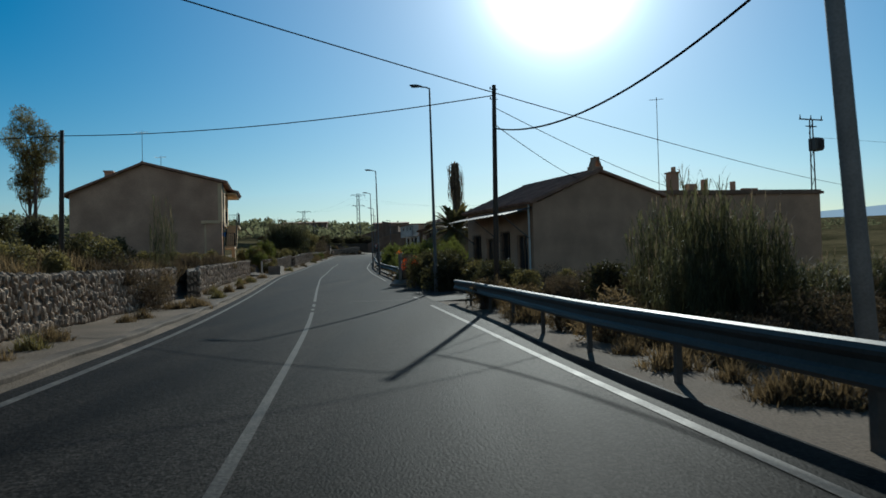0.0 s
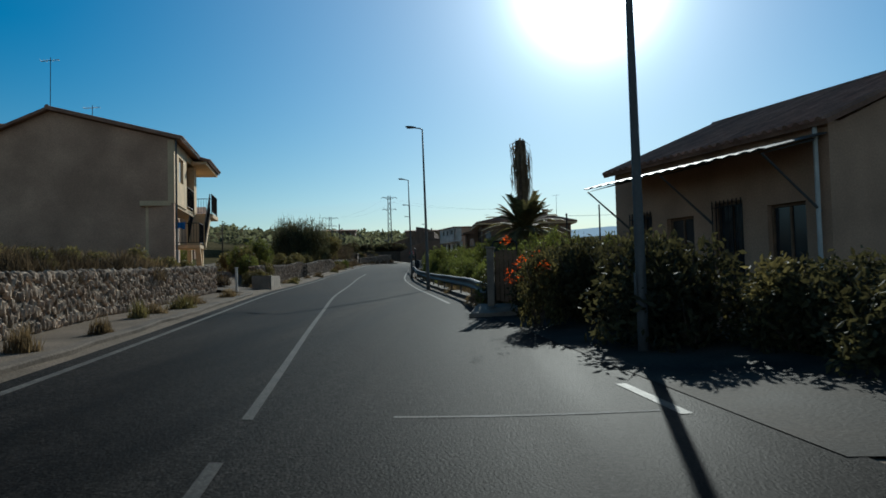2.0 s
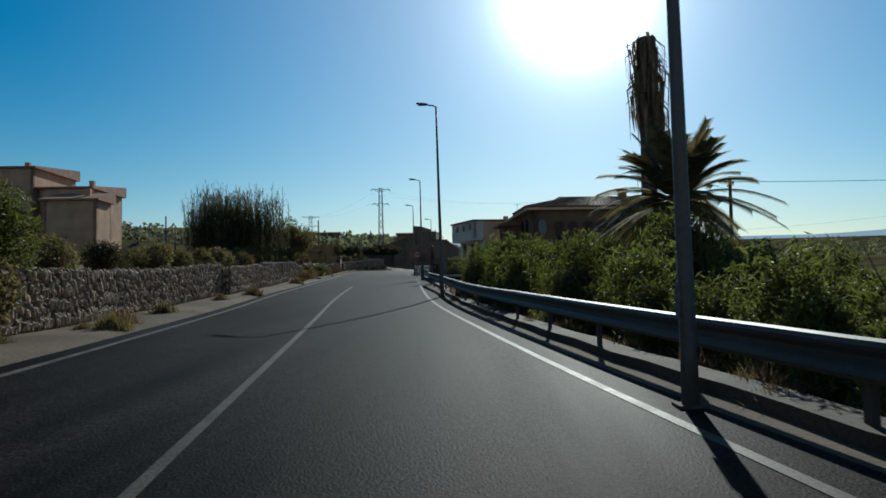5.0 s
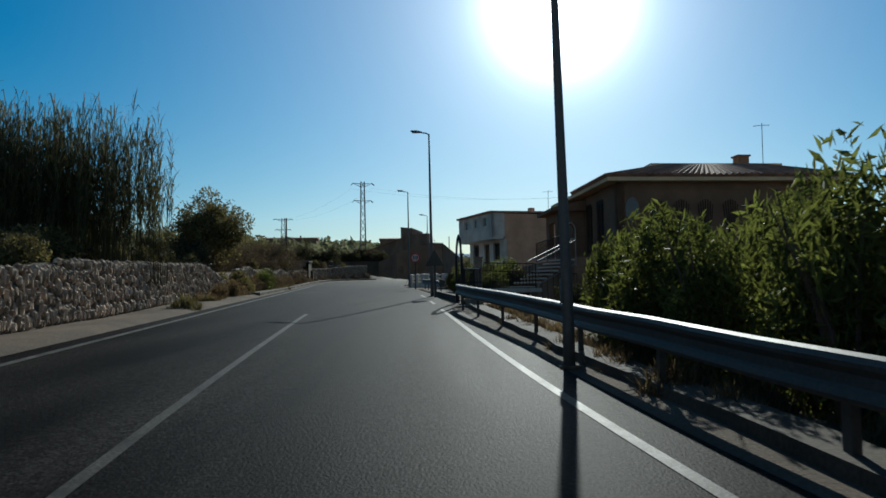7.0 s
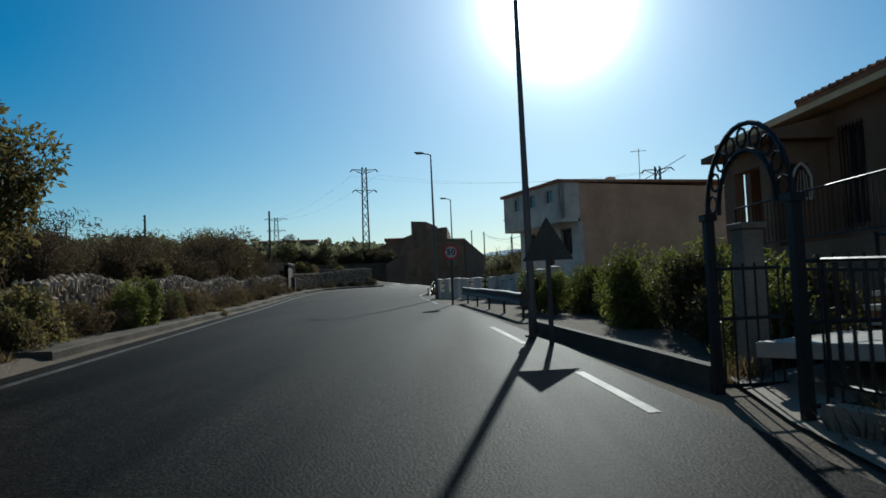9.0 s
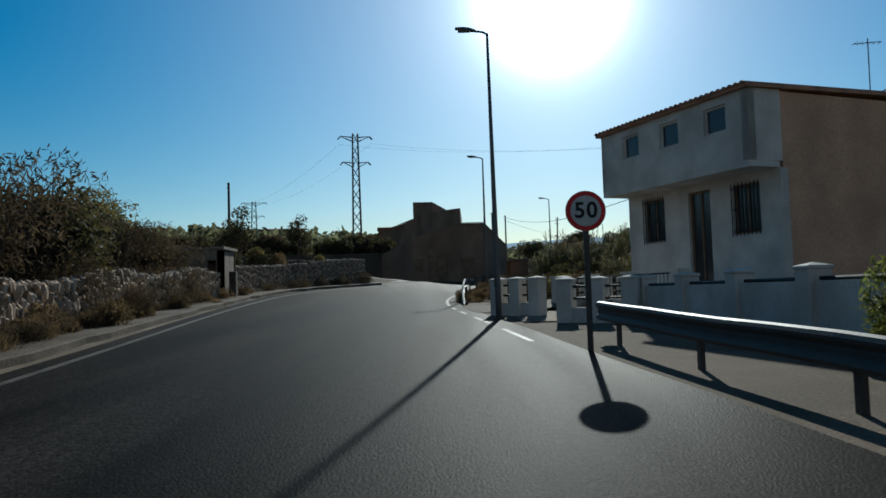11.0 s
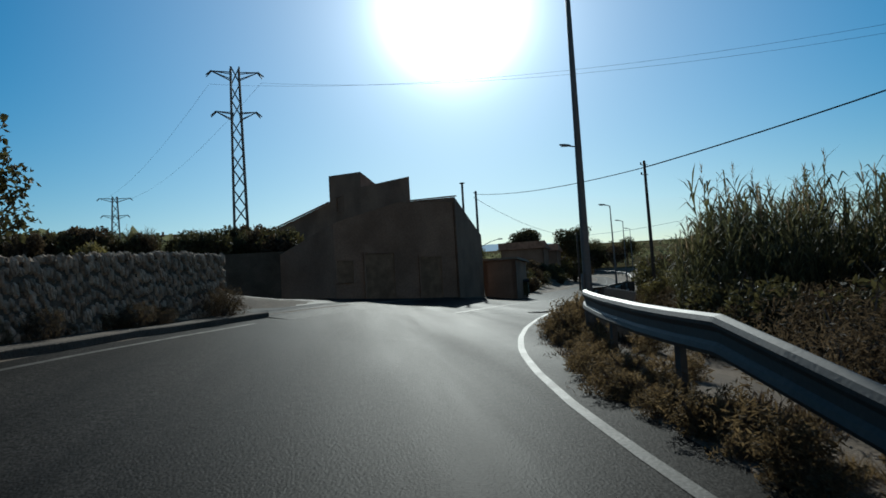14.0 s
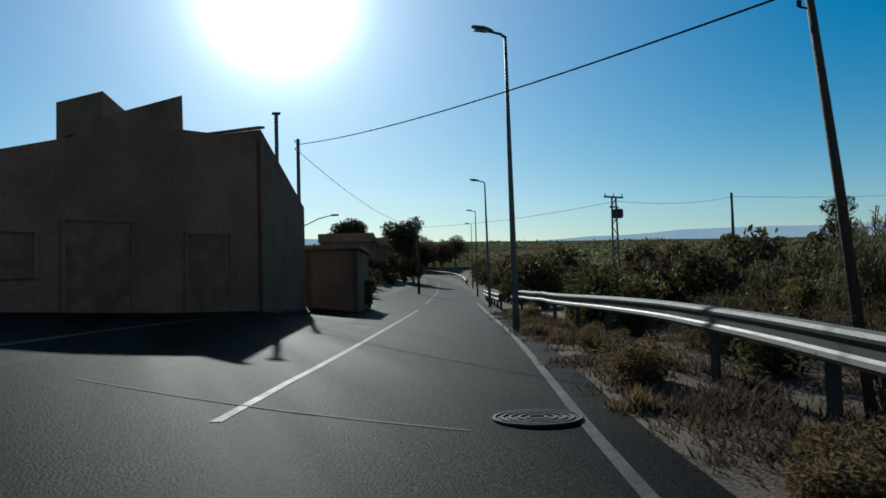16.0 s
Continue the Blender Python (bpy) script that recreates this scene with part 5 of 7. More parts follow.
# -- old works at the junction --
def old_works():
    h = thing("old_works", "old brown plastered works with square tower and uneven roofs", "works", (0, 0, 0))
    g = 3.6

    def block(name, outline, tops, label=""):
        bm = bmesh.new()
        prism(bm, outline, g, tops)
        return part(name, bm, OLD_PLASTER, h, label)

    block("right_wing", [(-10.6, 171.4), (-8.3, 177.2), (-10.6, 183.0), (-15.0, 181.0), (-12.5, 175.0)], [9.45, 7.95, 8.3, 9.8, 9.8], "plain plastered gable wing")
    block("middle_block", [(-12.47, 174.95), (-12.05, 183), (-12.9, 187), (-15.0, 179.9)], [11.15, 11.0, 10.8, 11.42])
    block("tower", [(-14.95, 179.85), (-13.6, 185.0), (-14.6, 188.2), (-16.9, 184.6)], [12.35, 12.2, 12.6, 12.95], "square tower block")
    block("left_wing", [(-16.85, 184.65), (-13.0, 190), (-20, 202), (-23.2, 197.5)], [11.2, 11.3, 10.5, 10.2])
    block("front_block", [(-10.7, 171.45), (-13.6, 169.9), (-16.6, 168.5), (-19.5, 173.6), (-15.1, 180.0), (-12.55, 175.1)], [9.2, 9.1, 8.1, 7.1, 8.4, 9.0], "plain plastered front block with a low gable")
    for x, y, w, z0, z1 in ((-12.1, 170.73, 1.2, 4.0, 6.5), (-14.6, 169.45, 1.5, 4.0, 6.7), (-16.2, 168.7, 0.8, 5.4, 6.4)):
        turn = 25.8
        cx, cy = x + 0.03, y - 0.06
        fr = part("window" if w < 1 else "door", boxes(*[((cx + math.cos(radians(turn)) * o, cy + math.sin(radians(turn)) * o, zc), (ww, 0.14, hh), turn) for o, zc, ww, hh in ((-(w + 0.06) / 2, (z0 + z1) / 2, 0.06, z1 - z0), ((w + 0.06) / 2, (z0 + z1) / 2, 0.06, z1 - z0), (0, z1 + 0.03, w + 0.12, 0.06))]), OLD_PLASTER, h)
        part("shutter", boxes(((cx, cy + 0.02, (z0 + z1) / 2), (w, 0.08, z1 - z0), turn)), WOOD, fr)
    # roof slabs with tile edges
    for a, b, z0, z1 in (((-10.55, 171.3), (-12.45, 174.9), 9.46, 9.8), ((-16.9, 184.6), (-23.3, 197.5), 11.2, 10.22)):
        bm = bmesh.new()
        d = Vector((b[0] - a[0], b[1] - a[1])).normalized()
        nx, ny = d.y, -d.x
        rows = [[(p[0] + nx * q, p[1] + ny * q, z + dz) for q, dz in ((-0.12, 0.0), (-0.12, 0.05), (0.06, 0.06), (0.06, 0.0))] for p, z in ((a, z0), (b, z1))]
        loft(bm, rows, closed=True)
        part("eave", bm, TILE, h)
    # openings with deep reveals
    for (x, y), w, z0, z1 in (((-16.1, 183.0), 0.9, 10.4, 11.3), ((-18.4, 187.9), 1.2, 5.6, 7.2), ((-20.6, 192.3), 1.2, 5.6, 7.2)):
        bm = bmesh.new()
        f = 0.09
        turn = 117.0
        for sx, cz, ww, hh in ((-(w + f) / 2, (z0 + z1) / 2, f, z1 - z0 + 2 * f), ((w + f) / 2, (z0 + z1) / 2, f, z1 - z0 + 2 * f), (0, z1 + f / 2, w, f), (0, z0 - f / 2, w, f)):
            dx, dy = math.cos(radians(turn)) * sx, math.sin(radians(turn)) * sx
            box(bm, (x + dx - 0.08, y + dy - 0.04, cz), (ww, 0.22, hh), turn)
        fr = part("window", bm, OLD_PLASTER, h)
        bm = boxes(((x - 0.03, y - 0.015, (z0 + z1) / 2), (w, 0.06, z1 - z0), turn))
        part("shutter", bm, WOOD, fr)
    bm = bmesh.new()
    tube(bm, [(-9.75, 174.0, 7.8), (-9.75, 174.0, 10.5)], 0.06, 8)
    box(bm, (-9.75, 174.0, 10.52), (0.24, 0.24, 0.04))
    part("flue", bm, POLE_STEEL, h, "metal stove flue")
    bm = bmesh.new()
    tube(bm, [(-8.3, 177.4, 7.3), (-7.8, 177.1, 7.55), (-7.4, 176.9, 7.65)], 0.018, 6)
    box(bm, (-7.28, 176.84, 7.66), (0.26, 0.1, 0.06), -25)
    part("wall_lamp", bm, POLE_STEEL, h, "small bracket lamp")
    return h


old_works()


def low_annex():
    h = thing("annex", "low flat-roofed plastered annex beside the works", "annex", (-8.1, 178.2, 4.3), -20.0)
    d = [(0.8, 1.6, 0.0, 2.0), (2.6, 3.4, 0.9, 1.8)]
    panels("wall", h, OLD_PLASTER, ((0, 5.4), (0, 0), -0.4, 2.2, 0.25, d), ((0, 0), (1.9, 0), -0.4, 2.2, 0.25), ((1.9, 0), (1.9, 5.4), -0.4, 2.2, 0.25))
    for k, o in enumerate(d):
        window(h, (0, 5.4), (0, 0), o, name="door" if k == 0 else "window")
    bm = boxes(((0.95, 2.7, 2.26), (2.2, 5.8, 0.12)))
    part("roof", bm, CONCRETE, h)
    return h


low_annex()

bm = bmesh.new()
for a, b in (((-45.0, 171.5), (-31.0, 172.2)), ((-31.0, 172.2), (-19.2, 173.4))):
    d = Vector((b[0] - a[0], b[1] - a[1])).normalized()
    prism(bm, [a, b, (b[0] - d.y * 0.3, b[1] + d.x * 0.3), (a[0] - d.y * 0.3, a[1] + d.x * 0.3)], 3.6, [7.2, 7.3, 7.3, 7.2])
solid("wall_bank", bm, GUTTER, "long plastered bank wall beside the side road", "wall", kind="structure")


def gate_hut():
    x, y = -23.4, 134.0
    z = terrain_z(x + 1.2, y)
    h = thing("pump_hut", "small grey plastered pump hut with open doorway in the wall", "hut", (x, y, z - 0.4), 0.0)
    panels("wall", h, CONCRETE, ((0.0, 0), (1.25, 0), 0, 2.12, 0.22, [(0.72, 1.02, 0.25, 1.75)]), ((1.25, 0.0), (1.25, 1.6), 0, 2.08, 0.2), ((1.25, 1.62), (0.0, 1.62), 0, 2.08, 0.2), ((0.0, 1.6), (0.0, 0.24), 0, 2.08, 0.2))
    part("roof", boxes(((0.62, 0.8, 2.17), (1.4, 1.8, 0.1))), CONCRETE, h)
    part("door", boxes(((0.87, 0.3, 0.95), (0.32, 0.04, 1.45))), WOOD, h)
    part("gate_pillar", box(bmesh.new(), (1.5, 0.4, 0.6), (0.24, 0.28, 1.5), 0, 0.02), GUTTER, h)
    return h


gate_hut()


def planter_block():
    x, y = -13.6, 52.5
    z = terrain_z(x_left(y) - 0.8, y)
    h = thing("drive_wall", "low white rendered wall end at the house drive", "wall end", (x, y, z), 8.0)
    bm = bmesh.new()
    box(bm, (-0.32, -0.1, 0.2), (0.75, 0.22, 0.75), 0, 0.01)
    box(bm, (0.0, 1.6, 0.2), (0.24, 3.4, 0.75), 0, 0.01)
    part("wall", bm, CONCRETE, h)
    return h


planter_block()
gpost = thing("gate_post", "slim white rendered gate post at the house drive", "post", (-13.95, 49.1, terrain_z(-13.95, 49.1)), 8)
part("shaft", box(bmesh.new(), (0, 0, 0.38), (0.09, 0.09, 1.1), 0, 0.01), WHITE, gpost)
part("cap", box(bmesh.new(), (0, 0, 0.95), (0.12, 0.12, 0.04), 0, 0.01), WHITE, gpost)


# far houses
def far_house(x, y, w, l, hgt, turn, mat, label, storeys=2, dz=0.0, high_front=False):
    z = terrain_z(x, y) + dz
    h = thing("far_house", label, "house", (x, y, z), turn, group="far houses")
    op = []
    for s in range(storeys):
        for k in range(int(w / 2.6)):
            op.append((0.9 + k * 2.6, 1.9 + k * 2.6, 0.9 + s * 2.9, 2.1 + s * 2.9))
    panels("wall", h, mat, ((0, 0), (w, 0), -1, hgt, 0.25, op), ((w, 0), (w, l), -1, hgt, 0.25), ((w, l), (0, l), -1, hgt, 0.25), ((0, l), (0, 0), -1, hgt, 0.25))
    for o in op:
        window(h, (0, 0), (w, 0), o)
    bm = bmesh.new()
    prism(bm, [(-0.3, -0.3), (w + 0.3, -0.3), (w + 0.3, l + 0.3), (-0.3, l + 0.3)], hgt, [hgt + 1.0, hgt + 1.0, hgt + 0.15, hgt + 0.15] if high_front else [hgt + 0.15, hgt + 0.15, hgt + 1.0, hgt + 1.0])
    roof = part("roof", bm, TILE, h)
    bm = boxes(((w * 0.7, l * 0.5, hgt + 0.7), (0.42, 0.42, 0.9)))
    part("chimney", bm, mat, roof)
    return h


far_house(-53.0, 112.0, 8.2, 8, 7.7, 3, BROWN_RENDER, "brown two-storey farmhouse behind shrubs")
far_house(-44.6, 113.0, 4.3, 7, 6.3, 3, GREY_RENDER, "grey farm building joined to the farmhouse", 2)
far_house(-42.3, 109.5, 4.2, 3, 5.0, 3, BROWN_RENDER, "low brown barn before the farmhouse", 1)
far_house(6.0, 240.0, 6, 6, 3.6, -22, OLD_PLASTER, "plain plastered roadside house under pines", 1, high_front=True)
far_house(10.8, 246.5, 5, 6, 3.4, -22, OLD_PLASTER, "small pale roadside house under pines", 1, high_front=True)
far_house(-62, 285, 16, 8, 3.0, 5, OLD_PLASTER, "long low plastered farm shed on the hillside", 1)
far_house(-26, 262, 12, 8, 3.6, 4, OLD_PLASTER, "plain hillside house among scrub", 1)


# rubbish container
def container(x, y):
    z = terrain_z(x, y)
    t = thing("waste_container", "dark wheeled waste container with rounded lid", "container", (x, y, max(z, road_z(x, y))), -20)
    bm = bmesh.new()
    prism(bm, [(-0.6, -0.4), (0.6, -0.4), (0.6, 0.4), (-0.6, 0.4)], 0.15, 0.95)
    part("body", bm, LEAF_DARK, t)
    bm = bmesh.new()
    loft(bm, [[(-0.65, 0.45 * math.cos(a), 0.95 + 0.22 * math.sin(a)), (0.65, 0.45 * math.cos(a), 0.95 + 0.22 * math.sin(a))] for a in [k * math.pi / 8 for k in range(9)]])
    part("lid", bm, BLACK, t)
    for sx in (-0.5, 0.5):
        for sy in (-0.3, 0.3):
            bm = bmesh.new()
            tube(bm, [(sx - 0.03, sy, 0.08), (sx + 0.03, sy, 0.08)], 0.08, 10)
            part("wheel", bm, BLACK, t)
    return t


container(-5.4, 181.0)


# yard gate and posts by the hedge
def yard_gate():
    x, y = -4.3, 37.9
    z = road_z(x, y)
    t = thing("yard_gate", "weathered plank yard gate and pale post on a raised concrete step", "gate", (x, y, z + 0.5), -6.0)
    bm = bmesh.new()
    prism(bm, [(-0.5, -0.35), (0.0, -0.5), (0.65, -0.4), (0.8, 0.4), (-0.35, 0.4)], -0.7, [-0.44, -0.43, -0.38, -0.24, -0.24])
    part("step", bm, CONCRETE, t, "broken concrete step")
    gp = part("gate_post", box(bmesh.new(), (0, 0, 0.4), (0.17, 0.18, 1.36), 0, 0.012), CONCRETE, t)
    part("post_cap", box(bmesh.new(), (0, 0, 1.1), (0.23, 0.24, 0.05), 0, 0.01), CONCRETE, gp)
    for k in range(5):
        part("plank", box(bmesh.new(), (0.16 + k * 0.105, 0.02, 0.43), (0.09, 0.025, 1.18 + 0.04 * (k % 3)), 0, 0.004), WOOD, t)
    for zz in (0.25, 0.85):
        part("crossbar", box(bmesh.new(), (0.36, 0.055, zz), (0.56, 0.04, 0.08), 0, 0.004), WOOD, t)
    return t


yard_gate()


def iron_frame():
    x, y = -4.2, 39.6
    t = thing("pergola_frame", "bare dark iron tube frame over the hedge", "frame", (x, y, terrain_z(x, y)), 8)
    for sx in (0, 0.64):
        part("upright", tube(bmesh.new(), [(sx, 0, -0.1), (sx, 0, 1.72), (sx + (0.05 if sx == 0 else -0.05), 0, 1.8)], 0.022, 6), IRON, t)
    part("top_rail", tube(bmesh.new(), [(0.05, 0, 1.8), (0.59, 0, 1.8)], 0.022, 6), IRON, t)
    part("low_rail", tube(bmesh.new(), [(0.0, 0, 1.55), (0.64, 0, 1.55)], 0.018, 6), IRON, t)
    for k in range(2):
        part("brace", tube(bmesh.new(), [(0.08 + k * 0.26, 0, 1.56), (0.24 + k * 0.26, 0, 1.79)], 0.012, 5), IRON, t)
    return t


iron_frame()


# ---------- poles, wires, signs, pylons ----------
def utility_pole(x, y, top_z, r=0.13, lean=(0, 0), mat=None, label="dark wooden telegraph pole", crossarm=0):
    zg = terrain_z(x, y)
    t = thing("telegraph_pole", label, "telegraph pole", (x, y, zg), group="telegraph poles")
    h = top_z - zg
    bm = bmesh.new()
    tube(bm, [(0, 0, -0.4), (lean[0] * 0.5, lean[1] * 0.5, h * 0.5), (lean[0], lean[1], h)], [r, r * 0.88, r * 0.72], 10)
    part("pole", bm, mat or POLE_WOOD, t, smooth=True)
    bm = bmesh.new()
    for k in range(2):
        tube(bm, [(lean[0] - 0.1, lean[1], h - 0.12 - k * 0.3), (lean[0] + 0.1, lean[1], h - 0.12 - k * 0.3)], 0.012, 6)
        box(bm, (lean[0] - 0.11, lean[1], h - 0.08 - k * 0.3), (0.035, 0.035, 0.07))
    part("insulator", bm, IRON, t)
    if crossarm:
        bm = boxes(((lean[0], lean[1], h - 0.15), (crossarm, 0.1, 0.1), 15))
        part("crossarm", bm, mat or POLE_WOOD, t)
    return t


def wire(a, b, sag, r=0.012, label="thin black overhead cable"):
    pts = []
    a, b = Vector(a), Vector(b)
    for i in range(25):
        k = i / 24
        p = a.lerp(b, k)
        p.z -= sag * 4 * k * (1 - k)
        pts.append(p)
    bm = bmesh.new()
    tube(bm, pts, r, 5)
    return solid("cable", bm, CABLE, label, "cable", group="overhead cables")


utility_pole(2.75, 8.3, 8.6, 0.12, (-0.55, 0), POLE_CONCRETE, "thick grey concrete telegraph pole by the barrier")
utility_pole(-0.6, 21.8, 6.15, 0.085, (0.1, 0.0), label="wooden telegraph pole behind the barrier")
utility_pole(-15.9, 27.0, 6.2, 0.10, (0.1, 0))
utility_pole(-10.3, 12.5, 8.5, 0.12, (0.12, 0))
utility_pole(-30.2, 164.9, 12.45, 0.12, (0, 0))
utility_pole(-7.2, 155.6, 8.3, 0.058, (0.28, 0.8), label="leaning wooden telegraph pole in the reeds")
utility_pole(-8.1, 179.2, 10.8, 0.09, (0, 0), POLE_STEEL, "thin metal service mast at the works")
utility_pole(-36.0, 148.0, 10.4, 0.11)
utility_pole(8.0, 96.0, 8.2, 0.1)
utility_pole(3.0, 82.0, 6.2, 0.09)
utility_pole(9.0, 214.0, 10.8, 0.12)
utility_pole(28.0, 196.0, 11.6, 0.13)
utility_pole(-58.0, 180.0, 13.5, 0.12)
utility_pole(-48.0, 150.0, 12.0, 0.12)
T1, T0, TL = (-0.52, 21.8, 5.85), (2.25, 8.3, 8.3), (-15.8, 27.0, 6.0)
wire(TL, T1, 0.28, 0.016)
wire((-0.55, 21.7, 4.86), (2.5, 8.3, 4.62), 0.76, 0.022)
wire((-14.0, 2.6, 5.6), (29.0, 57.6, 6.3), 0.45, 0.014)
wire((-0.52, 21.8, 5.5), (10.4, 41.5, 5.0), 0.15, 0.012)
wire((-0.52, 21.8, 5.0), (4.5, 36.0, 4.9), 0.1, 0.012)
wire(TL, (-60, 30, 10), 1.2, 0.014)
wire((-8.05, 179.2, 10.6), (-6.92, 156.4, 8.1), 0.25, 0.014)
wire((-6.92, 156.4, 8.1), (-1.0, 126.0, 9.5), 0.5, 0.018)
wire((-8.05, 179.2, 10.3), (9.0, 214.0, 10.6), 0.7, 0.012)
wire((12.9, 189.0, 9.9), (28.0, 196.0, 11.3), 0.3, 0.012)
wire((12.9, 189.0, 9.9), (9.0, 214.0, 10.4), 0.3, 0.012)
wire((28.0, 196.0, 11.3), (90.0, 205.0, 16.0), 0.8, 0.014)
wire((3.0, 82.0, 6.0), (40.0, 90.0, 8.0), 0.4, 0.012)
wire((30.2, 66.0, 11.5), (90.0, 90.0, 14.0), 1.0, 0.014)


def transformer_pole(x, y, top_z, turn=0.0, arm=2.6, tank=1.0):
    zg = terrain_z(x, y)
    h = top_z - zg
    t = thing("transformer_pole", "lattice steel pole with a grey transformer", "transformer pole", (x, y, zg), turn, group="transformer poles")
    bm = bmesh.new()
    for sx in (-0.22, 0.22):
        tube(bm, [(sx * 1.3, 0, -0.3), (sx * 0.7, 0, h)], 0.06, 6)
    for k in range(10):
        z0, z1 = h * k / 10, h * (k + 1) / 10
        s = 1 if k % 2 else -1
        tube(bm, [(-0.27 * s, 0, z0), (0.27 * s, 0, z1)], 0.03, 5)
    part("mast", bm, POLE_STEEL, t)
    bm = boxes(((0, 0, h), (arm, 0.1, 0.1)), ((0, 0, h - 0.6), (arm * 0.46, 0.08, 0.08)))
    part("crossarm", bm, POLE_STEEL, t)
    bm = bmesh.new()
    for sx in (-arm * 0.46, 0, arm * 0.46):
        tube(bm, [(sx, 0, h + 0.05), (sx, 0, h + 0.05 + 0.35 * tank)], [0.06 * tank, 0.03], 7)
    part("insulator", bm, IRON, t)
    bm = bmesh.new()
    zc = h - 0.6 - 1.6 * tank * tank
    box(bm, (0.35 * tank, -0.1, zc), (0.95 * tank, 0.8 * tank, 1.1 * tank), 0, 0.05 * tank)
    for k in range(5):
        box(bm, ((0.35 - 0.36 + k * 0.18) * tank, -0.1 - 0.48 * tank, zc), (0.04 * tank, 0.16 * tank, 0.85 * tank))
    part("transformer", bm, POLE_STEEL, t, "ribbed grey transformer tank")
    return t


transformer_pole(30.3, 65.9, 13.0, 20)
transformer_pole(12.75, 189.1, 10.15, 10, 1.5, 0.5)


def pylon(x, y, top_z, arms, base_w=1.1, top_w=0.55, turn=0.0, zg=None):
    zg = terrain_z(x, y) if zg is None else zg
    h = top_z - zg
    t = thing("pylon", "grey lattice steel power pylon", "pylon", (x, y, zg), turn, group="power pylons")
    bm = bmesh.new()

    def corner(k, z):
        w = base_w + (top_w - base_w) * z / h
        sx, sy = ((-1, -1), (1, -1), (1, 1), (-1, 1))[k % 4]
        return Vector((sx * w / 2, sy * w / 2, z))

    for k in range(4):
        tube(bm, [corner(k, -0.5), corner(k, h)], 0.065, 4)
    n = int(h / 1.0)
    for i in range(n):
        z0, z1 = h * i / n, h * (i + 1) / n
        for k in range(4):
            a, b = (corner(k, z0), corner(k + 1, z1)) if i % 2 else (corner(k + 1, z0), corner(k, z1))
            tube(bm, [a, b], 0.045, 4, False)
    part("mast", bm, POLE_STEEL, t)
    for z, w in arms:
        for s in (-1, 1):
            tip = Vector((s * w, 0, h - z + 0.1))
            bm = bmesh.new()
            tube(bm, [(s * 0.2, -0.2, h - z), tip, (s * 0.2, 0.2, h - z), (s * 0.2, 0.2, h - z - 0.45), tip - Vector((s * 0.04, 0, 0.04)), (s * 0.2, -0.2, h - z - 0.45), (s * 0.2, -0.2, h - z)], 0.034, 4)
            arm = part("crossarm", bm, POLE_STEEL, t)
            for e in (Vector((s * 0.35, -0.2, -0.32)), Vector((s * 0.3, 0.3, -0.3))):
                part("insulator", tube(bmesh.new(), [tip, tip + e], [0.07, 0.03], 6), POLE_STEEL, arm)
    bm = boxes(((0, 0, 0.1), (base_w + 0.5, base_w + 0.5, 1.4)))
    part("footing", bm, CONCRETE, t)
    return t


pylon(-22.35, 182.2, 19.6, ((0.35, 1.4), (2.9, 1.2)), 0.85, 0.5, 12)
pylon(-46.0, 240.0, 20.6, ((0.3, 1.9), (2.6, 1.5)), 1.2, 0.6, 10)
pylon(7.5, 160.5, 14.7, ((0.3, 1.2), (1.9, 1.1)), 0.9, 0.42, -25)
for s in (-1, 1):
    wire((-22.35 + s * 1.6, 182.2, 18.6), (-46.0 + s * 1.8, 240.0, 20.2), 1.2, 0.007)
    wire((-22.35 + s * 1.6, 182.2, 18.6), (7.5 + s * 1.2, 160.5, 14.2), 1.0, 0.006)


def sign_post(parent, h):
    bm = boxes(((0, 0.03, h / 2 - 0.1), (0.08, 0.04, h + 0.2)))
    part("post", bm, STEEL, parent)


def speed_sign(x, y, centre_z, turn):
    zg = terrain_z(x, y)
    h = centre_z - zg
    t = thing("speed_sign", "round white speed limit sign with red rim", "road sign", (x, y, zg), turn)
    sign_post(t, h + 0.25)
    R = 0.295

    def disc(r, y0, y1, mat, name, label=""):
        bm = bmesh.new()
        tube(bm, [(0, y0, h), (0, y1, h)], r, 40)
        return part(name, bm, mat, t, label)

    disc(R, -0.006, 0.012, STEEL, "back_plate")
    disc(R - 0.004, -0.012, -0.0065, RED, "rim")
    disc(R * 0.76, -0.018, -0.0125, SIGN_WHITE, "face")
    for digit, dx in (("5", -0.09), ("0", 0.09)):
        cu = bpy.data.curves.new("numeral", "FONT")
        cu.body, cu.align_x, cu.align_y, cu.size, cu.extrude = digit, "CENTER", "CENTER", 0.32, 0.003
        cu.offset = 0.008
        cu.materials.append(BLACK)
        ob = new("numeral", cu)
        ob.parent = t
        ob.matrix_basis = pose(dx, -0.022, h, 90, 0, 0)
    return t


speed_sign(-12.66, 118.8, 4.77, 0.0)


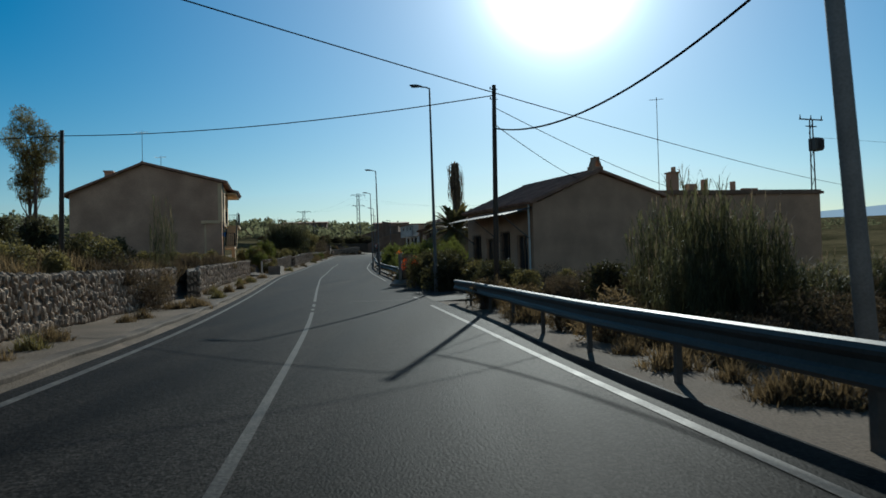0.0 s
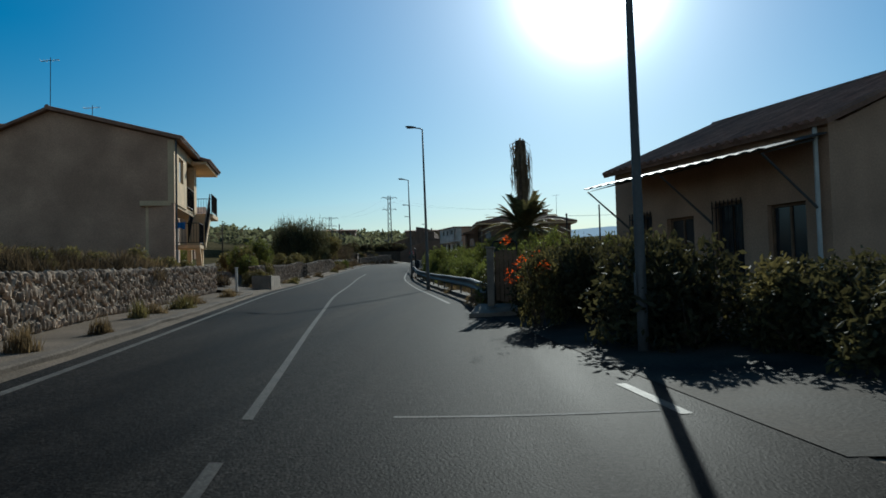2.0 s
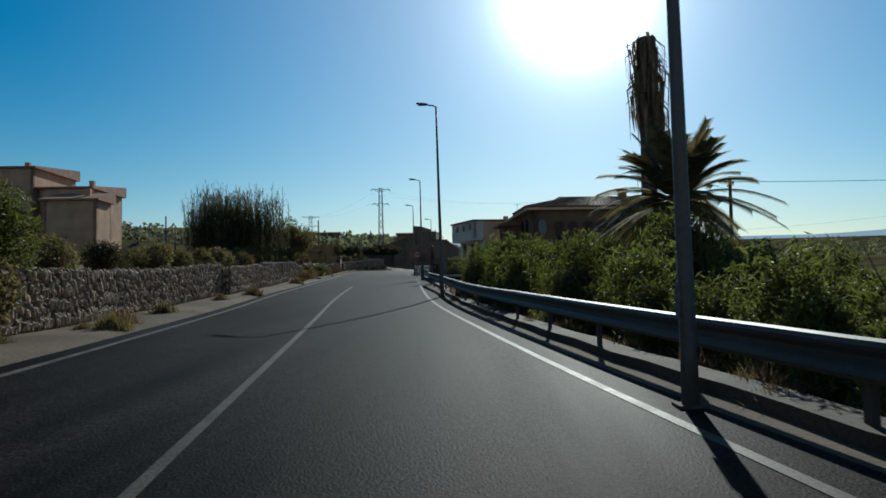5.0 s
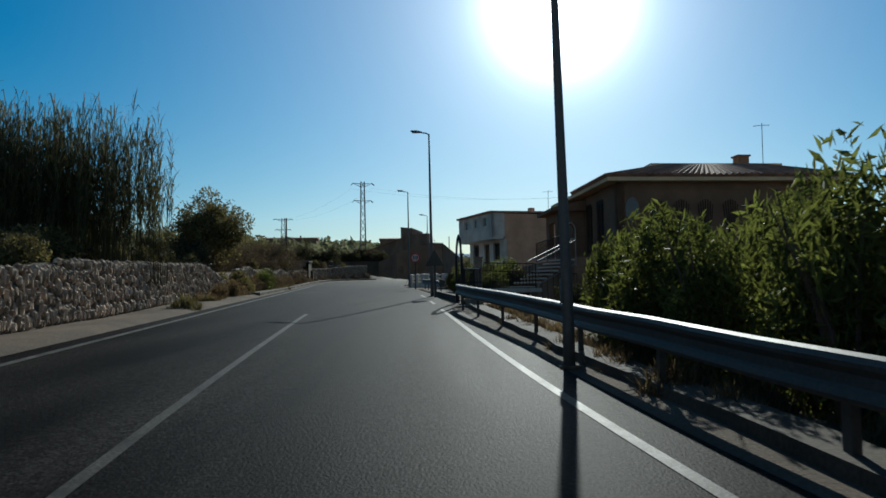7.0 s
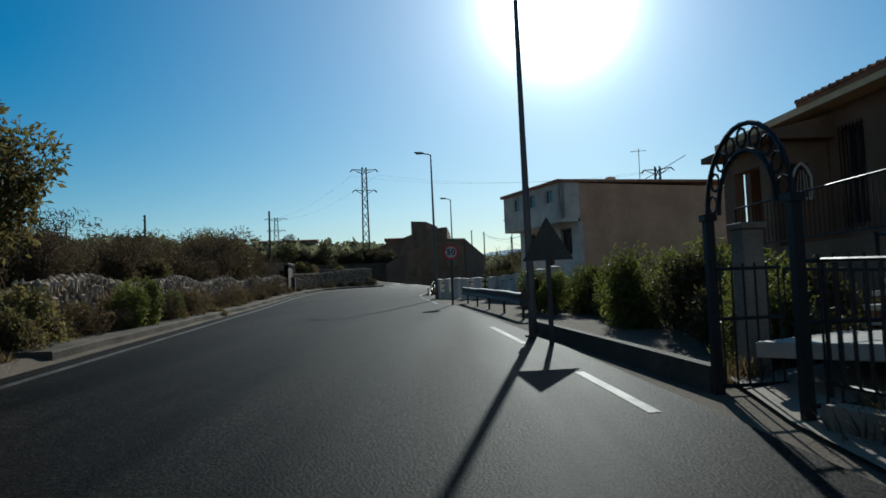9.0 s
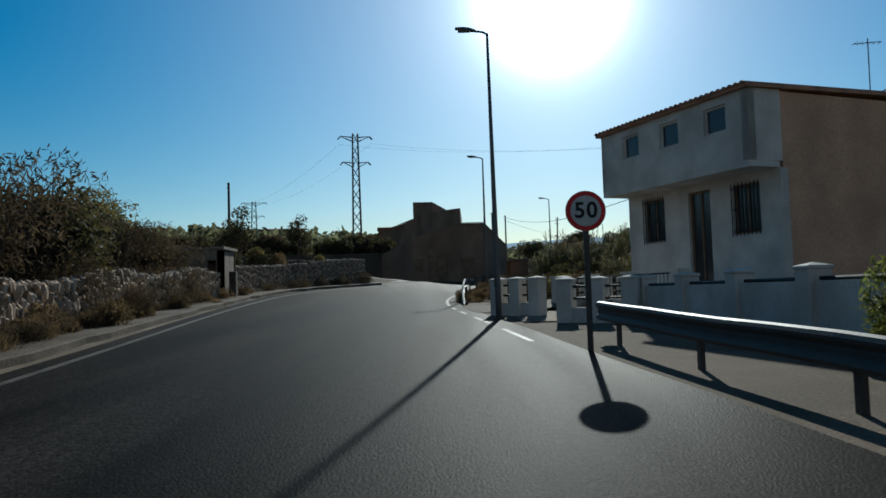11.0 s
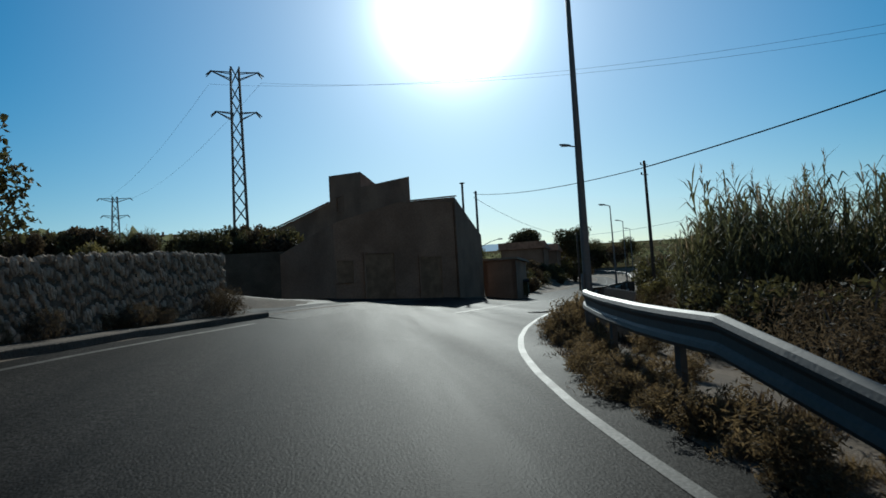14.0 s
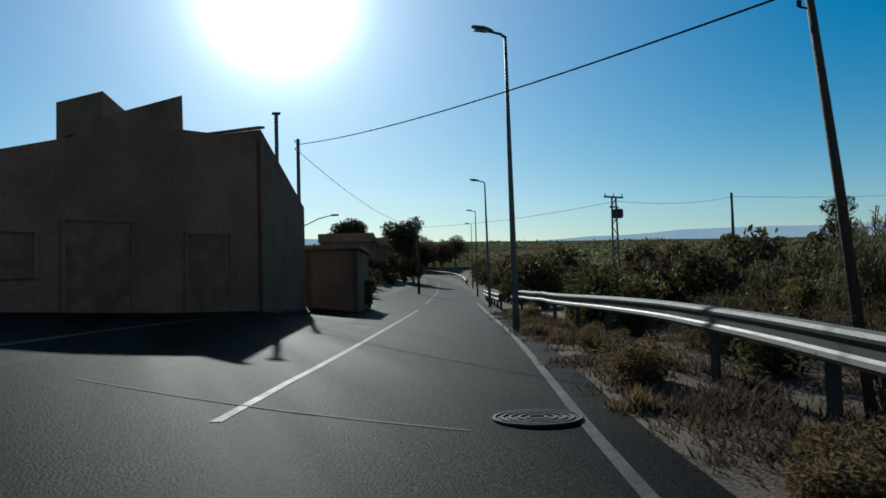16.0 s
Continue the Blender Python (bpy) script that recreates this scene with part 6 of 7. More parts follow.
def yield_sign(x, y, centre_z, turn):
    zg = terrain_z(x, y)
    h = centre_z - zg
    t = thing("warning_sign", "triangular warning sign seen from its grey back", "road sign", (x, y, zg), turn)
    sign_post(t, h + 0.2)
    for s, y0, y1, mat, name in ((0.40, 0.0, 0.014, STEEL, "back_plate"), (0.395, 0.0145, 0.02, RED, "rim"), (0.28, 0.0205, 0.026, SIGN_WHITE, "face")):
        bm = bmesh.new()
        tri_pts = [(-s, -0.577 * s), (s, -0.577 * s), (0, 1.155 * s)]
        a = [bm.verts.new((px, y0, h + pz)) for px, pz in tri_pts]
        b = [bm.verts.new((px, y1, h + pz)) for px, pz in tri_pts]
        bm.faces.new(a)
        bm.faces.new(b[::-1])
        for k in range(3):
            bm.faces.new((a[k], b[k], b[(k + 1) % 3], a[(k + 1) % 3]))
        part(name, bm, mat, t)
    return t


yield_sign(-11.3, 101.3, 3.72, -8)


# ---------- plants ----------
def mesh_from_arrays(name, verts, faces, mats, mat_index=None):
    me = bpy.data.meshes.new(name)
    me.from_pydata([tuple(v) for v in verts], [], faces)
    for m in mats:
        me.materials.append(m)
    if mat_index is not None:
        me.polygons.foreach_set("material_index", mat_index)
    return me


def leaf_cloud(rng, centres, radii, count, size, slim=0.45, droop=0.0):
    """Vertices and faces of folded leaves strewn through a set of balls, denser near their skins."""
    verts, faces = [], []
    centres, radii = np.array(centres), np.array(radii)
    pick = rng.choice(len(centres), count, p=radii.max(1) ** 2 / (radii.max(1) ** 2).sum())
    d = rng.normal(size=(count, 3))
    d /= np.linalg.norm(d, axis=1, keepdims=True)
    r = rng.uniform(0.35, 1.0, (count, 1)) ** 0.5 * rng.uniform(0.85, 1.18, (count, 1))
    p = centres[pick] + d * radii[pick] * r
    ax = rng.normal(size=(count, 3)) + d * 0.8
    ax[:, 2] -= droop
    ax /= np.linalg.norm(ax, axis=1, keepdims=True)
    sd = np.cross(ax, rng.normal(size=(count, 3)))
    sd /= np.linalg.norm(sd, axis=1, keepdims=True) + 1e-9
    nn = np.cross(ax, sd)
    s = size * rng.uniform(0.6, 1.35, (count, 1))
    a = p - ax * s * 0.5
    b = p + sd * s * slim * 0.5 + nn * s * 0.08
    c = p + ax * s * 0.5
    e = p - sd * s * slim * 0.5 + nn * s * 0.08
    v = np.stack([a, b, c, e], 1).reshape(-1, 3)
    f = [(4 * i, 4 * i + 1, 4 * i + 2, 4 * i + 3) for i in range(count)]
    return v, f


def twigs(rng, n, h, w):
    bm = bmesh.new()
    for i in range(n):
        a = rng.uniform(0, math.tau)
        q = rng.uniform(0.4, 0.95)
        tip = (math.cos(a) * w * q, math.sin(a) * w * q, h * rng.uniform(0.5, 0.95))
        tube(bm, [(math.cos(a) * 0.05, math.sin(a) * 0.05, -0.1), (tip[0] * 0.45, tip[1] * 0.45, tip[2] * 0.6), tip], [0.03, 0.02, 0.006], 4, False)
    return bm


def bush_proto(seed, h, w, leaves, size, mat, slim=0.45):
    rng = np.random.default_rng(seed)
    n = 9
    cs, rs = [], []
    for i in range(n):
        a, q = rng.uniform(0, math.tau), rng.uniform(0, 0.62) * w
        z = h * rng.uniform(0.22, 0.72)
        cs.append((math.cos(a) * q, math.sin(a) * q, z))
        k = rng.uniform(0.28, 0.5)
        rs.append((w * k, w * k, min(h * k * 0.9, h - z)))
    v, f = leaf_cloud(rng, cs, rs, leaves, size, slim)
    v[:, 2] = np.maximum(v[:, 2], -0.05)
    crown = mesh_from_arrays("foliage", v, f, [mat])
    bm = twigs(rng, 10, h, w * 0.7)
    return crown, mesh_of(bm, "twig", BARK)


def place(proto, name, label, category, x, y, scale=1.0, turn=None, group="", lift=0.0, parts=("foliage", "twig"), sz=1.0):
    t = thing(name, label, category, (x, y, terrain_z(x, y) - 0.05 + lift), 0, group)
    t.rotation_euler = (0, 0, random.uniform(0, math.tau) if turn is None else radians(turn))
    t.scale = (scale, scale, scale * sz)
    for me, nm in zip(proto, parts):
        ob = new(nm, me)
        ob.parent = t
        if nm in ("plume", "cane", "leaf_mass", "twig"):
            tagged(ob, kind="stuff")
    return t


OLIVE = [bush_proto(100 + i, 1.5, 1.1, 2600, 0.13, LEAF_OLIVE) for i in range(4)]
DARK = [bush_proto(120 + i, 1.6, 1.2, 2600, 0.14, LEAF_DARK) for i in range(3)]
GREEN = [bush_proto(140 + i, 2.0, 1.0, 3200, 0.17, LEAF_GREEN, 0.24) for i in range(4)]
BROWN = [bush_proto(170 + i, 1.3, 1.2, 2600, 0.1, BROWN_GRASS, 0.2) for i in range(2)]
FAR_SCRUB = [bush_proto(180 + i, 1.6, 1.2, 1000, 0.21, LEAF_DARK if i < 3 else BROWN_GRASS) for i in range(4)]
DRYB = [bush_proto(160 + i, 0.8, 0.7, 1500, 0.11, DRY_GRASS, 0.2) for i in range(3)]


def tuft_proto(seed, n, h, spread, mat, plume=False):
    rng = np.random.default_rng(seed)
    verts, faces = [], []
    for i in range(n):
        a, q = rng.uniform(0, math.tau), spread * rng.uniform(0, 1) ** 0.7
        base = np.array((math.cos(a) * q, math.sin(a) * q, -0.04))
        b = rng.uniform(0, math.tau)
        lean = h * rng.uniform(0.1, 0.7)
        hh = h * rng.uniform(0.25, 1.15) * (1.0 - 0.62 * (q / spread) ** 2)
        d = np.array((math.cos(b), math.sin(b), 0.0))
        s = np.array((-math.sin(b), math.cos(b), 0.0)) * 0.007 * (1 + h)
        mid, tip = base + d * lean * 0.35 + (0, 0, hh * 0.6), base + d * lean + (0, 0, hh)
        k = len(verts)
        verts += [base - s, base + s, mid + s, mid - s, tip]
        faces += [(k, k + 1, k + 2, k + 3), (k + 3, k + 2, k + 4)]
    return (mesh_from_arrays("grass", verts, faces, [mat]),)


TUFTS = [tuft_proto(200 + i, 420, 0.45, 0.42, DRY_GRASS) for i in range(4)]
GTUFT = [tuft_proto(210 + i, 380, 0.5, 0.4, LEAF_OLIVE) for i in range(2)]


def reed_proto(seed, n, h, w, d=None):
    """A stand of giant reed: canes, long arching leaves and some plumes."""
    rng = np.random.default_rng(seed)
    d = d or w
    sv, sf, lv, lf, pv, pf = [], [], [], [], [], []
    for i in range(n):
        x, y = rng.uniform(-w, w), rng.uniform(-d, d)
        hh = h * rng.uniform(0.55, 1.0) * (1 - 0.25 * (x / w) ** 2)
        lean = rng.normal(size=2) * 0.07 * hh
        p0, p1 = np.array((x, y, -0.1)), np.array((x + lean[0], y + lean[1], hh))
        k = len(sv)
        for p, r in ((p0, 0.014), (p1, 0.005)):
            for a in range(3):
                sv.append(p + (math.cos(a * 2.094) * r, math.sin(a * 2.094) * r, 0))
        sf += [(k + a, k + (a + 1) % 3, k + 3 + (a + 1) % 3, k + 3 + a) for a in range(3)]
        for q in range(int(10 + hh * 2)):
            t = rng.uniform(0.42, 1.0)
            o = p0 + (p1 - p0) * t
            b = rng.uniform(0, math.tau)
            L = rng.uniform(0.35, 0.75)
            dr = np.array((math.cos(b), math.sin(b), 0.0))
            s = np.array((-math.sin(b), math.cos(b), 0.0)) * rng.uniform(0.014, 0.026)
            m1, tip = o + dr * L * 0.34 + (0, 0, L * 0.5), o + dr * L * 0.75 + (0, 0, L * rng.uniform(0.1, 0.85))
            k = len(lv)
            lv += [o - s * 0.5, o + s * 0.5, m1 + s, m1 - s, tip]
            lf += [(k, k + 1, k + 2, k + 3), (k + 3, k + 2, k + 4)]
        if rng.uniform() < 0.22:
            for q in range(14):
                o = p1 + (0, 0, rng.uniform(-0.05, 0.35))
                b = rng.uniform(0, math.tau)
                dr = np.array((math.cos(b) * 0.07, math.sin(b) * 0.07, 0.16))
                s = np.array((-math.sin(b), math.cos(b), 0.0)) * 0.012
                k = len(pv)
                pv += [o - s, o + s, o + dr]
                pf.append((k, k + 1, k + 2))
    return mesh_from_arrays("cane", sv, sf, [REED]), mesh_from_arrays("leaf_mass", lv, lf, [REED]), mesh_from_arrays("plume", pv, pf, [PLUME])


REEDS = [reed_proto(300 + i, 130, 3.6, 1.5) for i in range(3)]
TALLREEDS = [reed_proto(310 + i, 150, 4.6, 1.7) for i in range(3)]


def tree(x, y, h, crown, seed, mat, label, leaves=7000, size=0.16, trunk=0.16, low=0.35, slim=0.4, lift=0.0):
    rng = np.random.default_rng(seed)
    t = thing("tree", label, "tree", (x, y, terrain_z(x, y) - 0.05 + lift), group="trees")
    bm = bmesh.new()
    tips = []
    tube(bm, [(0, 0, -0.3), (0.05, 0.03, h * low), (0.1, 0.0, h * 0.6), (0.05, 0.05, h * 0.85)], [trunk, trunk * 0.8, trunk * 0.5, trunk * 0.15], 8)
    for i in range(9):
        a = i * 2.4 + rng.uniform(-0.4, 0.4)
        z0 = h * rng.uniform(low * 0.8, 0.7)
        r = crown * rng.uniform(0.5, 0.85)
        tip = (math.cos(a) * r, math.sin(a) * r, z0 + h * rng.uniform(0.12, 0.28))
        tube(bm, [(0.04, 0.02, z0), (tip[0] * 0.5, tip[1] * 0.5, z0 + (tip[2] - z0) * 0.35), tip], [trunk * 0.4, trunk * 0.25, 0.015], 5)
        tips.append(tip)
    part("trunk", bm, BARK, t)
    cs, rs = [], []
    for tip in tips + [(0, 0, h * 0.85), (crown * 0.3, 0, h * 0.72), (-crown * 0.3, 0.1, h * 0.7), (0, crown * 0.3, h * 0.62), (0, -crown * 0.3, h * 0.6)]:
        for q in range(2):
            cs.append(np.array(tip) * (0.85, 0.85, 1.0) + rng.normal(size=3) * crown * 0.12)
            k = crown * rng.uniform(0.30, 0.55)
            rs.append((k, k, k * 0.85))
    v, f = leaf_cloud(rng, cs, rs, leaves, size, slim, 0.3)
    ob = new("crown", mesh_from_arrays("crown", v, f, [mat]))
    ob.parent = t
    return t


# left side, first stretch
rp = random.Random(11)
for y in [(-12 + 2.1 * i) for i in range(17)]:
    for k in range(2):
        yy = y + rp.uniform(-0.8, 0.8)
        x = x_left(yy) - rp.uniform(3.2, 9.0)
        if rp.random() < 0.55:
            place(rp.choice(OLIVE), "shrub", "grey-green dry shrub on the terrace", "shrub", x, yy, rp.uniform(0.5, 0.95), group="terrace shrubs")
        else:
            place(rp.choice(DRYB), "dry_shrub", "straw-coloured dry shrub on the terrace", "shrub", x, yy, rp.uniform(0.7, 1.2), group="dry shrubs")
for y in [26 + 1.6 * i for i in range(16)]:
    for k in range(3):
        yy = y + rp.uniform(-0.8, 0.8)
        x = x_left(yy) - rp.uniform(2.9, 4.6 + (3 if yy < 42 else 0))
        if k == 0:
            place(rp.choice(TUFTS), "grass_tuft", "tuft of dry straw-coloured grass", "grass", x, yy, rp.uniform(1.2, 1.9), group="dry grass tufts", parts=("grass",))
        else:
            place(rp.choice(DRYB if rp.random() < 0.6 else OLIVE), "dry_shrub", "dry brown shrub behind the stone wall", "shrub", x, yy, rp.uniform(0.5, 0.8), group="dry shrubs")
WILDGRASS = [tuft_proto(240, 1500, 0.85, 1.2, DRY_GRASS), tuft_proto(243, 1500, 0.8, 1.1, BROWN_GRASS), tuft_proto(244, 1500, 0.85, 1.2, BROWN_GRASS)]
for i in range(56):
    yy = rp.uniform(10, 52)
    place(rp.choice(WILDGRASS), "wild_grass", "tall dry brown grass behind the stone wall", "grass", x_left(yy) - rp.uniform(2.9, 7.5), yy, rp.uniform(0.8, 1.15), group="wild grass patches", parts=("grass",))
place(reed_proto(320, 62, 3.6, 1.5), "reed_clump", "small sparse stand of green giant reeds", "reeds", -11.3, 24.6, 0.24, parts=("cane", "leaf_mass", "plume"), sz=3.5)
for x, y, q in ((-10.3, 18.4, 0.8), (-10.2, 19.6, 0.95), (-10.0, 20.4, 0.7)):
    place(rp.choice(BROWN), "shrub", "soft dusty brown shrub hanging over the stone wall", "shrub", x, y, q, group="terrace shrubs")
for x, y, s in ((-17.5, 31, 1.1), (-19, 36, 1.3), (-22, 33, 1.5), (-24, 40, 1.6), (-20.5, 43, 1.2), (-26, 30, 1.7), (-29, 38, 1.9), (-16.4, 24, 1.0), (-20, 22, 1.5), (-25, 20, 1.7), (-31, 27, 2.0), (-34, 44, 2.2), (-37, 36, 2.3)):
    place(rp.choice(DARK + OLIVE), "shrub", "dark evergreen shrub near the house", "shrub", x, y, s, group="terrace shrubs")
tree(-32.9, 57, 12.2, 1.75, 501, LEAF_OLIVE, "slender pale eucalyptus behind dark shrubs", 11000, 0.2, 0.16, 0.42, 0.22)
tree(-34.1, 58.4, 10.2, 1.4, 502, LEAF_OLIVE, "slender pale eucalyptus behind dark shrubs", 7000, 0.2, 0.15, 0.3, 0.25)

for x, y, s in ((-16.6, 59.0, 0.85), (-16.0, 59.6, 0.9), (-16.6, 61.0, 0.95), (-17.4, 62.5, 1.0)):
    place(rp.choice(GREEN + OLIVE), "shrub", "tall leafy shrub behind the drive wall", "shrub", x, y, s, group="drive shrubs")
# drive planting and shrubs up to the reeds
for x, y, s, P_ in ((-15.2, 56.3, 0.6, OLIVE), (-16.2, 58.0, 0.7, GREEN), (-17.3, 60, 0.75, GREEN), (-15.0, 54.9, 0.5, DARK), (-18.6, 62.5, 0.8, OLIVE), (-17.0, 63.8, 0.7, OLIVE), (-19.5, 66.0, 0.8, OLIVE), (-21, 61, 0.9, GREEN), (-23, 66, 0.9, OLIVE), (-18.2, 68.5, 0.7, DARK), (-20.8, 70.5, 0.9, OLIVE), (-25, 72, 1.1, DARK), (-28, 66, 1.1, OLIVE), (-30, 76, 1.2, OLIVE), (-19.3, 72.5, 0.7, DARK)):
    place(rp.choice(P_), "shrub", "leafy green shrub by the house drive" if P_ is GREEN else "olive-green shrub above the stone wall", "shrub", x, y, s, group="wall shrubs")
for x, y in ((-21.3, 86.4), (-20.8, 86.2), (-20.2, 87.0), (-19.6, 88.0), (-19.0, 88.8), (-21.5, 87.6), (-20.7, 88.4)):
    place(rp.choice(TALLREEDS), "reed_stand", "tall stand of giant reeds with brown plumes", "reeds", x, y, rp.uniform(0.5, 0.6), group="reed stands", parts=("cane", "leaf_mass", "plume"), sz=rp.uniform(1.5, 1.8))
for i in range(26):
    yy = 70 + i * 1.15
    x = x_left(yy) - rp.uniform(2.3, 3.6)
    place(rp.choice(DARK + OLIVE), "shrub", "dark low shrub on top of the stone wall", "shrub", x, yy, rp.uniform(0.5, 0.85), group="wall shrubs")
tree(-20.4, 100.2, 2.75, 1.6, 511, LEAF_OLIVE, "dense grey-green carob tree above the wall", 14000, 0.14, 0.15, 0.12)
tree(-25.4, 101.0, 2.4, 1.5, 512, LEAF_DARK, "dark low olive tree above the wall", 8000, 0.15, 0.14, 0.2)
for i in range(48):
    yy = 92 + i * 1.25
    u = rp.uniform(2.4, 7.5)
    P_ = rp.choice((OLIVE, DRYB, DRYB, DARK))
    place(rp.choice(P_), "scrub_bush", "wild olive-green scrub above the wall" if P_ is not DRYB else "dry brown scrub above the wall", "shrub", x_left(yy) - u, yy, rp.uniform(0.45, 0.75) if P_ is not DRYB else rp.uniform(0.8, 1.3), group="roadside scrub")
for i in range(4):
    yy = 97 + i * 1.2
    place(rp.choice(OLIVE + DRYB), "shrub", "overhanging scrub before the stone wall", "shrub", x_left(yy) - rp.uniform(0.9, 1.7), yy, rp.uniform(0.45, 0.7), group="roadside scrub")
for i in range(60):
    yy = rp.uniform(94, 125)
    place(rp.choice(DRYB + TUFTS), "dry_scrub", "golden dry brush before the stone wall", "scrub", x_left(yy) - rp.uniform(0.75, 1.5), yy, rp.uniform(0.5, 0.95), group="dry brush", sz=rp.uniform(0.8, 1.2))
for i in range(9):
    yy = rp.uniform(104, 134)
    place(rp.choice(BROWN), "scrub_bush", "dusty brown scrub hanging over the wall", "scrub", x_left(yy) - rp.uniform(1.5, 2.4), yy, rp.uniform(0.7, 1.0), group="roadside scrub")
for i in range(26):
    yy = rp.uniform(98, 133)
    place(rp.choice(BROWN + DRYB), "scrub_bush", "brown scrub growing over the stone wall", "scrub", x_left(yy) - rp.uniform(0.95, 2.0), yy, rp.uniform(0.4, 0.65), group="roadside scrub", sz=rp.uniform(1.0, 1.35))
for i in range(40):
    yy = rp.uniform(100, 134)
    place(rp.choice(BROWN + BROWN + DARK[:1]), "scrub_bush", "tall dusty brown scrub behind the stone wall", "scrub", x_left(yy) - rp.uniform(2.3, 4.6), yy, rp.uniform(0.85, 1.2), group="roadside scrub", sz=rp.uniform(0.9, 1.2))
for i in range(16):
    yy = 101.5 + i * 1.15 + rp.uniform(-0.3, 0.3)
    place(rp.choice(BROWN), "scrub_bush", "brown dry weeds before the stone wall", "scrub", x_left(yy) - rp.uniform(1.0, 1.5), yy, rp.uniform(0.4, 0.7), group="roadside scrub", sz=rp.uniform(0.8, 1.1))
for x, y, s in ((-19.0, 104.5, 0.6), (-18.9, 103.7, 0.5), (-19.3, 107.0, 0.4)):
    place(rp.choice(GREEN), "shrub", "bright yellow-green shrub before the stone wall", "shrub", x, y, s, group="roadside scrub")
for y, u, q in ((118.4, 2.5, 1.25), (119.8, 2.2, 1.4), (120.9, 2.6, 1.5), (121.8, 1.9, 1.1), (122.9, 2.4, 1.2), (124.0, 2.3, 1.0)):
    place(rp.choice(BROWN + DARK[:1]), "scrub_bush", "tall dense feathery scrub hanging over the stone wall", "scrub", x_left(y) - u, y, q, group="roadside scrub", sz=1.15)
for x, y, h, c, s in ((-26.0, 133.0, 2.6, 1.5, 521), (-29.5, 139.5, 2.9, 1.5, 522)):
    tree(x, y, h, c, s, LEAF_OLIVE, "small wild olive tree behind the stone wall", 4500, 0.14, 0.1, 0.3)

tree(-24.2, 144.3, 3.1, 0.8, 523, LEAF_DARK, "sparse upright young tree behind the stone wall", 1500, 0.13, 0.05, 0.12, 0.5)
tree(-24.9, 144.9, 2.7, 0.7, 524, LEAF_DARK, "sparse upright young tree behind the stone wall", 1100, 0.13, 0.05, 0.12, 0.5)
tree(-21.9, 147.0, 2.75, 0.75, 525, LEAF_DARK, "small round tree behind the stone wall", 1600, 0.13, 0.08, 0.3, 0.5)
for x, y, s in ((-23.9, 131.0, 1.1), (-25.2, 129.0, 1.3), (-23.4, 128.0, 1.0), (-24.6, 125.5, 1.3), (-26.5, 131.5, 1.4), (-22.9, 125.8, 0.9), (-23.0, 138.0, 0.9), (-24.0, 141.0, 0.8), (-26.4, 143.0, 1.0), (-23.2, 120.5, 1.1), (-24.8, 118.0, 1.3)):
    place(rp.choice(BROWN + DARK), "shrub", "dusty scrub above the stone wall", "shrub", x, y, s * 0.8, group="roadside scrub", sz=1.1)
for i in range(60):
    yy = rp.uniform(101, 152)
    place(rp.choice(DRYB + BROWN), "dry_shrub", "straw-brown dry growth along the wall foot", "shrub", x_left(yy) - rp.uniform(0.85, 1.45), yy, rp.uniform(0.35, 0.6), group="dry shrubs", parts=("foliage", "twig"))

for y, s in ((27.6, 0.5), (29.3, 0.6), (31.8, 0.5), (35.5, 0.55)):
    place(rp.choice(GTUFT + TUFTS), "tall_weed", "tall thin roadside weeds on the dusty verge", "weed", x_left(y) - rp.uniform(0.7, 1.3), y, s, group="roadside weeds", parts=("grass",), sz=1.9)

# verge tufts
for i in range(46):
    yy = rp.uniform(8, 152)
    x = x_left(yy) - rp.uniform(0.5, 1.5)
    place(rp.choice(TUFTS + GTUFT), "grass_tuft", "tuft of dry grass on the dusty verge", "grass", x, yy, rp.uniform(0.5, 1.0), group="verge tufts", parts=("grass",))
for i in range(120):
    yy = rp.uniform(41, 98)
    x = x_right(yy) + rp.uniform(1.0, 2.5)
    place(rp.choice(TUFTS), "grass_tuft", "tuft of reddish dry grass under the barrier", "grass", x, yy, rp.uniform(0.5, 1.0), group="verge tufts", parts=("grass",))
for i in range(70):
    yy = rp.uniform(136, 178)
    x = x_right(yy) + rp.uniform(0.5, 2.2)
    place(rp.choice(TUFTS + DRYB[:1]), "grass_tuft", "tuft of reddish dry grass under the barrier", "grass", x, yy, rp.uniform(0.4, 0.75), group="verge tufts", parts=("grass",))

for i in range(70):
    yy = rp.uniform(137, 154)
    w = lerp_table(BEND, yy)
    place(rp.choice(DRYB), "dry_shrub", "low reddish-brown dry weeds before the crash barrier", "shrub", x_right(yy) + 0.45 + rp.uniform(0.1, 1) * max(0.15, w - 0.35), yy, rp.uniform(0.35, 0.6), group="dry shrubs", sz=rp.uniform(0.6, 1.0))
REDGRASS = [tuft_proto(230 + i, 320, 0.24, 0.55, RED_GRASS) for i in range(3)]
for i in range(300):
    yy = rp.uniform(136, 182) if i < 190 else rp.uniform(154, 176)
    w = lerp_table(BEND, yy)
    place(rp.choice(REDGRASS), "verge_grass", "low reddish-brown dry grass on the verge", "grass", x_right(yy) + 0.4 + rp.uniform(0, 1) * (w + 0.2), yy, rp.uniform(0.5, 1.0) if i < 190 else rp.uniform(0.9, 1.5), group="reddish verge grass", parts=("grass",), sz=rp.uniform(0.6, 1.0))

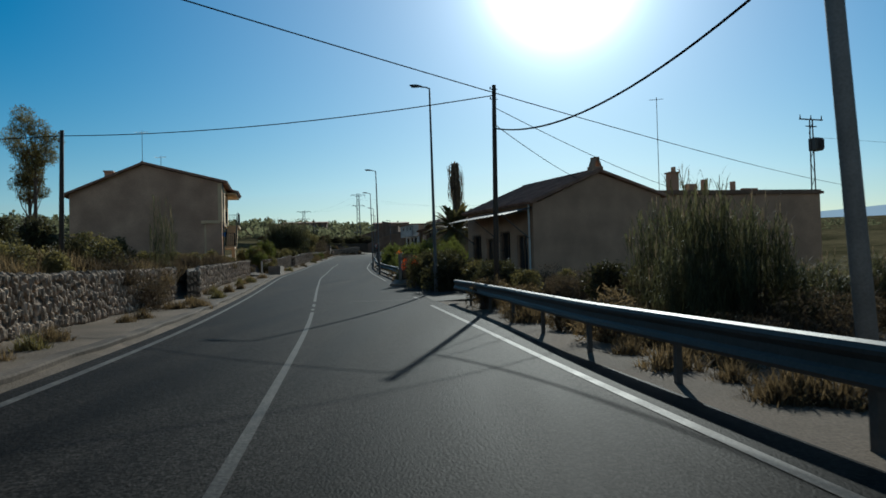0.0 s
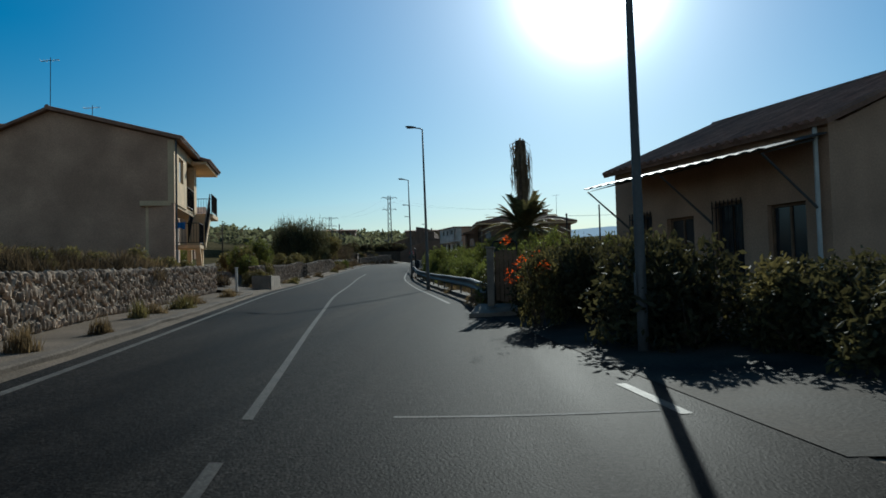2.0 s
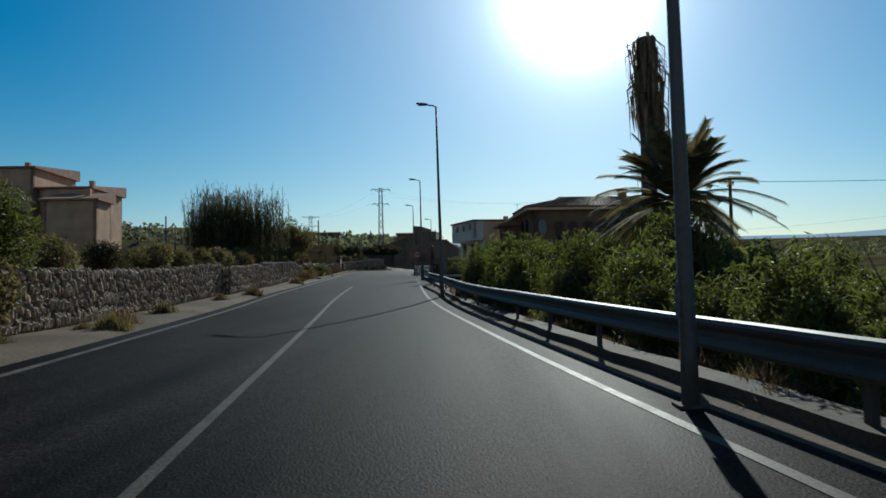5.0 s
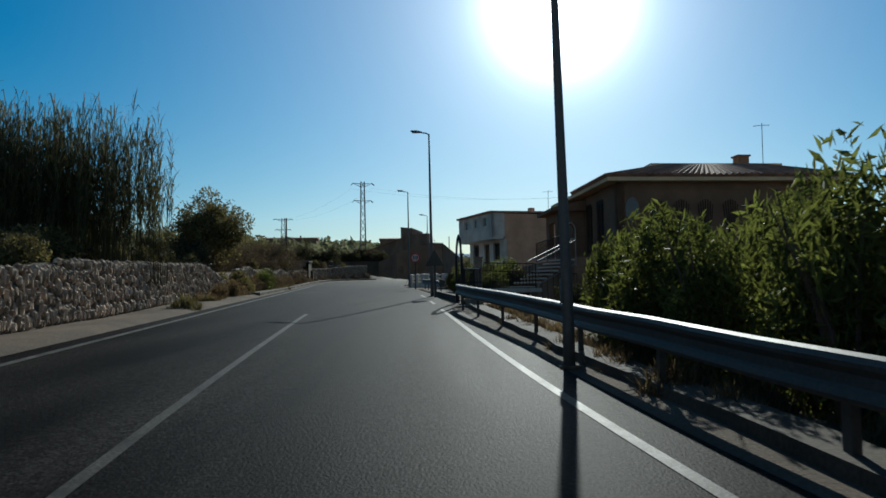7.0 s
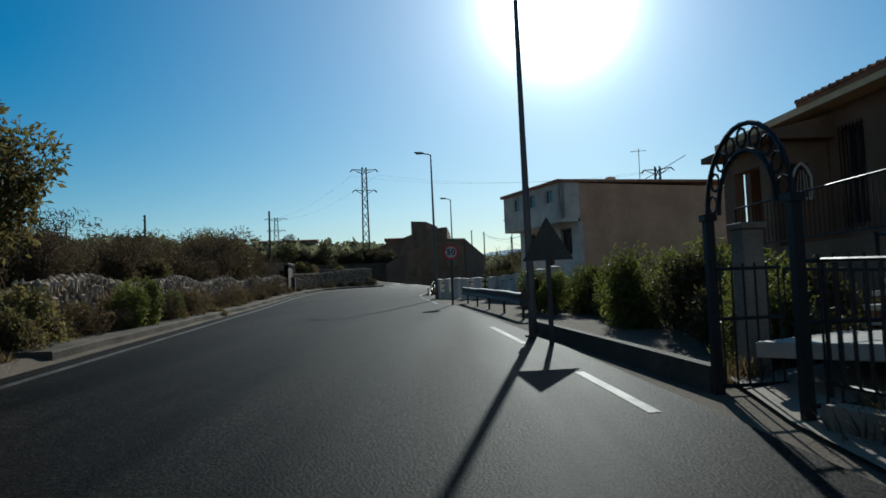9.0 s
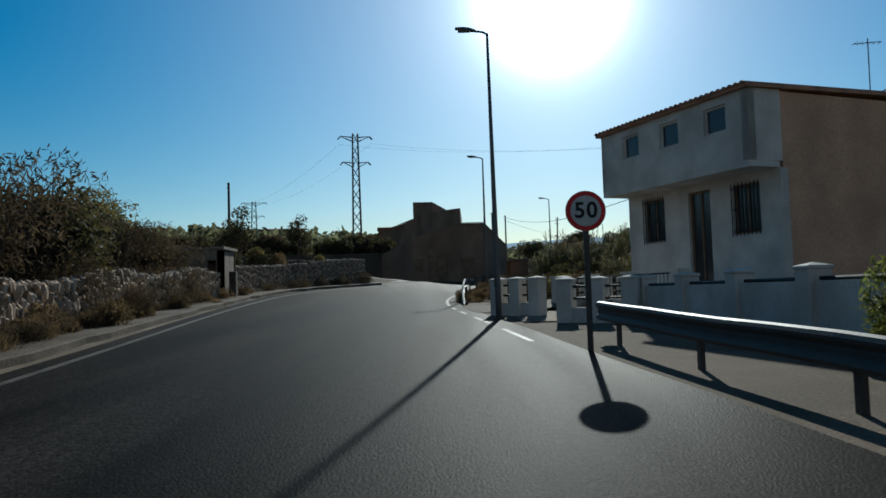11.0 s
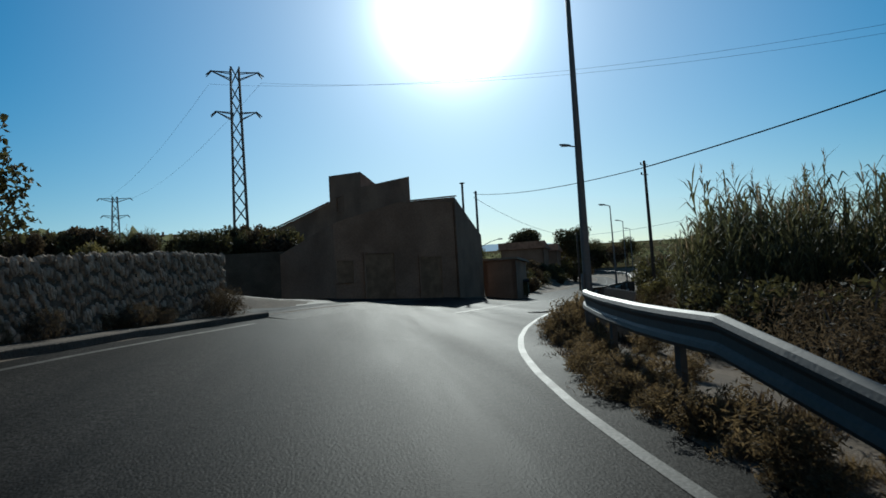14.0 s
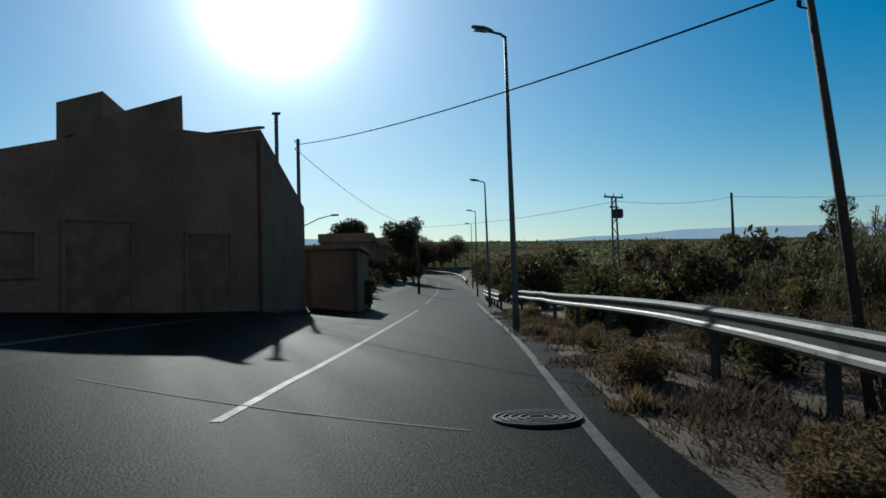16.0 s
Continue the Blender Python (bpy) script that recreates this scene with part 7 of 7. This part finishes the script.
for yy, s in ((146.9, 0.75), (147.6, 0.9), (148.4, 0.95), (149.2, 0.85), (150.1, 0.9), (151.0, 0.7), (152.2, 0.6)):
    place(rp.choice(DRYB), "dry_shrub", "reddish dry shrub before the crash barrier", "shrub", x_right(yy) + lerp_table(BEND, yy) - rp.uniform(0.25, 0.45), yy, s, group="dry shrubs")
for x, y in ((-4.6, 40.3), (-4.9, 41.1), (-5.1, 41.9)):
    place(rp.choice(DRYB), "dry_shrub", "golden dry shrub under the barrier end", "shrub", max(x, x_right(y) + 0.75), y, 0.85, group="dry shrubs")
slab = thing("concrete_slab", "broken pale concrete slab leaning behind the barrier", "slab", (-11.55, 147.3, terrain_z(-11.55, 147.3)), -25)
bm = bmesh.new()
box(bm, (0, 0, 0.4), (0.55, 0.12, 0.95), 0, 0.02)
bmesh.ops.rotate(bm, verts=bm.verts, cent=(0, 0, 0), matrix=Matrix.Rotation(radians(12), 3, "Y"))
part("slab", bm, CONCRETE, slab)

# right side: scrub before the yard house, flowering hedge, orchard hedge
for i in range(34):
    yy = rp.uniform(2, 26)
    x = x_right(yy) + rp.uniform(2.2, 10)
    if i % 3:
        place(rp.choice(WILDGRASS), "wild_grass", "tall dry grass behind the crash barrier", "grass", x, yy, rp.uniform(0.7, 1.05), group="wild grass patches", parts=("grass",))
    else:
        place(rp.choice(BROWN + OLIVE), "weed_bush", "overgrown scrub behind the crash barrier", "shrub", x, yy, rp.uniform(0.5, 0.8), group="barrier scrub")
for i in range(46):
    yy = rp.uniform(8, 31)
    x = x_right(yy) + rp.uniform(2.6, 5.2) + (yy < 24) * rp.uniform(0, 9)
    P_ = rp.choice((DARK, OLIVE, BROWN, BROWN))
    place(rp.choice(P_), "weed_bush", "tangled weeds and bushes in the overgrown plot", "bush", x, yy, rp.uniform(0.6, 0.95), group="plot weeds")
for x, y, q, hz in ((2.55, 13.5, 0.42, 2.0), (3.15, 14.2, 0.42, 1.75), (2.95, 17.3, 0.42, 1.9), (3.3, 16.3, 0.4, 1.85), (3.7, 15.3, 0.4, 1.75), (4.3, 14.9, 0.42, 1.75), (2.1, 12.9, 0.34, 1.55)):
    place(rp.choice(REEDS), "reed_stand", "tall dark feathery growth behind the crash barrier", "reeds", x, y, q, group="plot reeds", parts=("cane", "leaf_mass", "plume"), sz=hz)
for x, y, s in ((3.2, 16.0, 0.62), (4.3, 14.6, 0.66), (5.2, 16.8, 0.7), (4.0, 18.0, 0.5), (6.4, 15.0, 0.72), (7.6, 13.2, 0.7), (8.8, 16.5, 0.75), (10.4, 14.0, 0.8)):
    place(rp.choice(REEDS), "reed_clump", "feathery grey-green reeds in the overgrown plot", "reeds", x + 0.8, y, s * 0.72, group="plot reeds", parts=("cane", "leaf_mass", "plume"), sz=0.85)
for i in range(26):
    yy = rp.uniform(6, 24)
    place(rp.choice(TUFTS + DRYB), "dry_weed", "dry straw-coloured weeds along the barrier", "grass", x_right(yy) + rp.uniform(1.1, 2.4), yy, rp.uniform(0.6, 1.2), group="dry weeds")
for i in range(20):
    yy = 26.0 + i * 0.62
    x = x_right(yy) + (2.6 if yy < 30 else 1.7) + rp.uniform(-0.15, 0.5)
    place(rp.choice(DARK), "hedge_bush", "dark dense garden hedge along the apron", "hedge", x, yy, rp.uniform(0.66, 0.78) if yy < 30 else rp.uniform(0.78, 0.95), group="garden hedge", sz=1.12 if yy < 31 else 1.25)
rng = np.random.default_rng(77)
for x, y, q in ((-3.0, 38.2, 0.85), (-2.6, 37.4, 0.9), (-2.2, 38.6, 0.95), (-3.3, 37.2, 0.7)):
    place(rp.choice(DARK), "hedge_bush", "dark dense garden hedge beside the yard gate", "hedge", x, y, q, group="garden hedge", sz=1.3)
fc = [(-3.85 + rng.uniform(-0.35, 0.6), 34.3 + rng.uniform(-0.8, 0.8), 0.8 + rng.uniform(0, 1.0)) for _ in range(12)]
v, f = leaf_cloud(rng, fc, [(0.1, 0.1, 0.08)] * 12, 260, 0.032, 0.7)
place(OLIVE[1], "flowering_bush", "arching trumpet-flower bush by the hedge", "bush", -3.5, 34.4, 0.6, sz=1.7)
tagged(new("trumpet_flowers", mesh_from_arrays("trumpet_flowers", v, f, [FLOWER])), "orange trumpet flowers on the garden hedge", "flowers", kind="stuff")
for i in range(84):
    yy = 41 + (i % 42) * 1.06 + rp.uniform(-0.4, 0.4)
    far = i >= 42
    x = x_right(yy) + (rp.uniform(3.8, 7.0) if far else rp.uniform(2.0, 3.2))
    place(rp.choice(GREEN), "orchard_bush", "bright green long-leaved orchard bush behind the barrier", "bush", x, yy, rp.uniform(0.65, 0.9) * (1.15 if far else 1) * (1.12 if yy > 66 else 1), group="orchard hedge", sz=rp.uniform(0.85, 1.1) * (1.28 if yy > 66 else 1.05))
for i in range(12):
    yy = 43.5 + i * 1.3
    place(rp.choice(GREEN), "orchard_bush", "tall long-leaved peach bush behind the barrier", "bush", x_right(yy) + rp.uniform(4.2, 5.4), yy, rp.uniform(0.7, 0.9), group="orchard hedge", sz=rp.uniform(1.5, 1.9))
for i in range(10):
    yy = rp.uniform(88, 96)
    place(rp.choice(DARK), "shrub", "dark garden shrub by the villa stair", "shrub", x_right(yy) + rp.uniform(4.5, 8), yy, rp.uniform(0.5, 0.8), group="villa garden shrubs")
for i in range(46):
    yy = 97.5 + i * 0.4
    place(rp.choice(GREEN + DARK), "garden_shrub", "garden shrubs in the roadside planter", "shrub", x_right(yy) + rp.uniform(2.0, 4.2), yy, rp.uniform(0.6, 0.85) * (1.0 if yy < 104 else 0.75), group="villa garden shrubs", sz=rp.uniform(0.9, 1.25))

for x, y, q in ((-3.6, 39.2, 0.95), (-3.3, 40.2, 1.0), (-3.9, 40.8, 0.85), (-2.7, 38.8, 1.1), (-2.6, 41.2, 1.15)):
    place(rp.choice(DARK + GREEN), "orchard_bush", "dense leafy bush round the iron frame", "bush", x, y, q, group="orchard hedge")
tree(24.7, 183.5, 10.1 - terrain_z(24.7, 183.5), 1.1, 551, LEAF_DARK, "dark pointed cypress in the field", 3500, 0.2, 0.12, 0.15, 0.4)
for x, y, q in ((30.2, 196.0, 1.5), (32.0, 197.5, 1.7), (34.0, 198.0, 1.4), (27.6, 186.0, 1.3), (30.0, 187.5, 1.5), (26.2, 181.0, 1.2), (5.0, 162.5, 1.2), (7.2, 163.5, 1.4), (9.0, 165.0, 1.5), (11.5, 167.0, 1.6), (6.4, 160.5, 1.3)):
    place(rp.choice(DARK), "field_shrub", "tall dark shrub in the overgrown field", "shrub", x, y, q, group="field scrub", sz=1.15)
for i in range(14):
    yy = 186 + i * 5.6
    place(rp.choice(FAR_SCRUB), "field_shrub", "tall dark scrub close beside the far road", "shrub", x_right(yy) + rp.uniform(3.0, 5.0), yy, rp.uniform(1.6, 2.2), group="field scrub")
for i in range(8):
    place(rp.choice(FAR_SCRUB), "field_shrub", "tall dark scrub behind the far bend", "shrub", 26 + i * 2.2, 300 + rp.uniform(-3, 3) - i * 1.2, rp.uniform(2.4, 3.2), group="field scrub")
for x, y, q in ((-1.0, 160.3, 0.6), (0.2, 160.0, 0.66), (0.9, 161.2, 0.7), (1.8, 159.6, 0.74), (-0.2, 158.8, 0.62), (2.6, 161.5, 0.72)):
    place(rp.choice(REEDS), "reed_stand", "tall dark reeds in the overgrown field", "reeds", x, y, q, group="field reeds", parts=("cane", "leaf_mass", "plume"), sz=1.1)
for x, y, q in ((8.0, 174.0, 1.8), (10.0, 175.0, 1.9), (12.5, 173.0, 1.9), (5.6, 176.0, 1.6), (19.2, 248.6, 1.9), (21.0, 250.0, 1.7), (17.6, 250.5, 2.2), (12.4, 249.0, 2.0), (10.2, 248.6, 2.2), (8.0, 247.0, 1.8), (16.0, 205.0, 1.9), (24.0, 214.0, 2.2), (14.0, 188.0, 1.6), (36.0, 205.0, 2.4)):
    place(rp.choice(FAR_SCRUB), "field_shrub", "large dark bush beside the far road", "shrub", x, y, q, group="field scrub")
for i in range(16):
    yy = rp.uniform(183, 204)
    place(rp.choice(FAR_SCRUB), "field_shrub", "low dusty scrub beside the far road", "shrub", x_left(yy) - rp.uniform(1.2, 4.5), yy, rp.uniform(0.5, 0.9), group="field scrub")

# right side beyond the white house
for i in range(46):
    yy = 134 + rp.uniform(0, 44)
    v_ = rp.uniform(3.0, 14)
    place(rp.choice(DARK + OLIVE), "scrub_bush", "thick scrub below the barrier", "shrub", x_right(yy) + v_, yy, rp.uniform(0.7, 1.15), group="bend scrub")
for i in range(64):
    yy = 134.5 + rp.uniform(0, 32)
    place(rp.choice(BROWN + BROWN + DARK[:1]), "scrub_bush", "thick dusty scrub close behind the barrier", "shrub", x_right(yy) + lerp_table(BEND, yy) + rp.uniform(1.3, 5.5), yy, rp.uniform(0.6, 0.95), group="bend scrub")
for i in range(60):
    yy = 133 + rp.uniform(0, 50)
    v_ = rp.uniform(5.5, 16) if yy < 150 else rp.uniform(8, 24)
    place(rp.choice(REEDS), "reed_stand", "tall green reeds in the low field", "reeds", x_right(yy) + v_, yy, rp.uniform(0.45, 0.6) if yy < 138 or yy > 158 else rp.uniform(0.75, 1.0), group="field reeds", parts=("cane", "leaf_mass", "plume"))
for i in range(11):
    yy = 147.5 + i * 0.9
    place(rp.choice(REEDS), "reed_stand", "tall green reeds behind the barrier", "reeds", x_right(yy) + (rp.uniform(3.4, 6.5) if i < 7 else rp.uniform(6.5, 9.0)), yy, rp.uniform(0.62, 0.8), group="field reeds", parts=("cane", "leaf_mass", "plume"))
for i in range(40):
    yy = rp.uniform(165, 250)
    place(rp.choice(FAR_SCRUB), "field_shrub", "field shrubs beside the far road", "shrub", x_right(yy) + rp.uniform(3, 45), yy, rp.uniform(0.5, 0.9), group="field scrub")
for x, y, h, c, s in ((11.9, 251.3, 14.3 - terrain_z(11.9, 251.3), 2.9, 531), (20.1, 251.6, 14.6 - terrain_z(20.1, 251.6), 2.7, 532), (38, 296, 5.5, 3.6, 533), (45, 293, 5.2, 3.4, 534), (27, 303, 5.0, 3.4, 535), (33, 304, 4.6, 3.0, 536), (5, 262, 4.4, 3.0, 537)):
    tree(x, y, h, c, s, LEAF_DARK, "round dark umbrella pine beside the far road", 7500, 0.42 if h > 6 else 0.3, 0.2, 0.22 if h > 6 else 0.4)
tree(-15.5, 195.5, 6.2, 3.0, 541, LEAF_DARK, "spreading pine behind the old works", 7000, 0.22, 0.22, 0.55)
for i in range(70):
    k = rp.random()
    x, y = -45 + 26 * k, 175.4 + rp.uniform(0, 5)
    place(rp.choice(FAR_SCRUB), "bank_shrub", "dark scrub on the bank behind the junction", "shrub", x, y, rp.uniform(0.7, 1.25), group="bank scrub")
for i in range(14):
    place(rp.choice(REEDS), "reed_clump", "dry feathery reeds on the bank", "reeds", -44 + i * 1.85 + rp.uniform(-0.5, 0.5), 178 + rp.uniform(0, 3), rp.uniform(0.4, 0.55), group="bank reeds", parts=("cane", "leaf_mass", "plume"))
for i in range(55):
    yy = rp.uniform(166, 222)
    place(rp.choice(FAR_SCRUB), "field_shrub", "dusty dark scrub beside the far road", "shrub", x_right(yy) + rp.uniform(2.6, 16), yy, rp.uniform(0.8, 1.35), group="field scrub")
for i in range(24):
    yy = rp.uniform(196, 260)
    place(rp.choice(FAR_SCRUB), "field_shrub", "dark scrub beside the far road", "shrub", x_left(yy) - rp.uniform(2.0, 12), yy, rp.uniform(0.9, 1.5), group="field scrub")
for i in range(16):
    k = i / 15
    x, y = -13.4 - 9.5 * k + rp.uniform(-0.4, 0.4), 174.2 + 20.0 * k
    if i > 9:
        place(rp.choice(DARK + OLIVE), "shrub", "wild shrubs against the works wall", "shrub", x - 0.9, y - 0.5, rp.uniform(0.9, 1.3), group="works shrubs")


# dead palm with living fronds at its foot
def palm(x, y, top_z):
    zg = terrain_z(x, y)
    h = top_z - zg
    rng = np.random.default_rng(61)
    t = thing("palm", "tall dead palm trunk with hanging brown fronds", "palm", (x, y, zg))
    bm = bmesh.new()
    tube(bm, [(0, 0, -0.3), (-0.05, 0, h * 0.4), (0.05, 0, h * 0.7), (0, 0, h)], [0.38, 0.34, 0.40, 0.42], 12)
    part("trunk", bm, BARK, t)
    verts, faces = [], []
    for i in range(190):
        a = rng.uniform(0, math.tau)
        z0 = h * rng.uniform(0.72, 1.02)
        L = rng.uniform(1.2, 3.8) if math.cos(a) > 0 else rng.uniform(0.8, 2.0)
        r0, r1 = 0.3, rng.uniform(0.45, 0.95)
        d, s = np.array((math.cos(a), math.sin(a), 0)), np.array((-math.sin(a), math.cos(a), 0)) * rng.uniform(0.03, 0.09)
        o, m, e = d * r0 + (0, 0, z0), d * r1 + (0, 0, z0 - L * 0.25), d * (r1 * rng.uniform(0.75, 1.05)) + (0, 0, max(0.5, z0 - L))
        k = len(verts)
        verts += [o - s, o + s, m + s, m - s, e + s * 0.3, e - s * 0.3]
        faces += [(k, k + 1, k + 2, k + 3), (k + 3, k + 2, k + 4, k + 5)]
    ob = new("dead_frond", mesh_from_arrays("dead_frond", verts, faces, [DEAD_FROND]))
    ob.parent = t
    return t


def young_palm(x, y):
    rng = np.random.default_rng(62)
    t = thing("young_palm", "bushy young palm with arching grey-green fronds", "palm", (x, y, terrain_z(x, y)))
    bm = bmesh.new()
    tube(bm, [(0, 0, -0.3), (0.05, 0, 2.0), (0, 0, 3.9)], [0.34, 0.3, 0.28], 10)
    part("trunk", bm, BARK, t)
    for i in range(86):
        a = i * 2.399
        el = rng.uniform(-0.3, 1.35)
        L = rng.uniform(2.7, 3.8)
        verts, faces = [], []
        d = np.array((math.cos(a), math.sin(a), 0))
        s = np.array((-math.sin(a), math.cos(a), 0))
        pts = []
        for k in range(9):
            q = k / 8
            pts.append(d * L * q * math.cos(el) * (1 + 0.1 * q) + np.array((0.0, 0.0, 3.8 + L * q * math.sin(el) - 1.3 * q * q * math.cos(el) * L * 0.45)))
        for k in range(8):
            c = len(verts)
            w = 0.04
            verts += [pts[k] - s * w, pts[k] + s * w, pts[k + 1] + s * w, pts[k + 1] - s * w]
            faces.append((c, c + 1, c + 2, c + 3))
            if k:
                for u in range(6):
                    o = pts[k] + (pts[k + 1] - pts[k]) * u / 6
                    ll = 0.7 * (1 - 0.6 * abs(k / 8 - 0.4))
                    tang = (pts[k + 1] - pts[k]) / np.linalg.norm(pts[k + 1] - pts[k])
                    for sg in (-1, 1):
                        tip = o + s * sg * ll * 0.75 + tang * ll * 0.6 - np.array((0, 0, 0.1))
                        c = len(verts)
                        verts += [o - tang * 0.045, o + tang * 0.045, tip]
                        faces.append((c, c + 1, c + 2))
        ob = new("frond", mesh_from_arrays("frond", verts, faces, [LEAF_OLIVE]))
        ob.parent = t
    return t


palm(-0.66, 81.1, 12.1)
young_palm(-0.9, 76.5)

# far woods along the ridges
rng = np.random.default_rng(91)
verts, faces = [], []
for i in range(4200):
    a = rng.uniform(-1.1, 1.3)
    d = rng.uniform(190, 420)
    x, y = math.sin(a) * d - 10, math.cos(a) * d + 20
    if abs(x - lerp_table(MID, min(y, 699))) < 14 or y < 40:
        continue
    z = terrain_z(x, y)
    r = rng.uniform(1.0, 2.6) * (0.6 if a > 0.1 else 1.0)
    n = 22
    cs = [(x + rng.normal() * r * 0.5, y + rng.normal() * r * 0.5, z + r * rng.uniform(0.3, 0.9)) for _ in range(4)]
    v, f = leaf_cloud(rng, cs, [(r * 0.6, r * 0.6, r * 0.5)] * 4, n, r * 0.6, 0.8)
    k = len(verts)
    verts.extend(v.tolist())
    faces.extend([tuple(q + k for q in fc_) for fc_ in f])
tagged(new("far_woods", mesh_from_arrays("far_woods", verts, faces, [FAR_WOOD])), "scattered dark scrub and trees on far slopes", "woods", kind="stuff")

for build in WALLS:
    build()
